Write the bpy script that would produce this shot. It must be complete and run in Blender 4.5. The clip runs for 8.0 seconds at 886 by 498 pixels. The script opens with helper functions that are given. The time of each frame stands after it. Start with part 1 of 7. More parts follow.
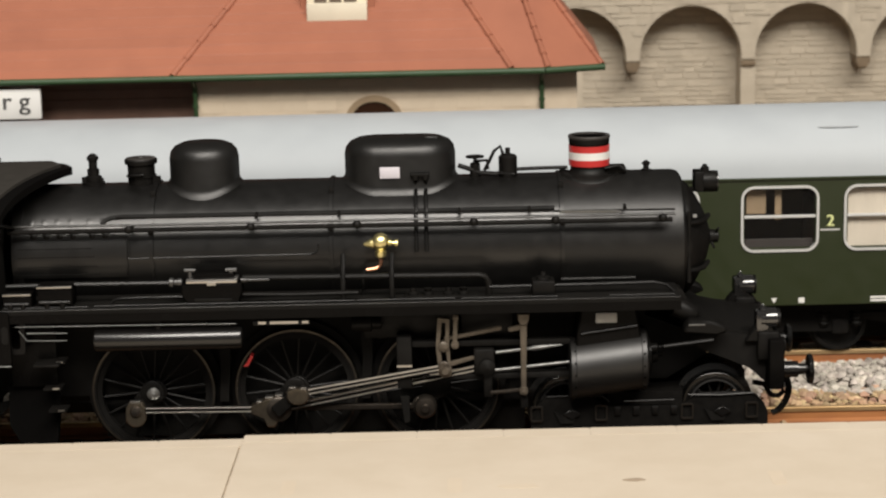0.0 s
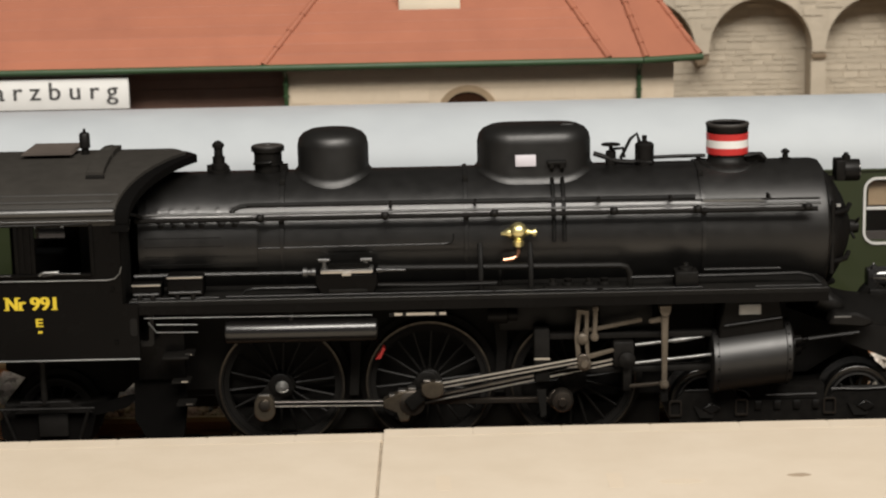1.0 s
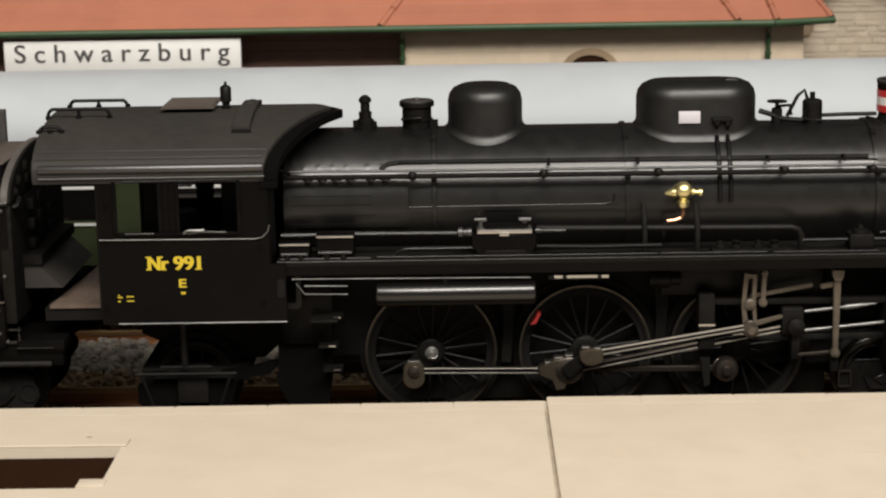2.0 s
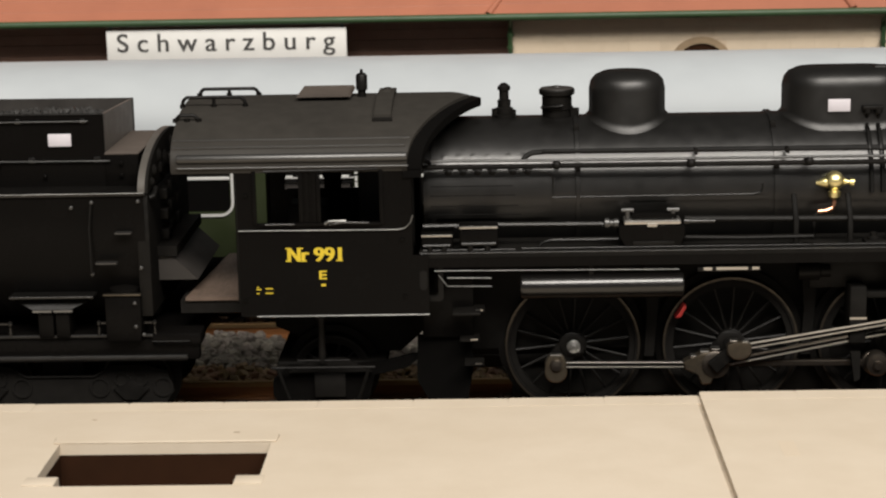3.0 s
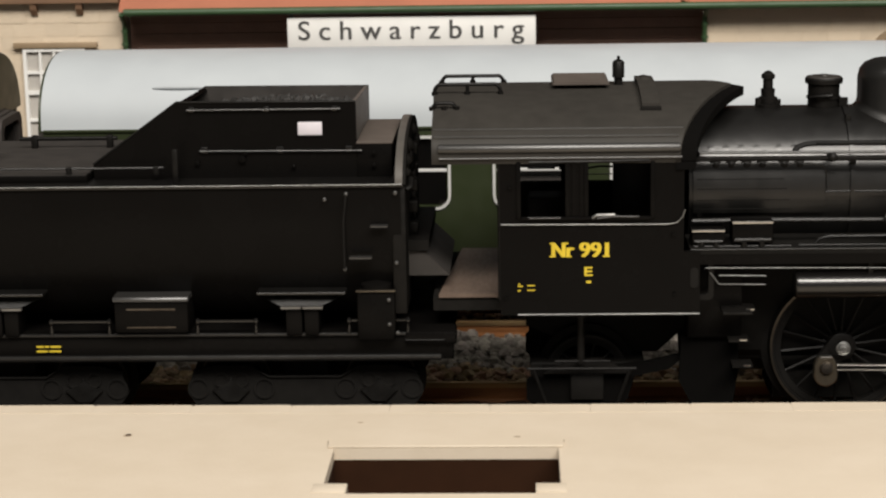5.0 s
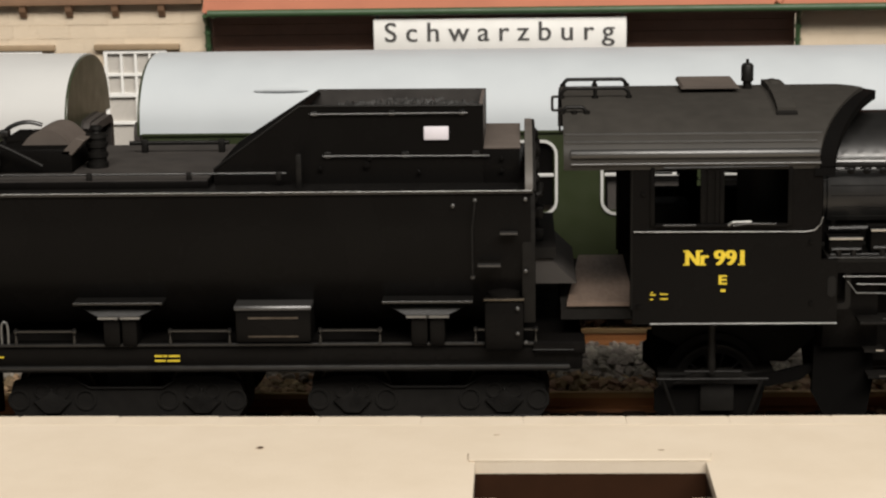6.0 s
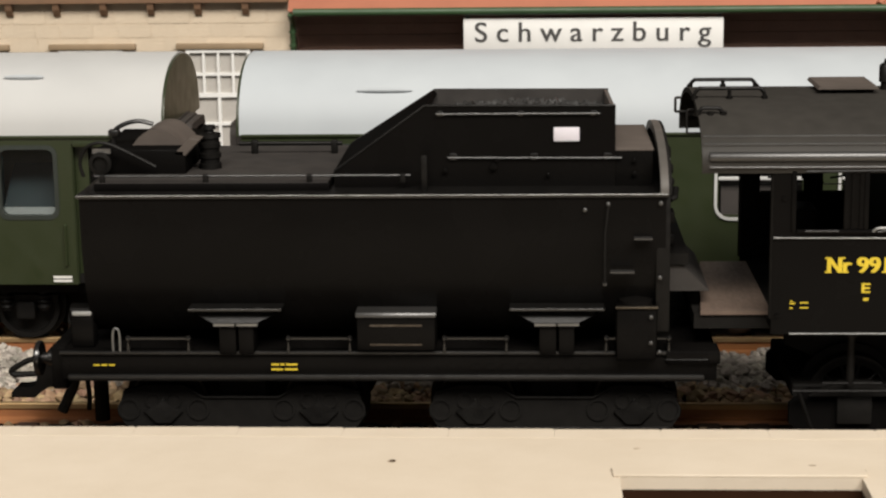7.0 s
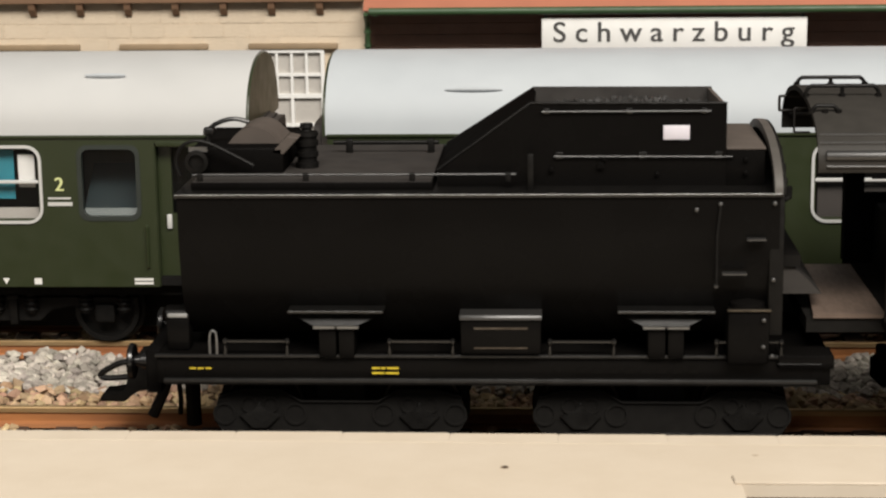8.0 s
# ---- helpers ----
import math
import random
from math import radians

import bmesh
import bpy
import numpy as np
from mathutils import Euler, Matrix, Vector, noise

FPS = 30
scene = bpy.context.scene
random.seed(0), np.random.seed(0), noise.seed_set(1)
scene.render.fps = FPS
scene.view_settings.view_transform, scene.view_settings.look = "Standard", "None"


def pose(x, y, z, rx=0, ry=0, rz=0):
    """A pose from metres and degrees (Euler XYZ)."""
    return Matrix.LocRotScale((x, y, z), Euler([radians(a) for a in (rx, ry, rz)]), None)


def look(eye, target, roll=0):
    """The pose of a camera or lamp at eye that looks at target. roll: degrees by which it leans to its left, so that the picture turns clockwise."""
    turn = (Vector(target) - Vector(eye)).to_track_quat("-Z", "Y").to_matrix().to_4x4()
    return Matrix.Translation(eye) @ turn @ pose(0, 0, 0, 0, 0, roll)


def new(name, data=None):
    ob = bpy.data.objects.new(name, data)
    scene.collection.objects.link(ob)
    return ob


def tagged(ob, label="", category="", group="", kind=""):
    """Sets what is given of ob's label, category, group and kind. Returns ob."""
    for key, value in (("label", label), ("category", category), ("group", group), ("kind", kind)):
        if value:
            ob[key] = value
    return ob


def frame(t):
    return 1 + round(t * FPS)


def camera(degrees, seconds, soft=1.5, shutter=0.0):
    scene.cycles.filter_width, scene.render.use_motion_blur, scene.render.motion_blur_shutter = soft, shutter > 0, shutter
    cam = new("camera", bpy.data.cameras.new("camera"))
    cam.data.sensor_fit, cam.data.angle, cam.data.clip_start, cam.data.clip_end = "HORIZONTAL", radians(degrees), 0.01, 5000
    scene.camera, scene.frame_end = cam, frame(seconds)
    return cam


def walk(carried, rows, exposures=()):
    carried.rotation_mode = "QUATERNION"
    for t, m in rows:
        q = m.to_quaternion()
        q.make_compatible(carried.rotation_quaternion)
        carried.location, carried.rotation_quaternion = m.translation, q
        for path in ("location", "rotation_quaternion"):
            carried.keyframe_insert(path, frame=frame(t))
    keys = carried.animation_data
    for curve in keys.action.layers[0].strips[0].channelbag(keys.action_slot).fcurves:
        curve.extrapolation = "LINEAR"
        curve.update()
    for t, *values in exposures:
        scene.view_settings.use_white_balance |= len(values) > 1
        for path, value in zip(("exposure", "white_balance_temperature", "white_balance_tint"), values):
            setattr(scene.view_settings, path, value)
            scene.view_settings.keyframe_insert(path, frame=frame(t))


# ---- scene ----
cam = camera(26.00, 8.0, soft=2.2)
cam.data.dof.use_dof, cam.data.dof.focus_distance, cam.data.dof.aperture_fstop = True, 0.285, 90.0
# seconds, eye (mm), yaw, pitch, roll (degrees)
PATH = [
    (0, 26.25, -307.16, 94.30, 0.383, -11.777, -1.380),
    (0.5, 16.73, -304.03, 92.32, 0.092, -11.606, -1.295),
    (1, 2.98, -300.05, 91.62, 0.006, -11.767, -1.227),
    (1.5, -6.87, -292.82, 87.83, 0.386, -11.874, -1.176),
    (1.7, -10.70, -290.71, 86.61, 0.579, -12.096, -1.091),
    (2.8, -30.63, -282.05, 83.19, 1.494, -12.115, -1.094),
    (3, -33.59, -281.88, 83.78, 1.640, -12.283, -1.153),
    (3.5, -42.80, -278.98, 83.16, 1.989, -12.268, -1.111),
    (4, -52.14, -275.25, 82.54, 2.212, -12.375, -1.036),
    (4.5, -59.66, -272.22, 81.47, 2.286, -12.366, -0.977),
    (6, -84.54, -264.69, 81.19, 2.375, -12.338, -0.896),
    (6.5, -93.00, -259.79, 80.05, 2.448, -12.123, -0.772),
    (7, -100.21, -256.04, 79.37, 2.689, -12.175, -0.698),
    (7.5, -106.37, -253.21, 78.37, 3.012, -12.014, -0.687),
    (8, -111.22, -250.79, 77.31, 3.302, -11.921, -0.714),
]
MM = 0.001


def cam_pose(x, y, z, yaw, pitch, roll):
    turn = Euler((radians(90 + pitch), 0, radians(yaw))).to_matrix().to_4x4()
    return Matrix.Translation((x * MM, y * MM, z * MM)) @ turn @ pose(0, 0, 0, 0, 0, roll)


walk(cam, [(t, cam_pose(x, y, z, yaw, pitch, roll)) for t, x, y, z, yaw, pitch, roll in PATH], exposures=[(0, 0.0), (4.5, 0.06), (8, 0.20)])

# ---- world, lights, exposure ----
world = bpy.data.worlds.new("room_dusk")
scene.world = world
world.use_nodes = True
world.node_tree.nodes["Background"].inputs[0].default_value = (1.0, 0.95, 0.88, 1)
world.node_tree.nodes["Background"].inputs[1].default_value = 0.14


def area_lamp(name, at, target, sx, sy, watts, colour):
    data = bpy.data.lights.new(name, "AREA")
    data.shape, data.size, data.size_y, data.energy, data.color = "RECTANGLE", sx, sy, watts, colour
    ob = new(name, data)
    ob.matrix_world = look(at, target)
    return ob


# two unseen area lamps added: a key matched to the highlights, a weaker fill
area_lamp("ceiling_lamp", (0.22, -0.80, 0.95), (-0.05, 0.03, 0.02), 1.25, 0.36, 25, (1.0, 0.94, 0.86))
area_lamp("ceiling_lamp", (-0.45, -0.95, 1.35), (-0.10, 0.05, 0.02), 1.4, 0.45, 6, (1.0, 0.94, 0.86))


# ---- materials ----
def material(name, colour, rough=0.5, metal=0.0, second=None, scale=400.0, amount=0.5, bump=0.0, bump_scale=1500.0,
             spec=0.5, coat=0.0, spread=0.0, stretch=(1, 1, 1), uneven=0.06, sheen=0.0):
    """Paint or stone with mottling at two scales, fine relief and uneven gloss; scale counts per metre. sheen: share of an even gloss, for rough-skinned paint."""
    m = bpy.data.materials.new(name)
    m.use_nodes = True
    t = m.node_tree
    b = t.nodes["Principled BSDF"]
    b.inputs["Metallic"].default_value = metal
    b.inputs["Specular IOR Level"].default_value = spec
    b.inputs["Coat Weight"].default_value = coat
    second = second or tuple(c * 0.72 for c in colour)
    co = t.nodes.new("ShaderNodeTexCoord")
    mp = t.nodes.new("ShaderNodeMapping")
    mp.inputs["Scale"].default_value = stretch
    t.links.new(co.outputs["Object"], mp.inputs["Vector"])
    n1 = t.nodes.new("ShaderNodeTexNoise")
    n1.inputs["Scale"].default_value, n1.inputs["Detail"].default_value = scale, 6
    n2 = t.nodes.new("ShaderNodeTexNoise")
    n2.inputs["Scale"].default_value, n2.inputs["Detail"].default_value = scale * 0.13, 3
    for n in (n1, n2):
        t.links.new(mp.outputs["Vector"], n.inputs["Vector"])
    add = t.nodes.new("ShaderNodeMath")
    add.operation = "ADD"
    t.links.new(n1.outputs["Fac"], add.inputs[0])
    t.links.new(n2.outputs["Fac"], add.inputs[1])
    ramp = t.nodes.new("ShaderNodeMapRange")
    ramp.inputs["From Min"].default_value, ramp.inputs["From Max"].default_value = 0.75, 1.25
    ramp.inputs["To Min"].default_value, ramp.inputs["To Max"].default_value = 0.5 - amount / 2, 0.5 + amount / 2
    t.links.new(add.outputs[0], ramp.inputs["Value"])
    mix = t.nodes.new("ShaderNodeMix")
    mix.data_type = "RGBA"
    mix.inputs["A"].default_value, mix.inputs["B"].default_value = (*colour, 1), (*second, 1)
    t.links.new(ramp.outputs["Result"], mix.inputs["Factor"])
    colour_out = mix.outputs["Result"]
    if spread:
        info = t.nodes.new("ShaderNodeObjectInfo")
        geo = t.nodes.new("ShaderNodeNewGeometry")
        s = t.nodes.new("ShaderNodeMath")
        s.operation = "ADD"
        t.links.new(info.outputs["Random"], s.inputs[0])
        t.links.new(geo.outputs["Random Per Island"], s.inputs[1])
        fr = t.nodes.new("ShaderNodeMath")
        fr.operation = "FRACT"
        t.links.new(s.outputs[0], fr.inputs[0])
        rg = t.nodes.new("ShaderNodeMapRange")
        rg.inputs["To Min"].default_value, rg.inputs["To Max"].default_value = 1 - spread, 1 + spread
        t.links.new(fr.outputs[0], rg.inputs["Value"])
        hsv = t.nodes.new("ShaderNodeHueSaturation")
        t.links.new(rg.outputs["Result"], hsv.inputs["Value"])
        if spread > 0.2:
            turn = t.nodes.new("ShaderNodeMath")
            turn.operation = "PINGPONG"
            turn.inputs[1].default_value = 0.13
            t.links.new(fr.outputs[0], turn.inputs[0])
            hue = t.nodes.new("ShaderNodeMapRange")
            hue.inputs["From Max"].default_value = 0.13
            hue.inputs["To Min"].default_value, hue.inputs["To Max"].default_value = 0.472, 0.522
            t.links.new(turn.outputs[0], hue.inputs["Value"])
            t.links.new(hue.outputs["Result"], hsv.inputs["Hue"])
        t.links.new(colour_out, hsv.inputs["Color"])
        colour_out = hsv.outputs["Color"]
    t.links.new(colour_out, b.inputs["Base Color"])
    rr = t.nodes.new("ShaderNodeMapRange")
    rr.inputs["From Min"].default_value, rr.inputs["From Max"].default_value = 0.3, 0.7
    rr.inputs["To Min"].default_value, rr.inputs["To Max"].default_value = max(rough - uneven, 0.02), min(rough + uneven, 1)
    t.links.new(n1.outputs["Fac"], rr.inputs["Value"])
    t.links.new(rr.outputs["Result"], b.inputs["Roughness"])
    if bump:
        n3 = t.nodes.new("ShaderNodeTexNoise")
        n3.inputs["Scale"].default_value, n3.inputs["Detail"].default_value = bump_scale, 4
        t.links.new(mp.outputs["Vector"], n3.inputs["Vector"])
        bp = t.nodes.new("ShaderNodeBump")
        bp.inputs["Strength"].default_value, bp.inputs["Distance"].default_value = bump, 0.0004
        t.links.new(n3.outputs["Fac"], bp.inputs["Height"])
        t.links.new(bp.outputs["Normal"], b.inputs["Normal"])
    if sheen:
        b.inputs["Specular IOR Level"].default_value = 0
        gl = t.nodes.new("ShaderNodeBsdfGlossy")
        gl.inputs["Color"].default_value = (1, 1, 1, 1)
        t.links.new(rr.outputs["Result"], gl.inputs["Roughness"])
        if bump:
            t.links.new(bp.outputs["Normal"], gl.inputs["Normal"])
        ms = t.nodes.new("ShaderNodeMixShader")
        ms.inputs["Fac"].default_value = sheen
        t.links.new(b.outputs["BSDF"], ms.inputs[1])
        t.links.new(gl.outputs["BSDF"], ms.inputs[2])
        t.links.new(ms.outputs["Shader"], t.nodes["Material Output"].inputs["Surface"])
    return m


def glass_material(name, colour, rough=0.03, alpha=0.3):
    m = bpy.data.materials.new(name)
    m.use_nodes = True
    b = m.node_tree.nodes["Principled BSDF"]
    b.inputs["Base Color"].default_value = (*colour, 1)
    b.inputs["Roughness"].default_value = rough
    b.inputs["Alpha"].default_value = alpha
    return m


BOILER = material("satin_boiler_black", (0.0038, 0.0036, 0.0033), 0.32, second=(0.0056, 0.0052, 0.0048), scale=500, amount=0.8, bump=0.04, bump_scale=9000, spec=0.45, uneven=0.03, sheen=0.058)
DOMEBLACK = material("satin_dome_black", (0.0045, 0.0042, 0.0038), 0.4, second=(0.0064, 0.006, 0.0054), scale=500, amount=0.8, bump=0.06, bump_scale=9000, spec=0.45, uneven=0.03, sheen=0.042)
BLACK = material("black_plastic", (0.0034, 0.0031, 0.0029), 0.27, second=(0.0045, 0.0041, 0.0038), scale=150, amount=0.8, bump=0.012, bump_scale=9000, spec=0.11, uneven=0.02, sheen=0.005)
JET = material("jet_black_matt", (0.0032, 0.003, 0.0029), 0.85, second=(0.0042, 0.0039, 0.0036), scale=600, amount=0.6, spec=0.02)
# this black and MATTE are lifted a little to lighten parts in deep shade
FLATBLACK = material("flat_black", (0.0082, 0.0077, 0.0072), 0.7, second=(0.0115, 0.0107, 0.0098), scale=700, amount=0.8, sheen=0.003)
MATTE = material("matte_black_paint", (0.0072, 0.0068, 0.0063), 0.6, second=(0.011, 0.0102, 0.0092), scale=700, amount=0.8, spec=0.06, sheen=0.0045)
GLOSS = material("gloss_black_paint", (0.004, 0.0038, 0.0036), 0.24, second=(0.006, 0.0055, 0.005), scale=500, amount=0.8, spec=0.6, uneven=0.01, sheen=0.055)
# grey metal; on thin beads and lips it also paints the lamp's glint
EDGEMETAL = material("bright_edge_metal", (0.27, 0.27, 0.26), 0.36, 0.8, second=(0.15, 0.15, 0.15), scale=500, amount=0.8, uneven=0.02)
DULL = material("dull_black_paint", (0.0048, 0.0045, 0.0042), 0.42, second=(0.0078, 0.0071, 0.0063), scale=900, amount=0.8, bump=0.1, bump_scale=6000, spec=0.2, sheen=0.012)
ROOFBLACK = material("cab_roof_black", (0.027, 0.025, 0.0222), 0.5, second=(0.036, 0.033, 0.0292), scale=500, amount=0.8, bump=0.05, bump_scale=7000, spec=0.3, uneven=0.03, sheen=0.010)
EAVE = material("polished_black_moulding", (0.012, 0.0115, 0.011), 0.42, second=(0.015, 0.014, 0.013), scale=300, amount=0.6, uneven=0.01, sheen=0.095)
STEEL = material("oiled_steel", (0.68, 0.66, 0.63), 0.3, 1.0, second=(0.52, 0.50, 0.465), scale=300, amount=0.6, uneven=0.015)
BROWNSTEEL = material("browned_steel", (0.13, 0.115, 0.10), 0.34, 0.9, second=(0.075, 0.062, 0.05), scale=900, amount=0.9)
BIGEND = material("oily_brown_steel", (0.16, 0.135, 0.10), 0.34, 0.8, second=(0.09, 0.075, 0.058), scale=900, amount=0.9)
TYRE = material("worn_brown_tyre", (0.075, 0.064, 0.05), 0.38, 0.8, second=(0.045, 0.038, 0.03), scale=900, amount=0.9)
TANSTEEL = material("tan_brown_valve_gear", (0.125, 0.104, 0.08), 0.4, 0.4, second=(0.078, 0.064, 0.048), scale=900, amount=0.9)
BOGIE = material("dusty_bogie_black", (0.0045, 0.0042, 0.0039), 0.45, second=(0.0075, 0.007, 0.0063), scale=500, amount=1.0, bump=0.2, bump_scale=4000, spec=0.3, sheen=0.022)
CLADDING = material("cylinder_cladding_black", (0.0038, 0.0035, 0.0032), 0.42, second=(0.005, 0.0045, 0.004), scale=500, amount=0.8, bump=0.03, bump_scale=9000, spec=0.3, uneven=0.03, sheen=0.055)
LAMPBLACK = material("glossy_lamp_black", (0.006, 0.0057, 0.0054), 0.16, second=(0.009, 0.0084, 0.0078), scale=500, amount=0.6, uneven=0.02, sheen=0.12)
PLATE = material("grey_plate", (0.34, 0.34, 0.33), 0.4, 0.3, scale=900, amount=0.6)
BRASS = material("polished_brass", (0.93, 0.83, 0.42), 0.36, 1.0, second=(0.86, 0.72, 0.32), scale=900)
COPPER = material("copper_pipe", (0.72, 0.36, 0.22), 0.3, 1.0, scale=900)
RED = material("signal_red_paint", (0.54, 0.03, 0.028), 0.4, scale=600, amount=0.4)
WHITE = material("white_paint", (0.82, 0.81, 0.78), 0.45, scale=600, amount=0.2)
NUMERAL = material("pale_yellow_numeral", (0.72, 0.76, 0.36), 0.5, scale=1500, amount=0.4)
YELLOW = material("yellow_lettering", (0.66, 0.49, 0.03), 0.5, scale=1500, amount=0.5)
LABEL = material("label_paper", (0.55, 0.53, 0.58), 0.5, second=(0.60, 0.57, 0.61), scale=900, amount=0.6)
WOODFLOOR = material("brown_floor_plate", (0.115, 0.08, 0.06), 0.7, second=(0.08, 0.055, 0.041), scale=500, amount=0.9, bump=0.2, stretch=(4, 1, 1))
HATCHWOOD = material("dark_hatch_wood", (0.088, 0.073, 0.063), 0.6, second=(0.066, 0.054, 0.046), scale=300, amount=0.8, spec=0.1, sheen=0.02)
# deck dust, lightened further to stand for light on upward faces
DECK = material("dusty_lit_grey", (0.024, 0.0215, 0.020), 0.55, second=(0.034, 0.030, 0.027), scale=300, amount=0.9, bump=0.1, bump_scale=5000, sheen=0.03)
# this lighter grey stands for lamp light on the bunker end and wing plate
BOARDGREY = material("lit_grey_board", (0.075, 0.068, 0.060), 0.6, second=(0.055, 0.05, 0.044), scale=300, amount=0.9, bump=0.1, bump_scale=5000)
COAL = material("coal", (0.012, 0.0115, 0.0108), 0.6, second=(0.02, 0.0185, 0.017), scale=900, amount=0.9, bump=0.5, bump_scale=3000)
GREEN = material("coach_green_paint", (0.0198, 0.027, 0.0102), 0.38, second=(0.024, 0.031, 0.0128), scale=300, amount=0.6, bump=0.05, bump_scale=9000)
COACHROOF = material("coach_roof_grey", (0.375, 0.402, 0.425), 0.6, second=(0.415, 0.445, 0.466), scale=120, amount=0.8, bump=0.05, bump_scale=6000, spec=0.3)
WARMROOF = material("coach_roof_warm_grey", (0.415, 0.418, 0.414), 0.6, second=(0.45, 0.452, 0.446), scale=120, amount=0.8, bump=0.05, bump_scale=6000, spec=0.3)
VENTGREY = material("roof_vent_grey", (0.37, 0.395, 0.415), 0.6, second=(0.40, 0.425, 0.445), scale=120, amount=0.8, spec=0.3)
ALU = material("window_frame_aluminium", (0.68, 0.68, 0.665), 0.3, 0.2, scale=200, amount=0.15, uneven=0.01)
PANE = glass_material("coach_window_glass", (0.02, 0.02, 0.02), 0.04, 0.08)
CURTAIN = material("cream_curtain", (0.78, 0.70, 0.58), 0.8, scale=400, amount=0.4, stretch=(6, 1, 1))
TEAL = material("teal_interior", (0.03, 0.24, 0.31), 0.6, scale=300, amount=0.6)
TEALDIM = material("dim_teal_panel", (0.0065, 0.0165, 0.019), 0.5, scale=300, amount=0.6)
INNER = material("coach_interior_brown", (0.12, 0.085, 0.06), 0.6, scale=300, amount=0.6)
GANGWAY = material("dark_gangway_rubber", (0.034, 0.029, 0.026), 0.7, second=(0.045, 0.038, 0.034), scale=300, amount=0.7)
WINGREY = material("pale_window_pane", (0.50, 0.475, 0.44), 0.3, scale=200, amount=0.5)
PALEPANE = material("pale_pane_strip", (0.13, 0.155, 0.15), 0.35, scale=300, amount=0.4)
UNDER = material("underframe_black", (0.0062, 0.0059, 0.0056), 0.55, second=(0.0095, 0.0088, 0.008), scale=700, amount=0.8, spec=0.25, sheen=0.010)
CREAM = material("platform_cream", (0.615, 0.534, 0.43), 0.62, second=(0.552, 0.472, 0.37), scale=140, amount=0.9, bump=0.12, bump_scale=2500)
GREYMARK = material("worn_grey_patch", (0.58, 0.49, 0.38), 0.6, scale=400, amount=0.8)
STAIN = material("brown_platform_stain", (0.42, 0.33, 0.24), 0.6, scale=500, amount=0.9)
FAINT = material("faint_platform_mark", (0.615, 0.525, 0.412), 0.6, second=(0.585, 0.495, 0.385), scale=400, amount=0.8)
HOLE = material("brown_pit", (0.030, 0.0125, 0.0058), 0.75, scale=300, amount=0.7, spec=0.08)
RUST = material("rusty_rail_side", (0.42, 0.18, 0.06), 0.55, 0.0, second=(0.26, 0.10, 0.04), scale=500, amount=0.9, bump=0.2, stretch=(0.2, 1, 1))
RAILTOP = material("rail_head", (0.44, 0.26, 0.11), 0.42, 0.7, second=(0.55, 0.40, 0.22), scale=500, amount=0.8, stretch=(0.2, 1, 1))
SLEEPER = material("brown_sleeper", (0.07, 0.042, 0.028), 0.7, scale=500, amount=0.8, bump=0.3)
STONE_GREY = material("grey_ballast", (0.55, 0.50, 0.435), 0.8, second=(0.30, 0.27, 0.232), scale=700, amount=0.9, bump=0.4, spread=0.35)
STONE_TAN = material("tan_ballast", (0.53, 0.385, 0.24), 0.8, second=(0.33, 0.21, 0.118), scale=700, amount=0.9, bump=0.4, spread=0.4)
BED = material("ballast_bed", (0.13, 0.085, 0.055), 0.85, second=(0.20, 0.14, 0.09), scale=600, amount=1.0, bump=0.8, bump_scale=1500)
TILE = material("red_roof_tile", (0.355, 0.128, 0.072), 0.6, second=(0.30, 0.106, 0.06), scale=120, amount=0.9, bump=0.15, bump_scale=2500, spread=0.05)
GUTTER = material("green_gutter", (0.035, 0.075, 0.03), 0.5, scale=300, amount=0.6)
WALLSTONE = material("sandstone_wall", (0.60, 0.505, 0.385), 0.8, second=(0.53, 0.435, 0.325), scale=250, amount=0.9, bump=0.3, bump_scale=2500, spread=0.03)
ARCHSTONE = material("grey_sandstone", (0.475, 0.417, 0.33), 0.85, second=(0.395, 0.342, 0.268), scale=220, amount=0.9, bump=0.45, bump_scale=1500, spread=0.07)
IMPOST = material("brown_impost_stone", (0.20, 0.148, 0.095), 0.8, second=(0.15, 0.11, 0.07), scale=300, amount=0.8, bump=0.2)
BROWNWOOD = material("dark_brown_boards", (0.235, 0.137, 0.10), 0.6, second=(0.185, 0.106, 0.077), scale=300, amount=0.8, bump=0.2, spread=0.06)
TRIM = material("tan_trim", (0.31, 0.225, 0.138), 0.6, scale=300, amount=0.7)
BROWNTRIM = material("brown_cornice_paint", (0.23, 0.135, 0.08), 0.6, second=(0.17, 0.10, 0.06), scale=300, amount=0.8)
LAVFRAME = material("dark_grey_rubber_frame", (0.02, 0.025, 0.021), 0.45, second=(0.028, 0.034, 0.03), scale=400, amount=0.6)
SIGNWHITE = material("sign_white", (0.87, 0.865, 0.84), 0.5, scale=300, amount=0.2)
INK = material("black_lettering", (0.07, 0.068, 0.066), 0.5)
CREAMBOX = material("cream_window_board", (0.78, 0.70, 0.55), 0.6, scale=300, amount=0.4)
BOARD = material("layout_board", (0.20, 0.14, 0.09), 0.8, second=(0.14, 0.10, 0.06), scale=200, amount=0.9, bump=0.3)


# ---- mesh helpers, in millimetres ----
def thing(name, at, label, category, group="", kind=""):
    ob = new(name)
    ob.empty_display_size = 0.005
    ob.location = Vector(at) * MM
    return tagged(ob, label, category, group, kind)


def root_of(ob):
    while ob.parent:
        ob = ob.parent
    return ob


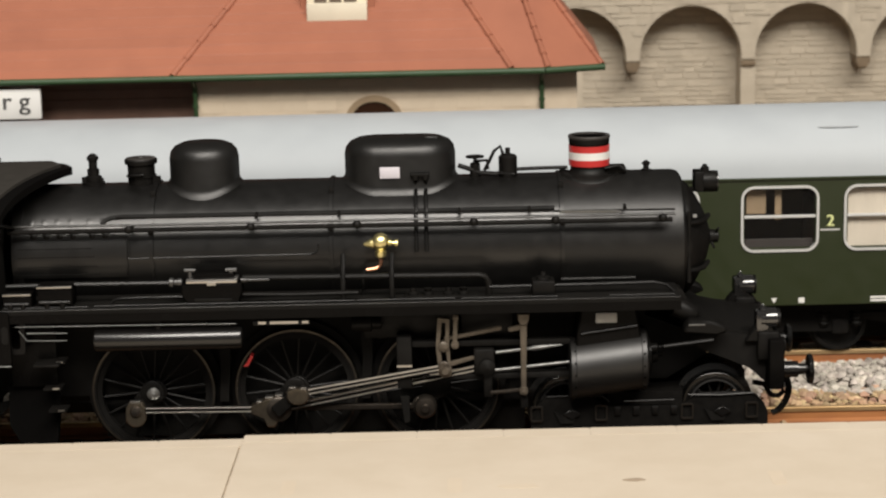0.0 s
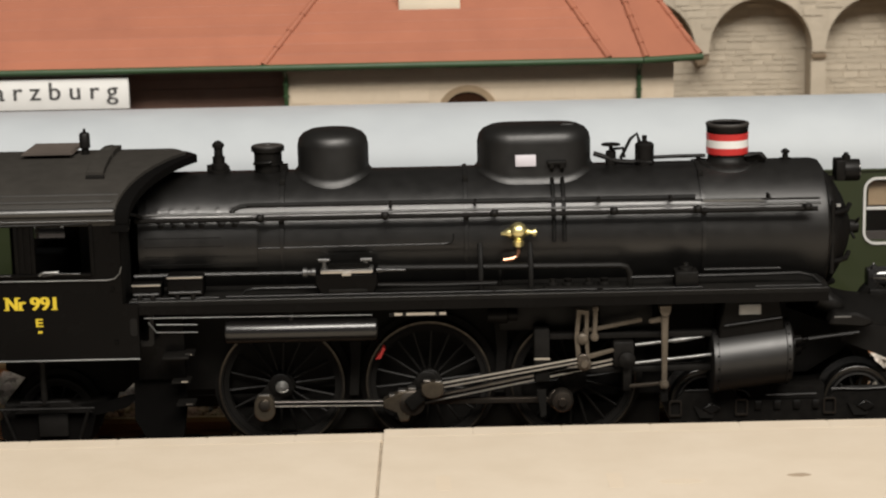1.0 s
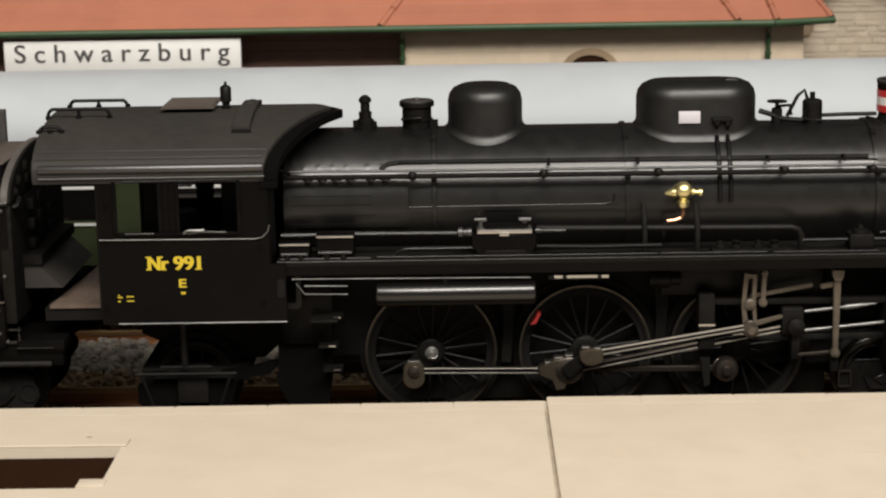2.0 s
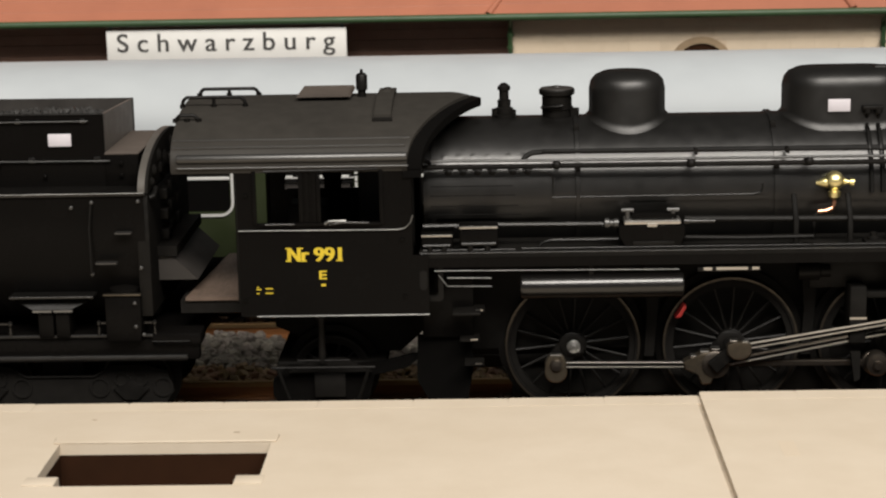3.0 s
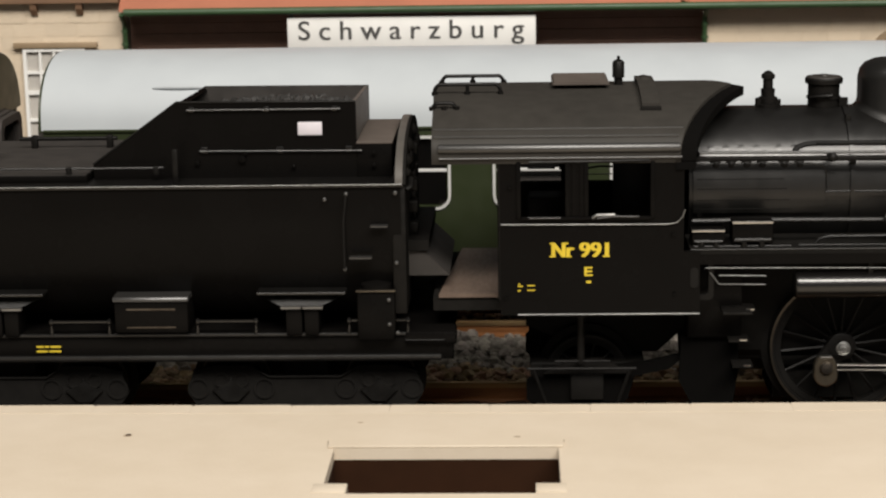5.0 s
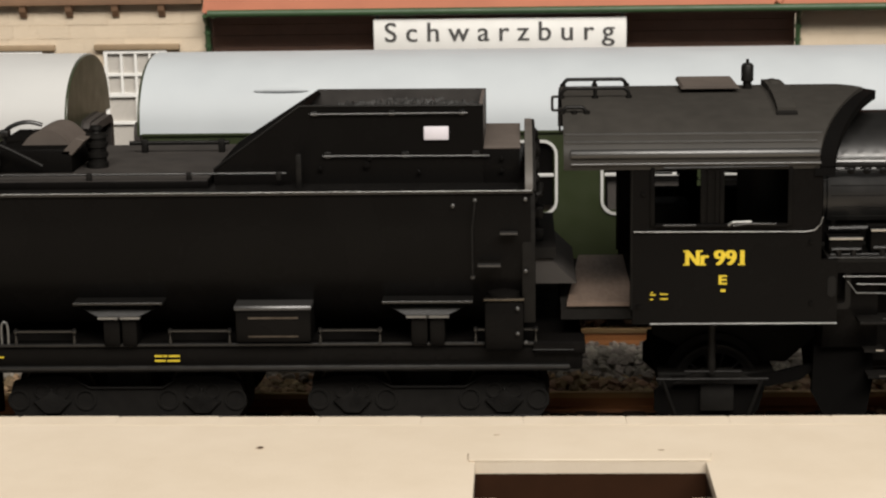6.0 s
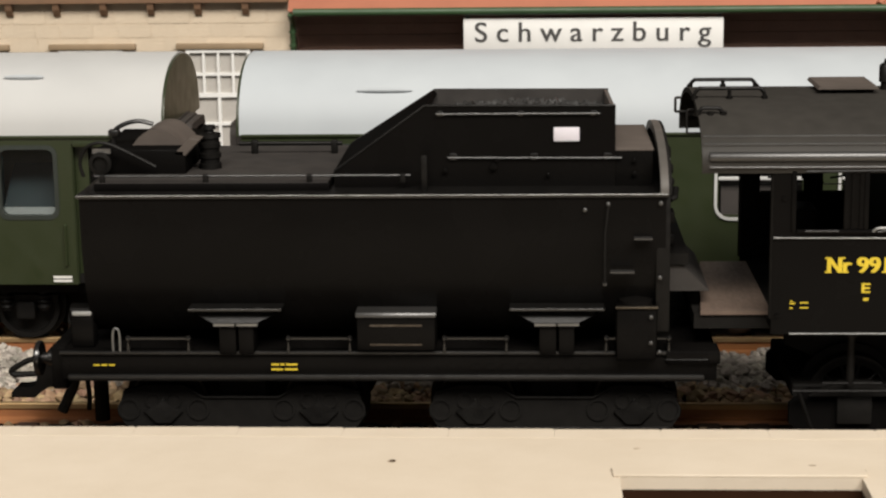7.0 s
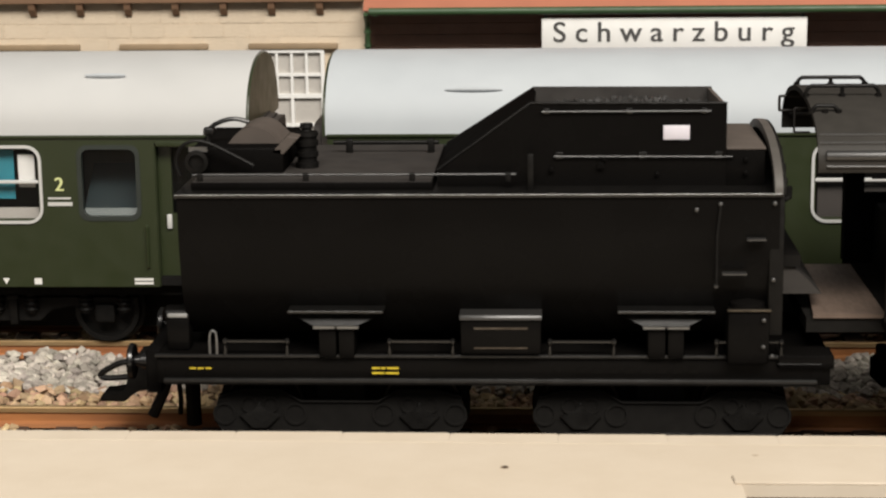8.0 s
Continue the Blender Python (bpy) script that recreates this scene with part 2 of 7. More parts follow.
def part(name, bm, mat, parent=None, label="", smooth=40, kind="", category="", group=""):
    """Links a bmesh in world millimetres as one mesh object under a thing or a part."""
    origin = root_of(parent).location if parent else Vector()
    bmesh.ops.recalc_face_normals(bm, faces=bm.faces[:])
    for v in bm.verts:
        v.co = v.co * MM - origin
    me = bpy.data.meshes.new(name)
    bm.to_mesh(me)
    bm.free()
    me.materials.append(mat)
    if smooth:
        me.shade_smooth()
        me.set_sharp_from_angle(angle=radians(smooth))
    ob = new(name, me)
    if parent:
        # pieces of a sub-part stay on its level
        ob.parent = parent.parent if parent.parent and parent.parent.parent else parent
    return tagged(ob, label, category, group, kind)


def B():
    return bmesh.new()


def box(bm, x0, x1, y0, y1, z0, z1, bevel=0.0):
    made = bmesh.ops.create_cube(bm, size=1.0)["verts"]
    for v in made:
        v.co = Vector((x0 + (v.co.x + 0.5) * (x1 - x0), y0 + (v.co.y + 0.5) * (y1 - y0), z0 + (v.co.z + 0.5) * (z1 - z0)))
    if bevel:
        edges = list({e for v in made for e in v.link_edges})
        bmesh.ops.bevel(bm, geom=edges, offset=bevel, segments=2, affect="EDGES", profile=0.5)
    return bm


def frame_of(way):
    way = Vector(way).normalized()
    side = way.cross(Vector((0, 0, 1)) if abs(way.z) < 0.9 else Vector((0, 1, 0))).normalized()
    return side, way.cross(side).normalized()


def rings(bm, loops, caps=True, closed=True):
    """Skin over loops of equal count."""
    rows = [[bm.verts.new(p) for p in loop] for loop in loops]
    n = len(rows[0])
    for a, b in zip(rows, rows[1:]):
        for i in range(n if closed else n - 1):
            j = (i + 1) % n
            bm.faces.new((a[i], a[j], b[j], b[i]))
    if caps:
        bm.faces.new(rows[0])
        bm.faces.new(list(reversed(rows[-1])))
    return bm


def cyl(bm, a, b, r, r2=None, seg=20):
    a, b = Vector(a), Vector(b)
    u, w = frame_of(b - a)
    turns = [2 * math.pi * i / seg for i in range(seg)]
    return rings(bm, [[p + q * (math.cos(k) * u + math.sin(k) * w) for k in turns] for p, q in ((a, r), (b, r if r2 is None else r2))])


def lathe(bm, at, way, profile, seg=32, caps=True):
    """Profile of (along, radius) turned about the axis from at along way."""
    at, way = Vector(at), Vector(way).normalized()
    u, w = frame_of(way)
    turns = [2 * math.pi * i / seg for i in range(seg)]
    return rings(bm, [[at + d * way + max(r, 0.01) * (math.cos(k) * u + math.sin(k) * w) for k in turns] for d, r in profile], caps)


def tube(bm, points, r, seg=8):
    points = [Vector(p) for p in points]
    turns = [2 * math.pi * i / seg for i in range(seg)]
    loops, u = [], None
    for i, p in enumerate(points):
        way = (points[min(i + 1, len(points) - 1)] - points[max(i - 1, 0)]).normalized()
        if u is None:
            u, _ = frame_of(way)
        u = (u - way * u.dot(way)).normalized()
        w = way.cross(u)
        loops.append([p + r * (math.cos(k) * u + math.sin(k) * w) for k in turns])
    return rings(bm, loops)


def bend(points, n=6):
    """A smooth curve through the points."""
    p = [Vector(q) for q in points]
    p = [2 * p[0] - p[1]] + p + [2 * p[-1] - p[-2]]
    out = []
    for a, b, c, d in zip(p, p[1:], p[2:], p[3:]):
        for i in range(n):
            u = i / n
            out.append(0.5 * (2 * b + (c - a) * u + (2 * a - 5 * b + 4 * c - d) * u * u + (3 * b - a - 3 * c + d) * u ** 3))
    return out + [p[-2]]


def prism(bm, outline, axis, a, b, bevel=0.0):
    """A flat outline (two coordinates in the order of the other axes) run from a to b along axis."""
    k = "xyz".index(axis)

    def at(p, d):
        q = list(p)
        q.insert(k, d)
        return Vector(q)

    rings(bm, [[at(p, d) for p in outline] for d in (a, b)])
    if bevel:
        bmesh.ops.bevel(bm, geom=bm.edges[:], offset=bevel, segments=1, affect="EDGES")
    return bm


def arc(cx, cy, rx, ry, a0, a1, n):
    return [(cx + rx * math.cos(radians(a0 + (a1 - a0) * i / n)), cy + ry * math.sin(radians(a0 + (a1 - a0) * i / n))) for i in range(n + 1)]


def rounded(x0, x1, z0, z1, r, n=5):
    return arc(x1 - r, z1 - r, r, r, 0, 90, n) + arc(x0 + r, z1 - r, r, r, 90, 180, n) + arc(x0 + r, z0 + r, r, r, 180, 270, n) + arc(x1 - r, z0 + r, r, r, 270, 360, n)


def ring_prism(bm, outer, inner, axis, a, b):
    """A frame: the band between two outlines of equal count, run from a to b."""
    k = "xyz".index(axis)

    def at(p, d):
        q = list(p)
        q.insert(k, d)
        return bm.verts.new(q)

    o0, o1, i0, i1 = ([at(p, d) for p in line] for line, d in ((outer, a), (outer, b), (inner, a), (inner, b)))
    n = len(outer)
    for i in range(n):
        j = (i + 1) % n
        for q in ((o0[i], o0[j], i0[j], i0[i]), (o1[i], i1[i], i1[j], o1[j]), (o0[i], o1[i], o1[j], o0[j]), (i0[i], i0[j], i1[j], i1[i])):
            bm.faces.new(q)
    return bm


def plate_with_holes(bm, x0, x1, z0, z1, holes, y0, y1):
    """An upright plate from y0 to y1 with rectangular holes (x0, x1, z0, z1), cut cell by cell."""
    xs = sorted({x0, x1, *[v for h in holes for v in h[:2]]})
    zs = sorted({z0, z1, *[v for h in holes for v in h[2:]]})

    def solid(i, j):
        if not (0 <= i < len(xs) - 1 and 0 <= j < len(zs) - 1):
            return False
        cx, cz = (xs[i] + xs[i + 1]) / 2, (zs[j] + zs[j + 1]) / 2
        return not any(a < cx < b and c < cz < d for a, b, c, d in holes)

    def quad(*p):
        bm.faces.new([bm.verts.new(q) for q in p])

    for i in range(len(xs) - 1):
        for j in range(len(zs) - 1):
            if not solid(i, j):
                continue
            a, b, c, d = xs[i], xs[i + 1], zs[j], zs[j + 1]
            quad((a, y0, c), (b, y0, c), (b, y0, d), (a, y0, d))
            quad((a, y1, c), (a, y1, d), (b, y1, d), (b, y1, c))
            if not solid(i - 1, j):
                quad((a, y0, c), (a, y0, d), (a, y1, d), (a, y1, c))
            if not solid(i + 1, j):
                quad((b, y0, c), (b, y1, c), (b, y1, d), (b, y0, d))
            if not solid(i, j - 1):
                quad((a, y0, c), (a, y1, c), (b, y1, c), (b, y0, c))
            if not solid(i, j + 1):
                quad((a, y0, d), (b, y0, d), (b, y1, d), (a, y1, d))
    bmesh.ops.remove_doubles(bm, verts=bm.verts[:], dist=0.0005)
    return bm


def bold_text(name, words, at, height, mat, parent, depth, width, thick):
    """Heavy letters: the same outline laid three times, a little apart, as one mesh."""
    rows = [text_mesh(name, words, (at[0] + thick * k, at[1] - 0.008 * i, at[2]), height, mat, parent, depth, width - 2 * thick) for i, k in enumerate((0, 1, 2))]
    bm = B()
    for o in rows:
        bm.from_mesh(o.data)
    bm.to_mesh(rows[0].data)
    bm.free()
    for o in rows[1:]:
        bpy.data.objects.remove(o)
    return rows[0]


def text_mesh(name, words, at, height, mat, parent=None, depth=0.12, width=None, bold=0.0, label=""):
    """Upright letters facing -y with their lower left corner at the place, in millimetres."""
    cu = bpy.data.curves.new(name, "FONT")
    cu.body, cu.extrude, cu.offset = words, 0.01, bold
    tmp = bpy.data.objects.new(name, cu)
    me = bpy.data.meshes.new_from_object(tmp)
    bpy.data.objects.remove(tmp)
    bpy.data.curves.remove(cu)
    co = [v.co for v in me.vertices]
    x0, x1, y0, y1 = min(c.x for c in co), max(c.x for c in co), min(c.y for c in co), max(c.y for c in co)
    s = height / (y1 - y0)
    sx = s if width is None else width / (x1 - x0)
    origin = root_of(parent).location if parent else Vector()
    for v in me.vertices:
        v.co = Vector((at[0] + (v.co.x - x0) * sx, at[1] - v.co.z / 0.01 * depth / 2, at[2] + (v.co.y - y0) * s)) * MM - origin
    me.name = name
    me.materials.clear()
    me.materials.append(mat)
    ob = new(name, me)
    ob.parent = parent
    return tagged(ob, label)


# ---- layout base ----
part("ground", box(B(), -340, 300, -345, 300, -24, -5), BOARD, kind="structure", label="brown model railway baseboard", smooth=0)


def track(y, top, x0, x1, label):
    t = thing("railway_track", (0, y, top - 6), label, "railway track", "tracks", kind="structure")
    for s in (-8.6, 8.6):
        bm = B()
        prism(bm, [(y + s - 1.1, top - 2.9), (y + s + 1.1, top - 2.9), (y + s + 1.0, top - 2.4), (y + s + 0.3, top - 2.1), (y + s + 0.3, top - 0.8),
                   (y + s - 0.3, top - 0.8), (y + s - 0.3, top - 2.1), (y + s - 1.0, top - 2.4)], "x", x0, x1)
        rail = part("rail", bm, RUST, t, "rust-coloured rail with a worn bright head", smooth=0)
        bm = B()
        prism(bm, [(y + s - 0.55, top - 0.79), (y + s + 0.55, top - 0.79), (y + s + 0.55, top - 0.15), (y + s + 0.4, top), (y + s - 0.4, top), (y + s - 0.55, top - 0.15)], "x", x0, x1)
        part("rail_head", bm, RAILTOP, rail, smooth=0)
    part("ballast_bed", prism(B(), [(y - 21, -5.2), (y + 21, -5.2), (y + 15, top - 3.6), (y - 15, top - 3.6)], "x", x0, x1), BED, t, smooth=0)
    one = box(B(), -1.6, 1.6, y - 14, y + 14, top - 4.4, top - 2.7, 0.2)
    first = part("sleeper", one, SLEEPER, t, smooth=0)
    n = int((x1 - x0) / 7)
    first.location.x = (x0 + 3) * MM
    for i in range(1, n):
        o = new("sleeper", first.data)
        o.parent, o.location.x = t, (x0 + 3 + 7 * i) * MM


track(0, -0.4, -330, 260, "near model railway track with rusty rails and brown sleepers")
track(57.3, -1.2, -330, 260, "second model railway track with rusty rails under the coaches")


def ballast(name, x0, x1, y0, y1, count, base, mat, label, size, seed):
    rnd = random.Random(seed)
    verts, faces = [], []
    shape = [(1, 0, 0), (-1, 0, 0), (0, 1, 0), (0, -1, 0), (0, 0, 1), (0, 0, -1), (0.62, 0.62, 0.6), (-0.62, 0.6, 0.62), (0.6, -0.62, 0.6), (-0.6, -0.6, 0.6)]
    tris = [(0, 6, 8), (6, 0, 2), (2, 7, 6), (7, 2, 1), (1, 9, 7), (9, 1, 3), (3, 8, 9), (8, 3, 0), (4, 6, 7), (4, 7, 9), (4, 9, 8), (4, 8, 6), (5, 2, 0), (5, 1, 2), (5, 3, 1), (5, 0, 3)]
    for _ in range(count):
        x, y = rnd.uniform(x0, x1), rnd.uniform(y0, y1)
        s = size * rnd.uniform(0.6, 1.3)
        m = Euler((rnd.uniform(0, 6), rnd.uniform(0, 6), rnd.uniform(0, 6))).to_matrix()
        z = base + rnd.uniform(-0.4, 0.8) + 0.5 * math.sin(x * 0.23 + y * 0.31)
        k = len(verts)
        for p in shape:
            q = m @ Vector([c * s * rnd.uniform(0.7, 1.15) for c in p])
            verts.append(((x + q.x) * MM, (y + q.y) * MM, (z + q.z * 0.75) * MM))
        faces += [tuple(k + i for i in t) for t in tris]
    me = bpy.data.meshes.new(name)
    me.from_pydata(verts, [], faces)
    me.materials.append(mat)
    return tagged(new(name, me), label, "gravel", kind="stuff")


ballast("gravel", -240, 150, 25, 46, 8800, -3.3, STONE_GREY, "loose light grey ballast gravel between the tracks", 1.0, 3)
ballast("gravel", -240, 150, 9.6, 27, 5000, -3.5, STONE_TAN, "tan ballast gravel beside the near track", 1.05, 4)
ballast("gravel", -240, 150, -7.5, 7.5, 2600, -4.0, STONE_TAN, "tan ballast gravel between the rails", 0.9, 5)
ballast("gravel", -240, 150, 50, 64, 1600, -4.6, STONE_TAN, "tan ballast gravel under the coaches", 0.9, 6)


# ---- platform ----
def platform():
    low, high, thick = 7.65, 8.2, 1.45      # the two sections differ in height at their joint
    p = thing("platform", (0, -70, -5), "cream model station platform with a rectangular pit and a stone edge", "platform", kind="structure")

    def slab(x0, x1, holes, top):
        bm = plate_with_holes(B(), x0, x1, -112, -32.2, holes, top - thick, top)
        for v in bm.verts:
            v.co = Vector((v.co.x, v.co.z, v.co.y))
        return part("slab", bm, CREAM, p, smooth=0)

    slab(-330, -6.75, [(-90.15, -62.8, -60.4, -47.35), (-87.4, -65.7, -63.6, -60.4)], low)
    slab(-6.22, 260, [], high)
    part("joint_filler", box(B(), -6.75, -6.22, -112, -32.2, low - thick, low - 0.3), GREYMARK, p, smooth=0)
    bm = prism(B(), [(-90.9, -47.32), (-62.2, -47.32), (-62.0, -44.7), (-91.1, -44.7)], "z", low + 0.004, low + 0.28, 0.1)
    for x0, x1 in ((-91.3, -87.43), (-65.67, -62.2)):
        box(bm, x0, x1, -63.4, -60.43, low + 0.004, low + 0.12, 0.05)
    part("pit_rim", bm, CREAM, p)
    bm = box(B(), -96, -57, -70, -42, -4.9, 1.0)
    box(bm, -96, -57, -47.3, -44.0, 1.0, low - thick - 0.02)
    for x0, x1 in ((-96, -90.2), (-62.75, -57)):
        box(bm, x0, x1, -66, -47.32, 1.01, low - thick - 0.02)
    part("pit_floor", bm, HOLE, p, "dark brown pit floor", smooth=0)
    # supporting side below the edge stones, and its footing
    # the track side is coloured dark so the rods reflect little light from it
    part("platform_wall", box(B(), -330, 260, -32.1, -30.4, -5, low - thick), BED, p, "unseen platform side wall, dark to dim the rods' reflections", smooth=0)
    part("platform_wall", box(B(), -330, 260, -112, -110, -5, low - thick), CREAM, p, smooth=0)
    # edge stones, each 13 mm long
    one = prism(B(), [(0.012, -32.18), (13.01, -32.18), (13.01, -28.98), (12.8, -28.6), (0.22, -28.6), (0.012, -28.98)], "z", -3.4, 0.02)
    first = part("edge_stone", one, CREAM, p, smooth=0)
    rnd = random.Random(8)
    for i in range(-24, 20):
        o = first if i == -24 else new("edge_stone", first.data)
        o.parent = p
        o.location = Vector((-6.25 + 13.02 * i, rnd.uniform(-0.06, 0.06) - (max(0.0, 0.8 - 0.8 * ((13.02 * i + 69) / 72) ** 2) if i < 0 else 0.3), (high if i >= 0 else low) + rnd.uniform(-0.005, 0.02))) * MM

    def mark(x, y, rx, ry, mat, label, top):
        pts = [(x + rx * math.cos(a) * rnd.uniform(0.85, 1.1), y + ry * math.sin(a) * rnd.uniform(0.85, 1.1)) for a in [math.tau * i / 18 for i in range(18)]]
        part("stain", prism(B(), pts, "z", top + 0.002, top + 0.03), mat, p, label, smooth=0)

    mark(50.3, -53.6, 1.6, 0.75, STAIN, "brown oval stain", high)
    mark(34.1, -55.2, 3.0, 1.0, FAINT, "faint grey oval stain", high)
    for x, y in ((2.3, -53.8), (25.4, -54.2), (70.0, -54.0)):
        part("stain", prism(B(), rounded(x - 1.0, x + 1.0, y - 3.0, y + 3.0, 0.4, 2), "z", high + 0.002, high + 0.02), FAINT, p, "faint rectangular mark", smooth=0)
    mark(-116.55, -41.8, 0.55, 0.6, STAIN, "small dark brown speck", low)
    mark(-116.5, -41.75, 0.35, 0.35, HOLE, "small dark brown speck", low + 0.03)
    mark(-87.7, -36.9, 0.4, 0.22, STAIN, "small brown speck", low)
    mark(-67.8, -43.0, 0.4, 0.25, STAIN, "small brown speck", low)


platform()


# ---- coaches on the second track ----
CY0, CY1 = 40.7, 73.9          # near and far side of the coach bodies
WIN0, WIN1 = 19.8, 32.2        # foot and head of a coach window


def section(z_side, grow=0.0):
    """Roof outline from the near to the far eave."""
    mid, half, rise = (CY0 + CY1) / 2, (CY1 - CY0) / 2 + grow, 11.25 + grow
    out = []
    for i in range(25):
        a = math.pi - math.pi * i / 24
        c, s = math.cos(a), math.sin(a)
        e = 2 / 2.25
        out.append((mid + half * math.copysign(abs(c) ** e, c), z_side + rise * abs(s) ** e))
    return out


def coach(x0, x1, windows, doors, doorpanes, twos, curtains, vents, marks, label):
    """A coach body from x0 to x1. windows: left edges; doors: (x0, x1) recesses; doorpanes: (x0, x1)."""
    c = thing("passenger_coach", ((x0 + x1) / 2, 57.3, -1.2), label, "railway coach", "coaches")
    w = 14.4
    holes = [(a + 0.71, a + w - 0.71, WIN0 + 0.71, WIN1 - 0.71) for a in windows]
    holes += [(a + 0.5, b - 0.5, 20.7, 31.7) for a, b in doorpanes] + [(a, b, 9.6, 32.4) for a, b in doors]
    side = part("body_side", plate_with_holes(B(), x0, x1, 9.6, 33.6, holes, CY0, CY0 + 1.0), GREEN, c, "dark green painted coach side", smooth=0)
    part("body_side", box(B(), x0, x1, CY1 - 1.0, CY1, 9.6, 33.6), GREEN, c, smooth=0)
    # roof shell with ends
    prof = section(33.62)
    inner = section(33.62, -0.8)
    part("roof", ring_prism(B(), prof, inner, "x", x0 - 0.3, x1 + 0.3), WARMROOF if x1 < -100 else COACHROOF, c, "light grey ribbed coach roof", smooth=30)
    part("roof_gutter", box(B(), x0, x1, CY0 - 0.35, CY0 + 0.4, 33.3, 33.75, 0.1), GREEN, c)
    part("floor_plate", box(B(), x0, x1, CY0 + 1, CY1 - 1, 9.6, 11), UNDER, c, smooth=0)
    for xe, s in ((x0, 1), (x1, -1)):
        bm = B()
        prism(bm, [(CY0 + 1, 9.6), (CY0 + 1, 33.6)] + section(33.6, -0.9)[1:-1] + [(CY1 - 1, 33.6), (CY1 - 1, 9.6)], "x", xe + s * 0.4, xe + s * 1.2)
        end = part("end_wall", bm, GREEN, c, "dark olive coach end", smooth=0)
        part("end_cap", prism(B(), section(33.3, 0.05), "x", xe - s * 0.31, xe - s * 0.75, 0.08), GREEN, end, "dark olive roof end", smooth=30)
        bm = B()
        for k in range(3):
            ring_prism(bm, rounded(50.3, 64.3, 11, 34.5 - 0.3 * k, 2), rounded(52, 62.6, 12.5, 33.2 - 0.3 * k, 1.5), "x", xe - s * (1.2 * k - 0.2), xe - s * (1.2 * k + 0.9))
        part("gangway_bellows", bm, GANGWAY, end, "brown gangway bellows")
        bm = B()
        tube(bm, [(xe - s * 0.1, CY0 + 2, 12), (xe - s * 0.9, CY0 + 2, 13), (xe - s * 0.9, CY0 + 2, 28), (xe - s * 0.1, CY0 + 2, 29)], 0.25)
        part("handrail", bm, GREEN, end)
    # windows with a bright frame, a cross bar and two panes
    for i, a in enumerate(windows):
        bm = ring_prism(B(), rounded(a, a + w, WIN0, WIN1, 2.4), rounded(a + 0.45, a + w - 0.45, WIN0 + 0.45, WIN1 - 0.45, 1.95), "y", CY0 - 0.3, CY0 + 0.8)
        fr = part("window", bm, ALU, c, "coach window in a rounded bright metal frame")
        part("cross_bar", box(B(), a + 0.6, a + w - 0.6, CY0 - 0.1, CY0 + 0.7, 26.15, 26.65, 0.1), ALU, fr)
        for z0, z1, yy in ((26.7, WIN1 - 0.9, 0.5), (WIN0 + 0.9, 26.05, 0.25)):
            pane = part("pane", box(B(), a + 0.9, a + w - 0.9, CY0 + yy, CY0 + yy + 0.15, z0, z1), PANE, fr, smooth=0)
            pane.visible_shadow = False
        if x1 < -100:
            part("inner_sill", box(B(), a + 0.7, a + w - 0.7, CY0 + 1.1, CY0 + 1.6, WIN0 + 0.5, WIN0 + 2.3), WINGREY, fr, "pale grey inner sill", smooth=0)
        if i in curtains:
            bm = box(B(), a + 0.6, a + w - 0.6, CY0 + 1.1, CY0 + 1.3, WIN0 + 0.3, WIN1 - 0.3)
            part("roller_blind", bm, CURTAIN, fr, "drawn cream roller blind", smooth=0)
    for a, b in doorpanes:
        bm = ring_prism(B(), rounded(a, b, 20.2, 32.2, 1.6), rounded(a + 0.7, b - 0.7, 20.9, 31.5, 1.2), "y", CY0 - 0.12, CY0 + 0.9)
        fr = part("window", bm, LAVFRAME, c, "lavatory window in a dark grey rubber frame")
        pane = part("pane", box(B(), a + 0.6, b - 0.6, CY0 + 0.5, CY0 + 0.7, 20.8, 31.6), PANE, fr, smooth=0)
        pane.visible_shadow = False
        # pale strip and sloping panel added to make the window fade to dark
        part("frosted_strip", prism(B(), [(CY0 + 0.9, 20.8), (CY0 + 1.1, 20.8), (CY0 + 1.6, 22.0), (CY0 + 1.4, 22.0)], "x", a + 0.6, b - 0.6), PALEPANE, fr, smooth=0)
        part("inner_panel", prism(B(), [(CY0 + 1.4, 22.0), (CY0 + 1.6, 22.0), (CY0 + 9.0, 28.0), (CY0 + 8.8, 28.0)], "x", a + 0.6, b - 0.6), TEALDIM, fr, "teal panel added behind the pane, sloped to fade upwards", smooth=0)
    for a, b in doors:
        bm = plate_with_holes(B(), a, b, 9.6, 33.3, [(a + 2.2, b - 2.2, 21, 31.5)], CY0 + 2.0, CY0 + 2.8)
        for x in (a, b):
            box(bm, x - 0.15, x + 0.15, CY0 + 0.3, CY0 + 2.2, 9.6, 33.3)
        door = part("door", bm, GREEN, c, "recessed dark green entrance door", smooth=0)
        part("pane", box(B(), a + 2, b - 2, CY0 + 2.4, CY0 + 2.5, 20.8, 31.7), PANE, door, smooth=0)
        bm = B()
        for x in (a - 1.5, b - 0.6):
            tube(bm, [(x, CY0 + 0.4, 12.6), (x, CY0 - 0.5, 12.9), (x, CY0 - 0.5, 19.2), (x, CY0 + 0.4, 19.5)] if x < a else [(x, CY0 + 1.6, 15), (x, CY0 + 0.6, 15.5), (x, CY0 + 0.6, 23), (x, CY0 + 1.6, 23.5)], 0.2)
        part("door_rail", bm, GREEN, door, "green painted door rails")
        bm = box(B(), a + 1.3, a + 2.1, CY0 + 1.5, CY0 + 2, 18.6, 20.9, 0.15)
        part("door_handle", bm, ALU, door, "bright metal door handle")
        part("door_head", box(B(), a + 0.3, b - 0.3, CY0 - 0.15, CY0 + 0.5, 31.9, 32.7, 0.1), GREEN, door)
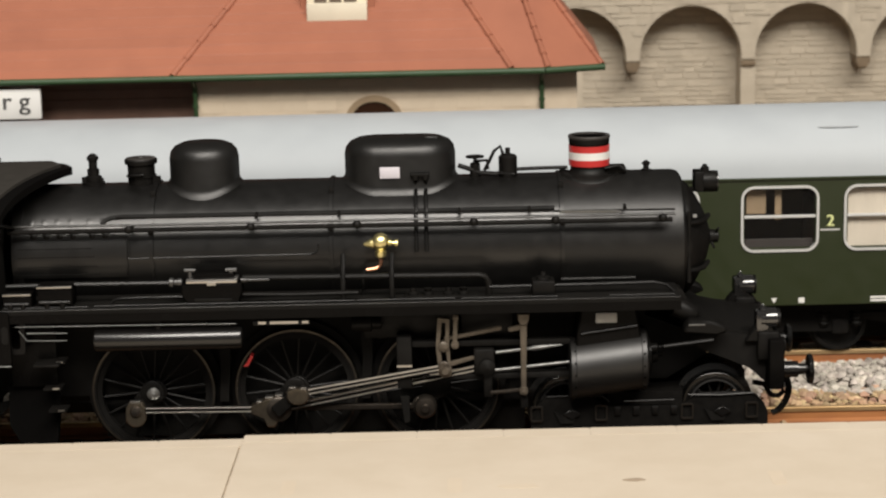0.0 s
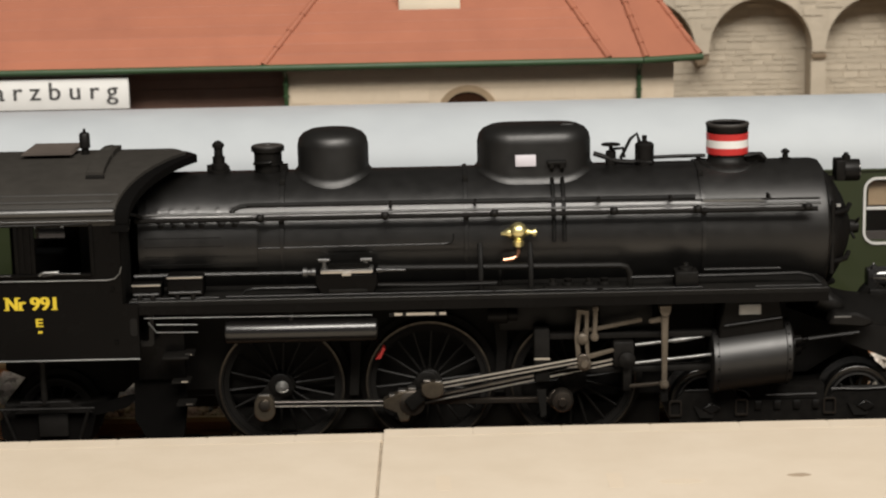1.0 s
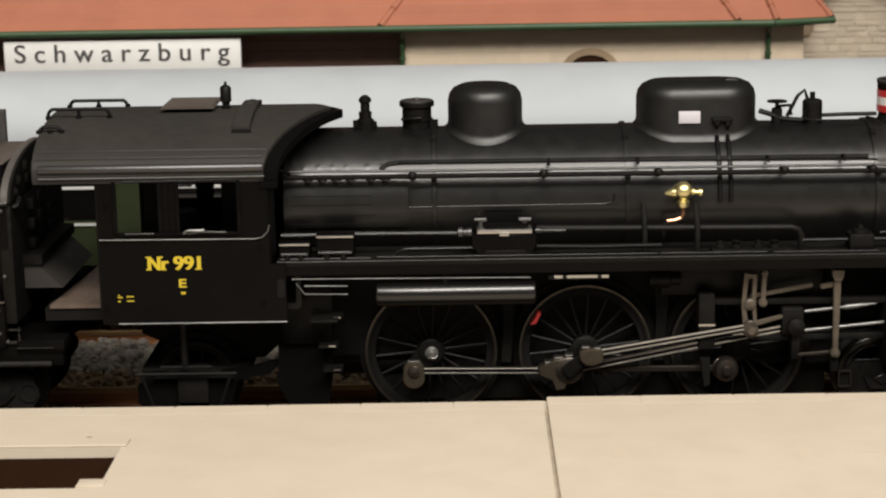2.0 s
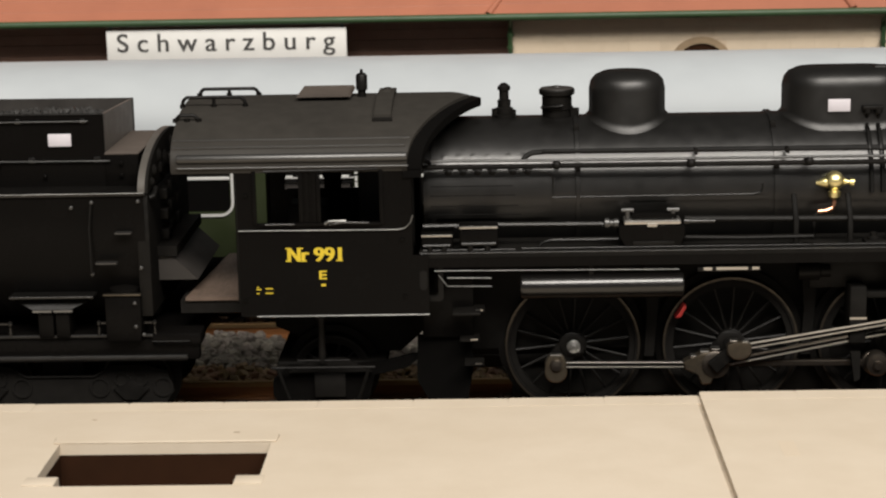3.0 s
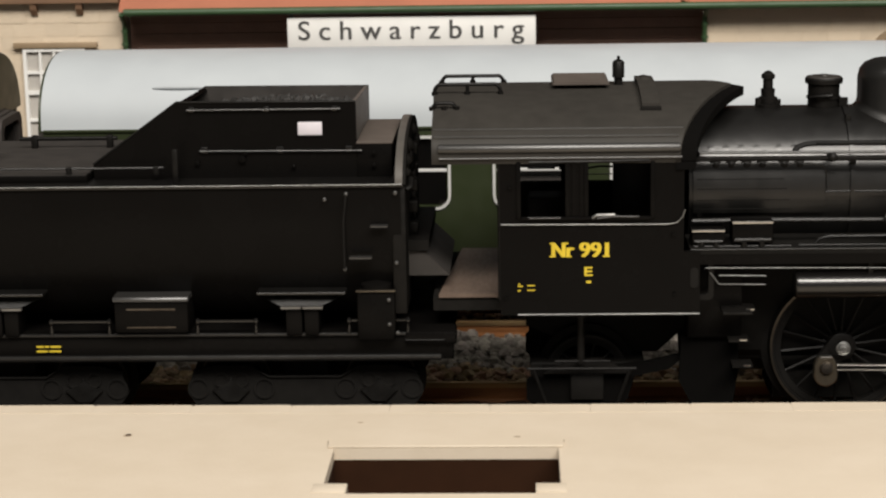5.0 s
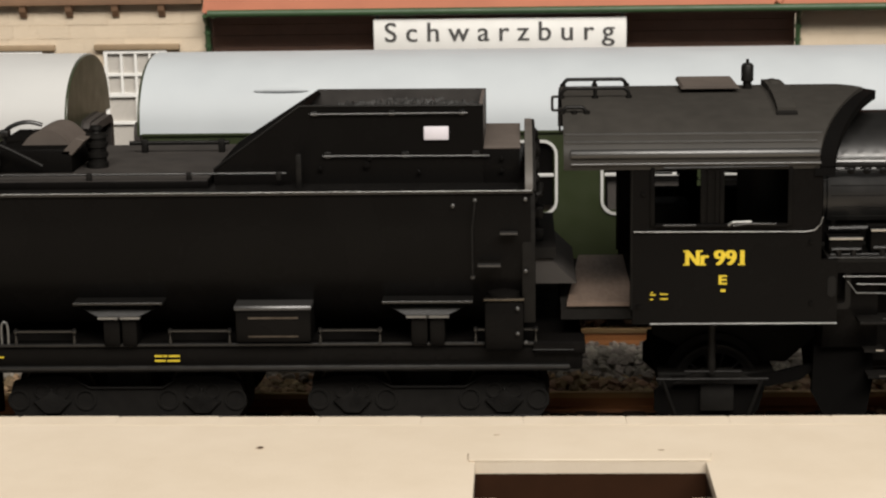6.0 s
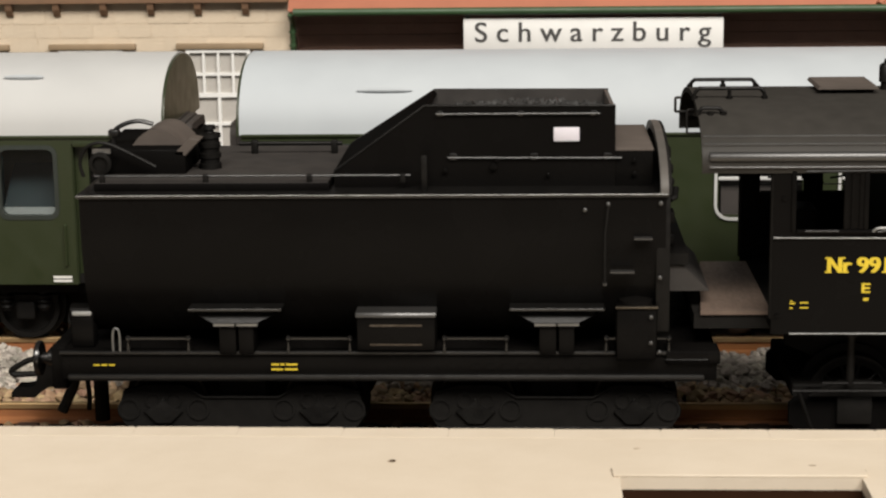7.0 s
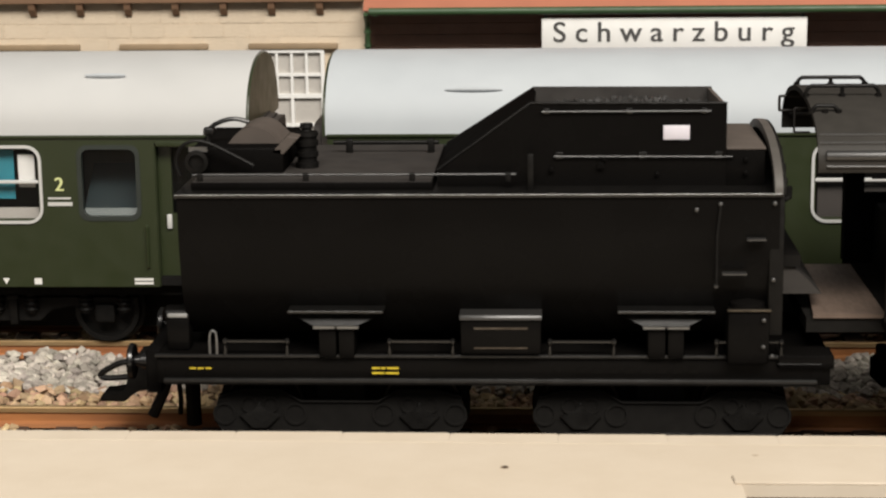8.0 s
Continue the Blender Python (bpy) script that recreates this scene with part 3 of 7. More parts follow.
    # compartment walls, seats and corridor side
    bm = B()
    for a in windows:
        box(bm, a - 2.6, a - 1.9, CY0 + 1.4, CY0 + 21, 11, 33)
    box(bm, x0 + 20, x1 - 20, CY0 + 21, CY0 + 21.6, 11, 33)
    part("compartment_walls", bm, INNER, c, "brown compartment walls", smooth=0)
    for a in windows:
        bm = B()
        for s0 in (a - 1.7, a + w - 2.8):
            box(bm, s0, s0 + 4.4, CY0 + 2.2, CY0 + 19, 12, 18, 0.5)
            box(bm, s0 + (0 if s0 < a else 3.2), s0 + (1.2 if s0 < a else 4.4), CY0 + 2.2, CY0 + 19, 15, 27.5, 0.4)
        part("seats", bm, TEAL if x1 < -100 else INNER, c, "facing compartment seats", smooth=0)
    if x1 < -100:
        for a in windows[-2:]:
            part("partition", box(B(), a + 0.5, a + 9.6, CY0 + 1.5, CY0 + 1.8, 23.5, 32), TEAL, c, "teal compartment partition", smooth=0)
            part("notice_frame", box(B(), a + 10.4, a + 13.0, CY0 + 1.05, CY0 + 1.3, 25.4, 30.6), SIGNWHITE, c, "pale frame behind the window", smooth=0)
    if x1 > 0:
        for a, b, z0 in ((80.2, 83.8, 26.8), (85.5, 86.7, 25.5)):
            part("partition", box(B(), a, b, CY0 + 1.4, CY0 + 1.7, z0, 32), TRIM, c, "tan compartment partition", smooth=0)
        part("partition", box(B(), -70.4, -58.6, CY0 + 1.3, CY0 + 1.6, 20.3, 26.1), GANGWAY, c, "dark brown panel behind the window", smooth=0)
        part("seat_back", box(B(), 80.0, 92.6, CY0 + 1.3, CY0 + 1.8, 19.5, 22.0, 0.1), GANGWAY, c, "dark brown seat back", smooth=0)
    for x in twos:
        bold_text("class_numeral", "2", (x - 0.75, CY0 - 0.03, 24.5 if x > 0 else 25.0), 2.1, NUMERAL, c, 0.06, 1.4, 0.08)
        bm = box(B(), x - 1.9, x + 1.7, CY0 - 0.05, CY0 + 0.05, 23.65, 23.95)
        if x < -100:
            box(bm, x - 2.0, x + 1.9, CY0 - 0.05, CY0 + 0.05, 22.6, 23.2)
        part("class_plate", bm, ALU, c, smooth=0)
    # roof vents
    for x, zv, wide in vents:
        i = min(range(13), key=lambda k: abs(section(33.62)[k][1] - zv))
        yv = section(33.62)[i][0]
        bm = lathe(B(), (x, yv + 0.3, zv + 0.1), (0, -0.55, 1), [(-0.6, 3.8), (0.1, 3.9), (0.16, 4.3), (0.32, 4.1), (0.45, 3.2), (0.5, 0.1)], 28)
        for v in bm.verts:
            d = Vector((0, 1, 0.55)).normalized()
            k = (v.co - Vector((x, yv + 0.3, zv + 0.1))).dot(d)
            v.co -= d * k * 0.92
            v.co.x = x + (v.co.x - x) * wide
        part("roof_vent", bm, VENTGREY, c, "low oval roof ventilator")
    # underframe and bogies
    bm = box(B(), x0 + 4, x1 - 4, CY0 + 3, CY0 + 5, 7.6, 9.58)
    box(bm, x0 + 4, x1 - 4, CY1 - 5, CY1 - 3, 7.6, 9.58)
    # deep box added to block the lit far rail and keep the underside dark
    box(bm, x0 + 2, x1 - 2, 51.8, 62.8, 0.4, 9.58)
    box(bm, x0 + 52, x1 - 52, CY0 + 5, CY1 - 5, 3.2, 9.58)
    for x in (x0 + 95, x0 + 128, x0 + 170):
        if x < x1 - 60:
            box(bm, x, x + 18, CY0 + 3.2, CY0 + 12, 3, 9.5, 0.4)
    part("underframe", bm, FLATBLACK, c)
    for xc in (x0 + 39, x1 - 39):
        bm = B()
        for yy in (CY0 + 5.4, CY1 - 6.6):
            prism(bm, [(xc - 20, 5.4), (xc - 11, 5.4), (xc - 6, 4.6), (xc - 4, 2.8), (xc + 4, 2.8), (xc + 6, 4.6), (xc + 11, 5.4), (xc + 20, 5.4), (xc + 20, 6.6), (xc - 20, 6.6)], "y", yy, yy + 1.2)
            for dx in (-14.7, 14.7):
                box(bm, xc + dx - 1.6, xc + dx + 1.6, yy - 0.7, yy + 0.5, 2.6, 5.6, 0.4)
        bogie = part("bogie", bm, UNDER, c, "black coach bogie")
        bm = box(B(), xc - 0.6, xc + 0.6, CY0 + 4.2, CY0 + 5.3, 2.4, 7.2, 0.15)
        box(bm, xc - 1.0, xc + 1.0, CY0 + 4.0, CY0 + 5.3, 6.6, 7.3, 0.15)
        part("bolster_post", bm, DULL, bogie)
        for yy in (CY0 + 5.2, CY1 - 6.8):
            for dx in (-17.8, -11.6, -2.8, 2.8, 11.6, 17.8):
                bm = cyl(B(), (xc + dx, yy, 4.2), (xc + dx, yy, 8.2), 0.85, seg=10)
                for k in range(4):
                    lathe(bm, (xc + dx, yy, 4.5 + 0.9 * k), (0, 0, 1), [(0, 1.05), (0.3, 1.25), (0.6, 1.05)], 10)
                part("coil_spring", bm, UNDER, bogie)
        for dx in (-14.7, 14.7):
            bm = B()
            for s in (-1, 1):
                lathe(bm, (xc + dx, 57.3 + s * 7.3, 4.2), (0, s, 0), [(0, 5.9), (0.7, 5.9), (0.9, 5.3), (2.6, 5.2), (2.65, 4.4), (1.9, 4.2), (1.9, 1.6), (2.7, 1.5), (2.8, 0.1)], 28)
            cyl(bm, (xc + dx, 49, 4.2), (xc + dx, 66, 4.2), 0.9, seg=10)
            part("wheelset", bm, UNDER, bogie, "black coach wheelset")
        bm = B()
        box(bm, xc - 21, xc + 21, 50, 64, 6.6, 7.6)
        part("bogie_frame", bm, UNDER, bogie, smooth=0)
    # small lettering along the foot of the side, as plain bars
    bm = B()
    for x, h in marks:
        if h < 0.5 or (x1 < -100 and h < 0.55):
            prism(bm, [(x - 0.55, 11.0), (x + 0.55, 11.0), (x, 10.0)], "y", CY0 - 0.04, CY0 + 0.05)
            continue
        for z in ((10.0, 10.6) if h > 1 else (10.0,)):
            box(bm, x - h, x + h, CY0 - 0.04, CY0 + 0.05, z, z + (0.4 if h > 1 else 1.0))
    part("side_lettering", bm, WHITE, c, "pale lettering bars", smooth=0)
    return c


coach(-145.7, 152.4, [-112.6, -92.9, -71.6, -52.4, -35, -19, 0, 19, 38, 57, 79, 98], [(-144.8, -134.5), (139.4, 150.9)], [(-131, -122.5), (130, 138.5)],
      [95.6], (11,), [(-123.15, 40.0, 1.05), (97.6, 42.0, 0.9)], [(85.3, 0.35), (90.4, 0.55), (104.8, 1.6)], "dark green passenger coach with light grey roof behind the engine")
coach(-345, -158.6, [-205.0 - 19.05 * k for k in range(7)][::-1], [(-172.8, -161.3)], [(-185.0, -175.1)], [-187.9], (), [(-180.9, 42.2, 0.78), (-240, 42.2, 0.8), (-300, 42.2, 0.8)], [(-197.2, 0.5), (-192.1, 0.6), (-175.2, 1.5)], "second dark green passenger coach with teal seats behind the tender")


# ---- station building ----
def blocks(parent, x0, x1, z0, z1, y, height, length, mat, seed, skip=None, rough=0.0):
    """Courses of facing stones on a wall, each a piece of its own, sharing a few meshes. rough: how uneven the courses and faces are."""
    rnd = random.Random(seed)
    kinds = {}
    heights = [height * (1 + rough * k) for k in (-0.35, -0.1, 0.2, 0.45)] if rough else [height]
    z = z0
    while z < z1 - 0.2:
        h = rnd.choice(heights)
        x = x0 - rnd.uniform(0.1, 0.9) * length
        while x < x1 - 0.3:
            n = rnd.choice((0.6, 0.85, 1.1, 1.45) if rough else (0.75, 1.0, 1.3))
            a, b = max(x, x0), min(x + length * n, x1)
            if b - a > 0.6 and not (skip and skip((a + b) / 2, z + h / 2, (b - a) / 2)):
                whole = b - a == length * n
                if whole and (n, h) in kinds:
                    o = new("stone", kinds[n, h])
                    o.parent = parent
                else:
                    gap = 0.03 + 0.02 * rough
                    bm = box(B(), -0.5 * (b - a) + gap, 0.5 * (b - a) - gap, -0.16 if rough else -0.09, 0.6, gap, h - gap)
                    for v in bm.verts:
                        if v.co.y < 0:
                            v.co.x *= 1 - (0.12 + 0.35 * rough * rnd.random()) / (b - a)
                            v.co.z += (0.04 + 0.24 * rough * rnd.random()) * (1 if v.co.z < h / 2 else -1)
                            v.co.y -= 0.25 * rough * rnd.random()
                    o = part("stone", bm, mat, None, smooth=60 if rough else 0)
                    o.parent = parent
                    if whole:
                        kinds[n, h] = o.data
                o.location = Vector(((a + b) / 2, y + rnd.uniform(-0.05, 0.05) * (1 + 2 * rough), z)) * MM - root_of(parent).location
            x += length * n
        z += h


def station():
    s = thing("station_building", (-50, 150, -5), "model station building with red tiled roof and sandstone walls", "building")
    wy = 113.5
    # middle wall with an arched opening, and its angled end
    centre = part("wall", box(B(), -30, 46, wy, wy + 4, -5, 46), WALLSTONE, s, "pale sandstone wall", smooth=0)
    bm = prism(B(), [(46, wy), (54, wy + 3.2), (56, wy + 40), (46, wy + 40)], "z", -5, 46)
    part("wall", bm, WALLSTONE, s, smooth=0)
    part("wall", box(B(), -146, -30, 118.6, 121, -5, 46), BROWNWOOD, s, "dark brown boarded porch wall", smooth=0)
    boards = s.children[-1]
    for i in range(12):
        bm = box(B(), -145.9, -30.1, 118.0 - 0.12 * (i % 2), 118.6, 20 + 2.15 * i + 0.02, 20 + 2.15 * (i + 1) - 0.02, 0.08)
        part("board", bm, BROWNWOOD, boards, smooth=0)
    part("beam", box(B(), -146, -30, 116.2, 117.6, 44.8, 46.0), BROWNWOOD, s, smooth=0)
    left = part("wall", box(B(), -335, -146.6, wy, wy + 5, -5, 70), WALLSTONE, s, "pale sandstone wall of the taller wing", smooth=0)
    part("wall", box(B(), -150.6, -146.6, wy + 5, 170, -5, 70), WALLSTONE, s, smooth=0)
    part("ceiling_board", box(B(), -146, 46, 111, 130, 46.0, 46.2), BROWNWOOD, s, smooth=0)
    # round-headed opening in the middle wall, its dark depth painted as a flat plate
    out, inn = arc(9.0, 36.0, 6.4, 5.6, 0, 180, 12), arc(9.0, 36.0, 5.0, 4.2, 0, 180, 12)
    for i in range(12):
        bm = rings(B(), [[(p[0], y, p[1]) for p in (out[i], out[i + 1], inn[i + 1], inn[i])] for y in (wy - 0.6, wy + 0.5)])
        part("arch_stone", bm, TRIM, centre, smooth=0)
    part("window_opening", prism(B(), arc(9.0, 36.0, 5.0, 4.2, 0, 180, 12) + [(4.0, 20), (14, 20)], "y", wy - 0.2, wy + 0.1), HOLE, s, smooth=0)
    # eaves gutter and drainpipes
    path = [(-145.4, 109.4), (46.5, 109.0), (59.8, 113.9)]
    bm = B()
    for (xa, ya), (xb, yb) in zip(path, path[1:]):
        cyl(bm, (xa, ya, 46.6), (xb, yb, 46.6), 0.75, seg=12)
    gut = part("gutter", bm, GUTTER, s, "green half-round gutter")
    for x, y in ((-30.2, 112.6), (46.0, 112.6), (-146.0, 112.4)):
        bm = tube(B(), [(x, 109.6, 46.2), (x, 110.2, 45.4), (x, y - 0.4, 44.6), (x, y, 43.9), (x, y, -4.9)], 0.5)
        for z in (39.8, 42.4):
            lathe(bm, (x, y, z), (0, 0, 1), [(0, 0.7), (0.5, 0.7)], 10)
        part("drainpipe", bm, GUTTER, s, "green drainpipe")
    for i in range(13):
        x = -30.2 + 38.0 * (i - 6)
        if -145 < x < 46:
            part("gutter_bracket", box(B(), x - 0.3, x + 0.3, 109.0, 110.6, 45.8, 47.1), GUTTER, gut, smooth=0)
    # roof: courses of tiles on a slope of 44 degrees
    k = math.tan(radians(44))

    def courses(edge, y0, z0, n, step, lift=0.0):
        """edge(y) gives (x0, x1) at the depth y; each course is a thin wedge lapping over the next below."""
        for i in range(n):
            ya, yb = y0 + step * i, y0 + step * (i + 1.15)
            za, zb = z0 + (ya - y0) * k + lift, z0 + (yb - y0) * k + lift
            (a0, a1), (b0, b1) = edge(ya), edge(yb)
            low = [(a0, ya, za + 0.16), (a1, ya, za + 0.16), (a1, ya - 0.05, za), (a0, ya - 0.05, za)]
            high = [(b0, yb, zb + 0.02), (b1, yb, zb + 0.02), (b1, yb, zb - 0.3), (b0, yb, zb - 0.3)]
            part("tile_course", rings(B(), [low, high]), TILE, roof, smooth=0)

    roof = part("roof", prism(B(), [(110, 46.7), (152, 46.7 + 42 * k), (195, 46.7), (195, 46.2), (110, 46.2)], "x", -146, 37), TILE, s, "red tiled roof slope", smooth=0)
    courses(lambda y: (-146.5, -34.6 + (y - 109.7) * 0.8), 109.7, 46.8, 19, 2.1)
    courses(lambda y: (-34.6 + (y - 109.7) * 0.8, 39.3 - (y - 109.7) * 0.66), 109.7, 46.8, 19, 2.1, 0.25)
    bm = B()
    # angled end slopes, meeting the main slope in hips
    hip = [(39.3, 109.7, 46.9), (47.0, 109.6, 46.9), (59.6, 114.4, 46.9), (62, 175, 46.9), (37, 143, 46.9 + 33 * k), (17.3, 143, 46.9 + 33 * k)]
    vs = [bm.verts.new(p) for p in hip]
    bm.faces.new((vs[0], vs[1], vs[5]))
    bm.faces.new((vs[1], vs[4], vs[5]))
    bm.faces.new((vs[1], vs[2], vs[4]))
    bm.faces.new((vs[2], vs[3], vs[4]))
    low = [bm.verts.new((p[0], p[1], 46.2)) for p in hip[:4]]
    for i in range(3):
        bm.faces.new((vs[i], low[i], low[i + 1], vs[i + 1]))
    part("hip_slope", bm, TILE, roof, smooth=0)
    for a, b in (((-34.6, 109.7, 47.2), (-2.6, 149.7, 47.2 + 40 * k)), ((39.3, 109.7, 47.2), (12.9, 149.7, 47.2 + 40 * k)), ((47.3, 109.7, 47.1), (37, 143, 47.1 + 33 * k)), ((59.4, 114.6, 47.1), (37, 143, 47.1 + 33 * k))):
        bm = B()
        a, b = Vector(a), Vector(b)
        n = 12
        for i in range(n):
            cyl(bm, a.lerp(b, i / n), a.lerp(b, (i + 1.12) / n), 0.75, 0.55, 10)
        part("ridge_tile", bm, TILE, roof)
    # dormer with a cream window board
    d = part("dormer", box(B(), -7, 9.4, 123, 146, 58.0, 74), TILE, s, "small dormer with a cream board", smooth=0)
    part("window_board", box(B(), -5.6, 7.8, 120.4, 123, 57.1, 61.4, 0.15), CREAMBOX, d)
    bm = box(B(), -5.6, 7.8, 122.0, 123.5, 61.4, 70)
    part("window_frame", bm, CREAMBOX, d, smooth=0)
    bm = B()
    for x in (-3.9, -0.6, 2.7):
        box(bm, x, x + 2.7, 121.8, 122.4, 61.5, 69)
    part("pane", bm, INNER, d, smooth=0)
    # taller wing: corbel ledge with brackets, lintels, lattice windows
    led = part("ledge", box(B(), -335, -146.8, wy - 2.2, wy, 48.4, 51, 0.2), BROWNTRIM, s, "brown cornice ledge on brackets")
    one = prism(B(), [(wy - 1.9, 48.4), (wy, 48.4), (wy, 45.8), (wy - 0.6, 46.0), (wy - 1.5, 47.2)], "x", -0.65, 0.65)
    first = part("bracket", one, BROWNTRIM, led, smooth=0)
    for i in range(19):
        o = first if i == 0 else new("bracket", first.data)
        o.parent = led
        o.location = Vector((-155.0 - 9.2 * i, 0, 0)) * MM
    for xc in (-160.7, -185.6, -210.4, -235.2):
        win = part("window", ring_prism(B(), [(xc - 6.3, 14), (xc + 6.3, 14), (xc + 6.3, 39.3), (xc - 6.3, 39.3)], [(xc - 5.6, 14.7), (xc + 5.6, 14.7), (xc + 5.6, 38.7), (xc - 5.6, 38.7)], "y", wy - 0.9, wy + 0.3), SIGNWHITE, s, "white lattice window", smooth=0)
        part("lintel", box(B(), xc - 8.1, xc + 8.9, wy - 1.2, wy, 39.4, 40.5, 0.1), TRIM, s)
        part("pane", box(B(), xc - 5.6, xc + 5.6, wy - 0.15, wy - 0.05, 14.7, 38.7), WINGREY, win, smooth=0)
        bars = [(x - 0.24, x + 0.24, -0.8, 30.7, 38.7) for x in (xc - 2.85, xc, xc + 2.85)] + [(xc - 5.6, xc + 5.6, -0.75, 34.2, 34.75), (xc - 5.6, xc + 5.6, -0.85, 30.0, 30.8)]
        bars += [(xc - 0.3, xc + 0.3, -0.8, 14.7, 30.0), (xc - 5.6, xc + 5.6, -0.75, 24.5, 25.1)]
        for a, b, dy, z0, z1 in bars:
            part("glazing_bar", box(B(), a, b, wy + dy, wy - 0.1, z0, z1), SIGNWHITE, win, smooth=0)
    # facing stones where the coaches leave the walls in view
    blocks(centre, -29.2, 45.6, 35.5, 46, wy, 2.7, 6.5, WALLSTONE, 21, lambda x, z, h: abs(x - 9) < 6.4 + h * 0.6 and z < 41)
    blocks(left, -238, -147.2, 33.5, 48.3, wy, 2.7, 6.5, WALLSTONE, 22, lambda x, z, h: z < 40.2 and any(abs(x - c) < 6.6 + h for c in (-160.7, -185.6, -210.4, -235.2)))
    # name board
    sign = thing("station_sign", (-88, 110, 39.4), "long white station name board with black letters under the eaves", "sign")
    part("board", box(B(), -113.0, -63.7, 109.9, 111.0, 38.5, 45.1, 0.15), SIGNWHITE, sign)
    bold_text("lettering", "S c h w a r z b u r g", (-110.8, 109.85, 39.5), 4.95, INK, sign, 0.1, 44.8, 0.07)
    for x in (-112.2, -64.5):
        part("hanger", box(B(), x - 0.3, x + 0.3, 110.2, 110.8, 45.0, 46.3), INK, sign, smooth=0)


station()


# ---- arcaded retaining wall ----
def arcade():
    w = thing("arcade_wall", (110, 266, -5), "grey sandstone retaining wall with blind arches on piers and corbels", "wall", kind="structure")
    pitch, half, spring, face, back = 34.2, 15.1, 32.3, 262.0, 272.0
    centres = [97.3 + pitch * i for i in range(-3, 4)]
    piers = {c: i % 2 == 1 for i, c in enumerate(centres)}     # every second arch foot stands on a pier
    part("back_wall", box(B(), -20, 300, back, back + 4, -5, 62), ARCHSTONE, w, "coursed grey sandstone", smooth=0)
    backing = w.children[-1]
    bm = B()
    for c in centres:
        head = arc(c, spring, half, half, 180, 0, 20)
        for (xa, za), (xb, zb) in zip(head, head[1:]):
            rings(bm, [[(xa, y, za), (xb, y, zb), (xb, y, 62), (xa, y, 62)] for y in (face, back)])
        x1 = c + half
        rings(bm, [[(x1, y, 31.2), (x1 + pitch - 2 * half, y, 31.2), (x1 + pitch - 2 * half, y, 62), (x1, y, 62)] for y in (face, back)])
        if piers[c]:
            box(bm, x1 - 0.2, x1 + pitch - 2 * half + 0.2, face + 0.6, back, -5, 31.2)
    part("arch_face", bm, ARCHSTONE, w, smooth=30)
    for c in centres:
        x = c + half + (pitch - 2 * half) / 2
        if piers[c]:
            bm = box(B(), x - 2.1, x + 2.1, face - 0.5, face + 2.0, 29.3, 30.7, 0.25)
            part("impost", bm, IMPOST, w, "narrow brown impost band")
        else:
            # the shade under the arch foot is painted into the corbel's brown
            bm = rings(B(), [[(x - 2.1, y, 31.2), (x + 2.1, y, 31.2), (x + 2.0, y, 29.4), (x + 1.2, y + 0.3, 27.0 + k), (x - 1.2, y + 0.3, 27.0 + k), (x - 2.0, y, 29.4)] for y, k in ((face + 0.4, 0.9), (face + 4, 0.0), (back, 0.0))])
            part("corbel", bm, IMPOST, w, "tapered corbel under the arch foot, its shade put into the brown", smooth=0)

    def over_arch(x, z, h):
        return any(math.hypot(max(abs(x - c) - h, 0), z - spring) < half + 0.7 or (z < spring and abs(x - c) < half + h) for c in centres)

    blocks(w.children[1], 52, 172, 31.2, 58, face, 1.75, 5.4, ARCHSTONE, 31, over_arch, 0.7)
    blocks(backing, 66, 166, 16.5, 47, back, 1.75, 5.4, ARCHSTONE, 32, lambda x, z, h: any(piers[c] and abs(x - c - pitch / 2) < 2.0 for c in centres), 0.7)


arcade()
# ---- steam locomotive on the near track ----
R, ZC = 10.6, 31.8             # boiler radius and height of its axis
CAB_Y = 18.8


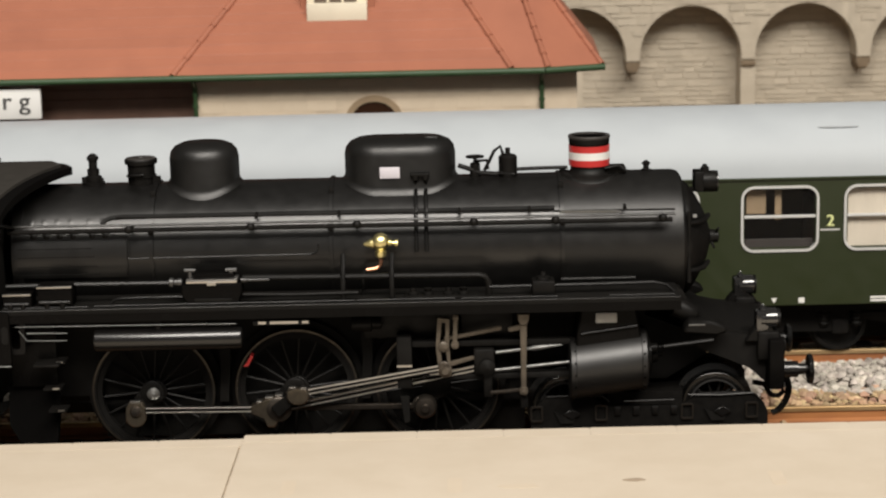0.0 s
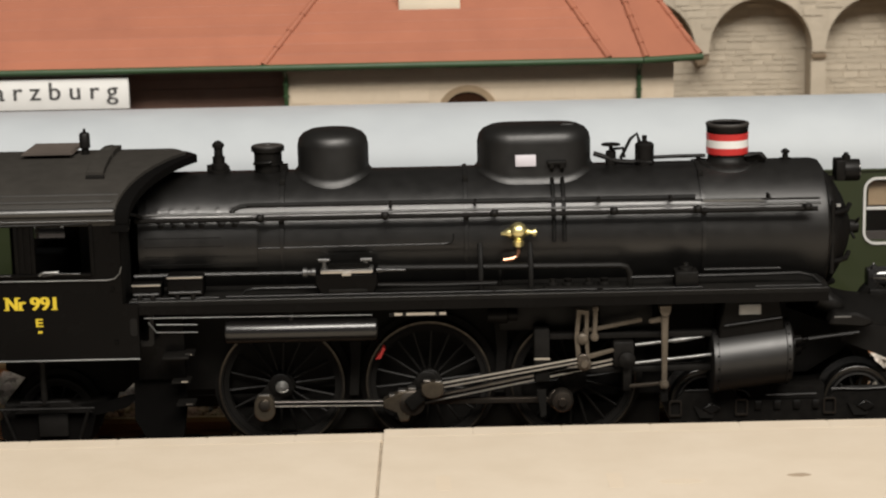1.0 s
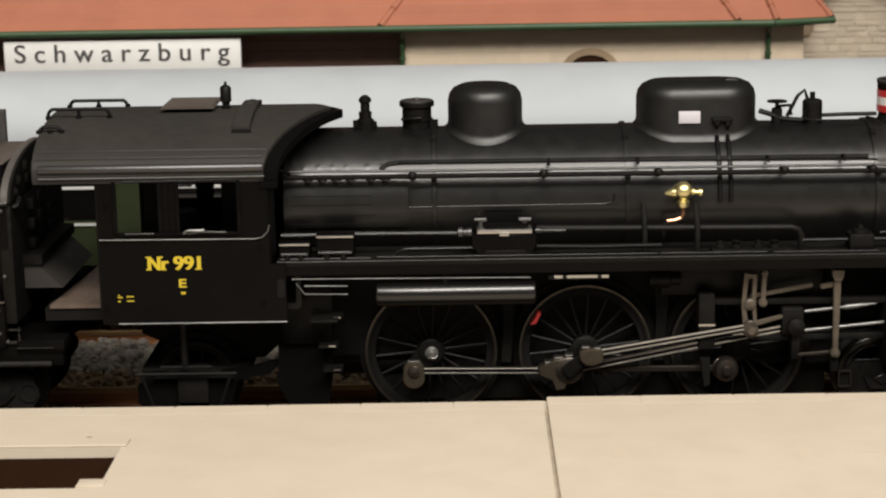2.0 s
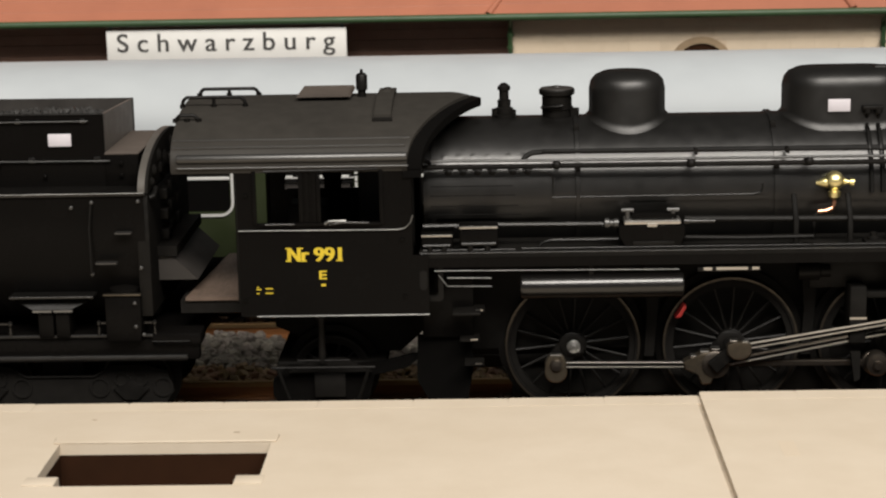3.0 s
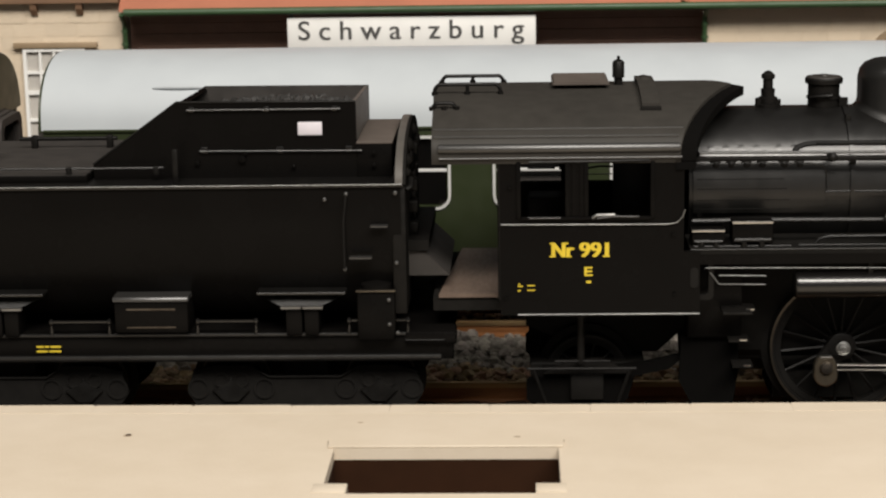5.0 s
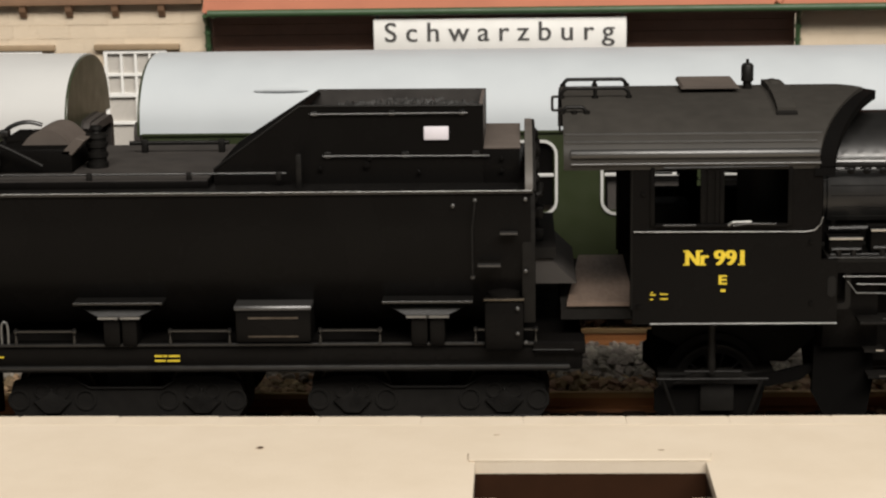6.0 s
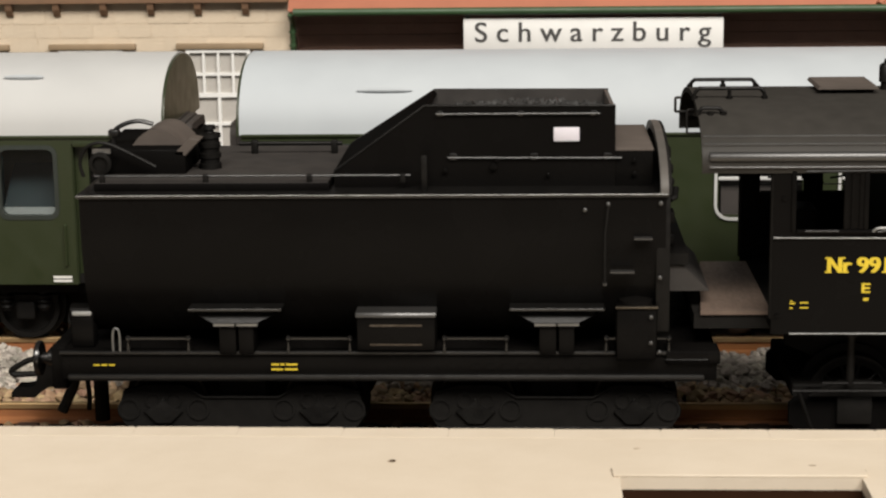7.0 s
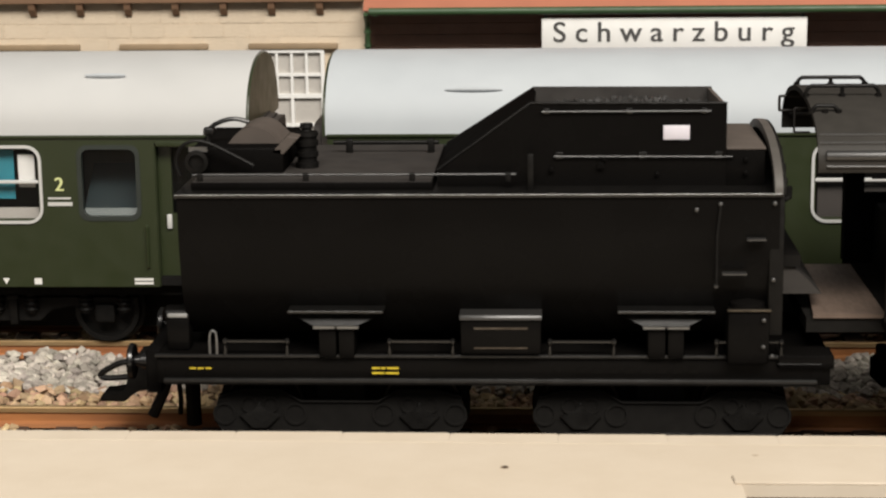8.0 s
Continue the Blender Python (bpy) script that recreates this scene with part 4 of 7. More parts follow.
def wheel(parent, x, z, r, side, spokes, hub=2.0, name="driving_wheel", rim=1.3, mat=None):
    """A spoked wheel on one side (-1 near, 1 far): tyre with flange, rim, spokes and hub."""
    y = side * 7.4
    bm = lathe(B(), (x, y, z), (0, side, 0), [(0, r - 0.9), (0, r + 0.95), (0.6, r + 0.95), (0.9, r), (2.9, r - 0.06), (3.0, r - 0.2), (3.0, r - 0.75), (2.6, r - 0.8), (2.6, r - 0.95)], 56, caps=False)
    w = part(name, bm, mat or FLATBLACK, parent, "black spoked wheel")
    # the trailing tyre is painted black for the shade below the cab
    part("tyre", ring_prism(B(), arc(x, z, r - 0.10, r - 0.10, 0, 360, 56)[:-1], arc(x, z, r - (0.4 if name == "driving_wheel" else 0.42), r - (0.4 if name == "driving_wheel" else 0.42), 0, 360, 56)[:-1], "y", y + side * 2.95, y + side * 3.04), DULL if name == "trailing_wheel" else TYRE, w, "worn steel tyre edge")
    bm = ring_prism(B(), arc(x, z, r - 0.85, r - 0.85, 0, 360, 48)[:-1], arc(x, z, r - 0.85 - rim * 0.6, r - 0.85 - rim * 0.6, 0, 360, 48)[:-1], "y", y + side * 1.2, y + side * 2.7)
    part("rim", bm, mat or FLATBLACK, w)
    bm = B()
    for i in range(spokes):
        a = math.tau * (i + 0.3) / spokes
        tube(bm, [(x + hub * 0.7 * math.cos(a), y + side * 2.1, z + hub * 0.7 * math.sin(a)), (x + (r - 1.2) * math.cos(a), y + side * 1.9, z + (r - 1.2) * math.sin(a))], 0.22, 6)
        if name == "driving_wheel":
            part("spoke", bm, DULL, w)
            bm = B()
    if name == "driving_wheel":
        bm.free()
    else:
        part("spokes", bm, DULL, w, "thin black spokes")
    bm = lathe(B(), (x, y, z), (0, side, 0), [(0.4, hub), (2.9, hub), (3.1, hub * 0.85), (3.1, hub * 0.4), (3.5, hub * 0.35), (3.5, 0.05)], 24)
    part("hub", bm, DULL, w)
    return w


def rod(name, a, b, y, h0, h1, t, mat, parent, label="", ends=(0, 0), fluted=False):
    """A flat rod from a to b (x, z) in the plane y."""
    a, b = Vector(a), Vector(b)
    way = (b - a).normalized()
    n = Vector((-way.y, way.x))
    bm = B()
    if fluted:
        for k0, k1 in ((0.5, 0.2), (-0.26, -0.5)):
            prism(bm, [tuple(p) for p in (a + n * h0 * k0, b + n * h1 * k0, b + n * h1 * k1, a + n * h0 * k1)], "y", y - t / 2, y + t / 2)
        web = prism(B(), [tuple(p) for p in (a + n * h0 * 0.3, b + n * h1 * 0.3, b - n * h1 * 0.3, a - n * h0 * 0.3)], "y", y - t * 0.1, y + t / 2)
    else:
        prism(bm, [tuple(p) for p in (a + n * h0 / 2, b + n * h1 / 2, b - n * h1 / 2, a - n * h0 / 2)], "y", y - t / 2, y + t / 2)
    bmesh.ops.bevel(bm, geom=[q for q in bm.edges if q.is_manifold], offset=0.14, segments=3, affect="EDGES")
    ob = part(name, bm, mat, parent, label)
    if fluted:
        # the shade between the bright flanges is put into the web's black
        part("web", web, DULL, ob, "rod web painted dark between the flanges", smooth=0)
    for p, r in ((a, ends[0]), (b, ends[1])):
        if r:
            bm = lathe(B(), (p.x, y + t * 0.6, p.y), (0, -1, 0), [(0, r), (t * 1.1, r), (t * 1.3, r * 0.85), (t * 1.3, r * 0.45), (t * 1.7, r * 0.42), (t * 1.75, 0.03)], 18)
            part("bearing", bm, BROWNSTEEL if mat == STEEL else mat, ob)
    return ob


def locomotive():
    e = thing("steam_locomotive", (0, 0, -0.4), "black model steam locomotive with yellow cab number and red-white-red chimney", "locomotive")

    # boiler, bands and smokebox
    prof = [(-44, R - 0.5), (-44, R), (6.0, R), (6.0, R + 0.06), (43.0, R + 0.06), (43.0, R - 0.5), (43.0, 0.1)]
    boiler = part("boiler", lathe(B(), (0, 0, ZC), (1, 0, 0), prof, 96), BOILER, e, "satin black riveted boiler", smooth=30)
    part("smokebox", lathe(B(), (0, 0, ZC), (1, 0, 0), [(43.01, 0.1), (43.01, R + 0.16), (61.4, R + 0.16), (62.4, R - 0.1), (62.9, R - 0.8), (62.9, 0.1)], 96), DOMEBLACK, boiler, "dull black smokebox", smooth=30)
    for x in (-42.6, -21.8, 6.6, 43.2):
        band = part("boiler_band", lathe(B(), (x - 0.35, 0, ZC), (1, 0, 0), [(0, R), (0.05, R + 0.32), (0.65, R + 0.32), (0.7, R)], 96, False), BOILER, boiler)
        for a in (24, 60) if x > -40 else ():
            y, z = -(R + 0.45) * math.cos(radians(a)), ZC + (R + 0.45) * math.sin(radians(a))
            part("band_bolt", box(B(), x - 0.4, x + 0.4, y - 0.3, y + 0.3, z - 0.55, z + 0.55, 0.1), MATTE, boiler)
    # firebox cladding: stays and panel
    for i in range(6):
        for a in (34.5, 22):
            x = -41.0 + 2.1 * i + (0.9 if i > 3 else 0) + (0.6 if a == 22 else 0)
            d = Vector((0, -math.cos(radians(a)), math.sin(radians(a))))
            k = 2.6 if a == 22 else 0.5
            bm = lathe(B(), Vector((x, 0, ZC)) + d * (R - 0.1), d, [(0, 0.84), (0.1 * k, 0.78), (0.2 * k, 0.5), (0.24 * k, 0.05)], 14)
            # lower row is duller black, painted for the shade under its bumps
            part("washout_plug", bm, DULL if a == 22 else BOILER, boiler)

    def panel(x0, x1, a0, a1, lift):
        rows = [[(x, -(R + lift) * math.cos(radians(a)), ZC + (R + lift) * math.sin(radians(a))) for a in [a0 + (a1 - a0) * i / 10 for i in range(11)]] for x in (x0, x1)]
        bm = B()
        low = [[(x, y * R / (R + lift), ZC + (z - ZC) * R / (R + lift)) for x, y, z in row] for row in rows]
        rings(bm, [low[0], rows[0], rows[1], low[1]], caps=False, closed=False)
        return bm

    part("cladding_panel", panel(-43.5, -25.6, -14, 22, 0.35), BOILER, boiler, "raised firebox panel", smooth=30)
    part("cladding_panel", panel(-25.5, 5.4, -2, 1.2, 0.18), BOILER, boiler, "boiler seam strip", smooth=30)
    part("cladding_panel", panel(-28.8, 42, 31, 36.5, 0.14), BOILER, boiler, "pipe cover along the boiler", smooth=30)
    d = [(x, -(R + 0.22) * math.cos(radians(a)), ZC + (R + 0.22) * math.sin(radians(a))) for x, a in ((-29.6, 31.5), (-29.2, 34.5), (-28.2, 36.8), (-26.5, 37.6), (-10, 37.5), (20, 37.3), (42, 37.1))]
    part("pipe_cover", tube(B(), d, 0.38, 8), BOILER, boiler, "dull pipe cover with a rounded start")
    for i, a in enumerate((-11, -4, 4, 11)):
        d = (-(R + 0.36) * math.cos(radians(a)), ZC + (R + 0.36) * math.sin(radians(a)))
        part("rib", tube(B(), [(-43, *d), (-30 - 0.4 * i, *d)], 0.055, 8), MATTE, boiler)
    d = [(x, -(R + 0.12) * math.cos(radians(a)), ZC + (R + 0.12) * math.sin(radians(a))) for x, a in ((-25.5, 1.5), (3.2, 2.0), (4.3, 3.2), (4.6, 6.0), (4.6, 10))]
    part("seam_bead", tube(B(), d, 0.13, 8), GLOSS, boiler, "thin bead along the boiler cladding")
    d = [(x, -(R + 0.3) * math.cos(radians(a)), ZC + (R + 0.3) * math.sin(radians(a))) for x, a in ((-43.4, 22), (-27.6, 22), (-26.0, 20.5), (-25.3, 16), (-25.3, 4))]
    part("seam_bead", tube(B(), d, 0.15, 8), BOILER, boiler)
    # smokebox front, door and lamp
    bm = lathe(B(), (62.9, 0, ZC - 0.4), (1, 0, 0), [(0, R - 1.4), (0.6, R - 1.4), (1.2, R - 1.9), (2.2, R - 3.3), (3.2, R - 5.0), (4.1, 3.6), (4.7, 1.6), (4.8, 1.2), (6.2, 1.0), (6.4, 0.3)], 48)
    door = part("smokebox_door", bm, DULL, boiler, "domed black smokebox door")
    bm = B()
    for z in (ZC + 3.5, ZC - 4.2):
        tube(bm, [(63.4, -8.6, z), (64.6, -8.0, z), (66.0, -6.2, z), (67.1, -2.9, z + 0.2)], 0.42)
    cyl(bm, (63.3, -8.8, ZC - 6), (63.3, -8.8, ZC + 5.4), 0.4, seg=10)
    tube(bm, [(67.6, 0, ZC - 0.4), (68.3, -1.6, ZC - 2.0)], 0.22)
    tube(bm, [(68.4, 0, ZC - 0.4), (69.0, -1.4, ZC + 1.2)], 0.22)
    for k in range(10):
        a = math.tau * k / 10
        p = Vector((63.5, 8.3 * math.cos(a), ZC - 0.4 + 8.3 * math.sin(a)))
        box(bm, p.x, p.x + 0.7, p.y - 0.4, p.y + 0.4, p.z - 0.4, p.z + 0.4, 0.1)
    part("door_hinge", bm, DULL, door, "hinge straps, handles and clamps")
    part("door_plate", box(B(), 64.0, 64.6, -8.4, -7.8, ZC + 4.4, ZC + 4.8), PLATE, door, "tiny pale plate")
    lamp = B()
    box(lamp, 64.9, 66.4, -3.2, 0.2, 39.3, 42.6, 0.2)
    lathe(lamp, (66.3, -1.6, 40.8), (1, 0, 0), [(0, 1.75), (2.0, 1.75), (2.3, 1.6), (2.3, 1.25), (1.9, 1.2), (1.85, 0.05)], 24)
    lathe(lamp, (66.7, -1.6, 42.4), (0, 0, 1), [(0, 0.7), (0.7, 0.7), (0.9, 0.4), (1.2, 0.35), (1.25, 0.05)], 14)
    box(lamp, 62.6, 65.0, -2.1, -1.1, 39.2, 39.9)
    lm = part("headlamp", lamp, DULL, e, "black upper headlamp")
    part("lamp_ring", ring_prism(B(), arc(-1.6, 40.8, 1.72, 1.72, 0, 360, 24)[:-1], arc(-1.6, 40.8, 1.3, 1.3, 0, 360, 24)[:-1], "x", 68.5, 68.75), GLOSS, lm)

    # domes, chimney and fittings on top
    def dome(name, x, r, top, stretch, label):
        prof = [(-6.0, r + 0.75), (-3.4, r + 0.45), (-2.4, r + 0.12), (-1.6, r), (top - 2.6, r), (top - 1.5, r - 0.25), (top - 0.7, r - 0.9), (top - 0.2, r - 2.0), (top - 0.02, r - 3.4), (top, 0.1)]
        base = 42.4
        bm = B()
        loops = []
        for d, q in prof:
            loop = []
            for k in range(48):
                a = math.tau * k / 48
                px, py = q * math.cos(a), q * math.sin(a)
                px += stretch if math.cos(a) > 0.001 else -stretch if math.cos(a) < -0.001 else 0
                z = base + d
                if d < -1:
                    f = {-6.0: 0.15, -3.4: 0.35, -2.4: 0.7, -1.6: 1.15}[d]
                    yy = min(abs(py), R - 0.2)
                    z = ZC + math.sqrt(R * R - yy * yy) + f - 0.2
                loop.append((x + px, py, z))
            loops.append(loop)
        rings(bm, loops)
        return part(name, bm, DOMEBLACK, e, label, smooth=50)

    dome("steam_dome", -14.1, 5.6, 6.6, 0.0, "rounded black steam dome")
    sand = dome("sand_dome", 17.6, 5.75, 6.7, 3.2, "long rounded black sand dome")
    part("cover", box(B(), 21.6, 23.8, -2.5, -0.3, 48.2, 49.28, 0.25), BOILER, sand)
    part("number_label", box(B(), 14.45, 17.65, -6.06, -5.7, 43.15, 44.95, 0.08), LABEL, sand, "small pale paper label")
    for x in (20.1, 21.7):
        pts = [(x, -5.9, 43.2)] + [(x, -(R + 0.4) * math.cos(radians(a)), ZC + (R + 0.4) * math.sin(radians(a))) for a in range(62, -3, -6)]
        pipe = part("sand_pipe", tube(B(), pts, 0.33), GLOSS, sand, "sand pipe down the boiler side")
        part("pipe_flange", lathe(B(), (x, -6.0, 42.9), (0, 0, 1), [(0, 0.6), (0.8, 0.6), (0.85, 0.3)], 12), DULL, pipe)
    part("pipe_bracket", box(B(), 19.3, 22.4, -6.6, -5.3, 43.4, 44.0, 0.2), DULL, sand)
    bm = lathe(B(), (48.2, 0, 0), (0, 0, 1), [(40.6, 5.1), (41.6, 4.8), (42.2, 3.9), (42.7, 3.15), (43.6, 3.0), (47.0, 3.12), (47.15, 3.25), (48.05, 3.32)], 40, caps=False)
    for v in bm.verts:
        if v.co.z < 42.0:
            v.co.z = ZC + math.sqrt(max(R * R - min(abs(v.co.y), 9) ** 2, 0)) + (0.1 if v.co.z < 41 else 0.55)
    ch = part("chimney", bm, DULL, e, "short black chimney with coloured bands", smooth=50)
    # the rim's light and the mouth's darkness are put into their colours
    part("rim", lathe(B(), (48.2, 0, 0), (0, 0, 1), [(48.0, 3.25), (48.15, 3.38), (48.4, 3.42), (48.58, 3.34), (48.58, 2.9), (48.3, 2.85)], 40, caps=False), DECK, ch, "raised chimney rim, greyed for its lit top", smooth=30)
    part("flue", lathe(B(), (48.2, 0, 0), (0, 0, 1), [(48.31, 2.86), (46.2, 2.8), (43.2, 2.4), (43.1, 0.1)], 40, caps=False), JET, ch, "open black chimney mouth", smooth=50)
    for z0, z1, m in ((43.74, 44.78, RED), (44.78, 45.98, WHITE), (45.98, 47.0, RED)):
        part("band", lathe(B(), (48.2, 0, 0), (0, 0, 1), [(z0, 3.0), (z0, 3.3), (z1, 3.34), (z1, 3.0)], 40, False), m, ch, "painted chimney band")
    bm = B()
    tube(bm, [(36.2, -1.2, 43.4), (40, -1.2, 43.5), (44.6, -1.0, 43.5)], 0.3)
    box(bm, 50.8, 54.0, -2.0, 1.2, 42.3, 43.6, 0.3)
    tube(bm, [(50.6, -2.2, 43.4), (52.8, -2.6, 43.9), (53.9, -2.6, 43.0)], 0.3)
    part("smokebox_fitting", bm, DULL, ch)
    bm = lathe(B(), (-24.4, 0, 41.2), (0, 0, 1), [(0, 2.55), (0.7, 2.45), (0.9, 2.2), (2.2, 2.2), (2.25, 2.4), (2.5, 2.4), (2.55, 2.2), (4.2, 2.2), (4.4, 2.6), (5.0, 2.65), (5.2, 2.5), (5.25, 0.6), (5.5, 0.4), (5.5, 0.05)], 32)
    box(bm, -22.4, -21.2, -1.4, -0.6, 41.6, 43.6)
    tube(bm, [(-26.4, -1.8, 43.8), (-25.4, -2.7, 44.0), (-23.6, -2.7, 44.1)], 0.22)
    fd = part("feed_dome", bm, DULL, e, "squat black cylindrical feed dome")
    part("cap", lathe(B(), (-24.4, 0, 46.38), (0, 0, 1), [(0, 2.45), (0.12, 2.4), (0.2, 0.7), (0.4, 0.6), (0.45, 0.05)], 28), DECK, fd, "dark grey dome cap")
    bm = lathe(B(), (-32.2, 0, 41.8), (0, 0, 1), [(0, 1.8), (0.9, 1.8), (1.0, 1.35), (1.8, 1.35), (2.0, 0.95), (3.0, 1.0), (3.1, 0.7), (4.4, 0.7), (4.5, 0.95), (5.0, 0.95), (5.5, 0.4), (5.6, 0.05)], 18)
    cyl(bm, (-33.6, -0.6, 41.9), (-33.6, -0.6, 43.6), 0.45, seg=8)
    cyl(bm, (-30.9, -0.6, 41.9), (-30.9, -0.6, 43.4), 0.45, seg=8)
    part("safety_valve", bm, DULL, e, "black safety valve")
    bm = lathe(B(), (57.4, 0, 42.2), (0, 0, 1), [(0, 0.95), (0.5, 0.95), (0.6, 0.5), (1.3, 0.45), (1.35, 0.7), (1.6, 0.7), (2.0, 0.2)], 12)
    part("smokebox_valve", bm, DULL, e)
    bm = B()
    lathe(bm, (29.7, -1, 42.1), (0, 0, 1), [(0, 0.9), (2.4, 0.8), (2.6, 0.3), (3.3, 0.3), (3.35, 1.5), (3.6, 1.5), (3.65, 0.1)], 14)
    lathe(bm, (35.0, -1, 41.9), (0, 0, 1), [(0, 1.5), (3.6, 1.5), (3.9, 1.2), (4.1, 0.4), (5.0, 0.4), (5.0, 0.05)], 16)
    tube(bm, [(27, -1, 44.2), (28.4, -1.4, 43.8), (30.5, -1.5, 43.0), (33.0, -1.8, 42.8), (34.2, -1.8, 43.0)], 0.4)
    tube(bm, [(31.2, -1, 43.3), (31.9, -1, 44.6), (32.8, -1, 46.4), (33.8, -1, 47.2), (34.2, -1, 46.0), (34.2, -1, 43.0)], 0.27)
    tube(bm, [(29.7, -1, 44.8), (31.6, -1.2, 45.0), (31.8, -1.2, 43.5)], 0.25)
    tube(bm, [(33.8, -2.3, 44.5), (33.6, -2.3, 43.0), (36.0, -2.3, 42.8)], 0.22)
    part("steam_valve_gear", bm, DULL, e, "small black pump, valves and bent pipes")

    # handrail with knobs, upper rod
    bm = tube(B(), [(-44, -12.1, 37.85), (-25, -12.1, 37.72), (60.8, -12.1, 37.6)], 0.22)
    hr = part("handrail", bm, BOILER, e, "long black boiler handrail")
    part("lower_rod", tube(B(), [(-44, -12.1, 36.95), (60.3, -12.1, 36.72)], 0.38), FLATBLACK, e, "long dull black rod below the handrail")
    one = lathe(B(), (0, -12.9, 37.05), (0, 1, 0), [(0, 0.1), (0.1, 0.4), (0.3, 0.6), (0.7, 0.68), (1.1, 0.6), (1.3, 0.35), (3.4, 0.35)], 16)
    first = part("handrail_knob", one, DULL, hr)
    for i, x in enumerate((-24.9, -5.8, 10.9, 29.2, 42.0, 58.8)):
        o = first if i == 0 else new("handrail_knob", first.data)
        o.parent, o.location.x = hr, x * MM
    bm = tube(B(), [(-27, -11.3, 38.75), (5, -11.35, 38.6), (42, -11.4, 38.3), (60.8, -11.4, 38.2)], 0.16)
    for x in (-5, 8, 27, 38, 53):
        box(bm, x - 0.2, x + 0.2, -11.55, -9.5, 38.1, 38.9, 0.05)
    part("control_rod", bm, FLATBLACK, e)
    # pale metal strip stands in for the reflection on the rod
    part("wear_strip", prism(B(), [(42.6, 37.95), (51.9, 37.75), (52.4, 38.0), (51.6, 38.25), (42.9, 38.42)], "y", -11.72, -11.3, 0.06), EDGEMETAL, e, "bright strip in place of a glint on the rod")

    # brass check valve with copper pipe
    bm = lathe(B(), (14.5, -12.3, 34.2), (0, 0, -1), [(-1.35, 0.05), (-1.3, 0.5), (-1.0, 0.95), (-0.5, 1.3), (0, 1.4), (0.5, 1.3), (0.95, 1.0), (1.2, 0.65), (1.45, 0.65), (1.55, 0.9), (2.3, 0.85), (2.4, 0.6), (2.7, 0.4)], 20)
    lathe(bm, (15.2, -12.3, 34.1), (1, 0, -0.1), [(0, 0.55), (0.9, 0.5), (1.0, 0.35), (1.5, 0.35), (1.55, 0.6), (2.0, 0.6), (2.1, 0.05)], 16)
    lathe(bm, (13.9, -12.3, 34.0), (-1, 0, -0.08), [(0, 0.85), (0.8, 0.75), (1.0, 0.7), (1.6, 0.4), (2.0, 0.25), (2.05, 0.05)], 14)
    lathe(bm, (14.5, -11.6, 34.2), (0, 1, 0), [(0, 0.9), (2.4, 0.8)], 14)
    br = part("check_valve", bm, BRASS, e, "polished brass check valve")
    part("copper_pipe", tube(B(), bend([(14.5, -12.2, 31.9), (14.5, -12.4, 31.0), (14.2, -12.5, 30.3), (13.4, -12.6, 29.95), (12.2, -12.6, 29.8)]), 0.3), COPPER, br, "bent copper pipe end")
    part("feed_pipe", tube(B(), bend([(12.2, -12.7, 29.8), (11.7, -12.8, 29.2), (11.6, -13.0, 28.0), (11.6, -13.2, 26.0)]), 0.26), DULL, br, "dull black feed pipe below the valve")

    # running boards with valance and rivets
    for s in (-1, 1):
        bm = box(B(), -44.5, 61.0, min(s * 9, s * 18.4), max(s * 9, s * 18.4), 25.0, 25.9, 0.12)
        rb = part("running_board", bm, MATTE, e, "black running board")
        part("valance", box(B(), -44.5, 61.0, s * 18.1 - 0.25, s * 18.1 + 0.25, 23.7, 25.0), BLACK, rb, smooth=0)
    for x0, x1, z in ((-44.0, -31.0, 26.0), (-30.0, 10.4, 26.1), (10.8, 26.0, 26.1), (27.0, 42.0, 26.05), (50.0, 60.0, 26.0)):
        part("edge_strip", tube(B(), [(x0, -17.5, z), (x1, -17.5, z)], 0.16, 8), GLOSS, e)
    part("edge_strip", tube(B(), [(-44.4, -18.4, 25.75), (60.9, -18.4, 25.75)], 0.13, 8), GLOSS, e)
    bm = B()
    # pipes along the running board
    for pts, r in (([(-44, -15.2, 29.0), (-33, -15.2, 29.1), (-17, -15.2, 29.0)], 0.4), ([(31.4, -15.4, 27.3), (52, -15.4, 27.4), (57.0, -15.4, 27.5), (59.0, -15.4, 27.0), (60.2, -15.4, 25.9)], 0.28),
                   ([(42.6, -15.0, 28.2), (54.2, -15.0, 28.2)], 0.22), ([(-27.9, -16.6, 25.8), (-27.0, -16.6, 26.8), (-25.8, -16.6, 27.1), (-15, -16.6, 27.1)], 0.22)):
        part("pipe", tube(B(), pts, r), GLOSS, e, "thin glossy pipe along the running board")
    tube(bm, [(-7, -15.2, 29.6), (0, -15.2, 29.5), (29.8, -15.2, 29.2), (30.8, -15.2, 28.9), (31.3, -15.2, 28.0), (31.3, -15.2, 25.5)], 0.5)
    tube(bm, [(-7.0, -16.4, 27.2), (1, -16.4, 27.0), (11, -16.4, 27.1)], 0.3)
    for x in (8.6, 16.2):
        tube(bm, [(x, -13.4, 32.5), (x, -16.0, 29.4), (x, -16.2, 25.8)], 0.4)
    for k, x in enumerate((19.5, 21.8, 25.0, 27.3)):
        lathe(bm, (x, -15.8, 25.9), (0, 0, 1), [(0, 0.9), (0.8, 0.8), (1.0, 0.5), (1.5, 0.5 + 0.2 * (k % 2)), (1.6, 0.05)], 10)
    box(bm, 18.2, 29.6, -17.4, -14.4, 25.9, 26.4, 0.1)
    part("pipework", bm, DULL, e, "black pipes and cocks along the running board")
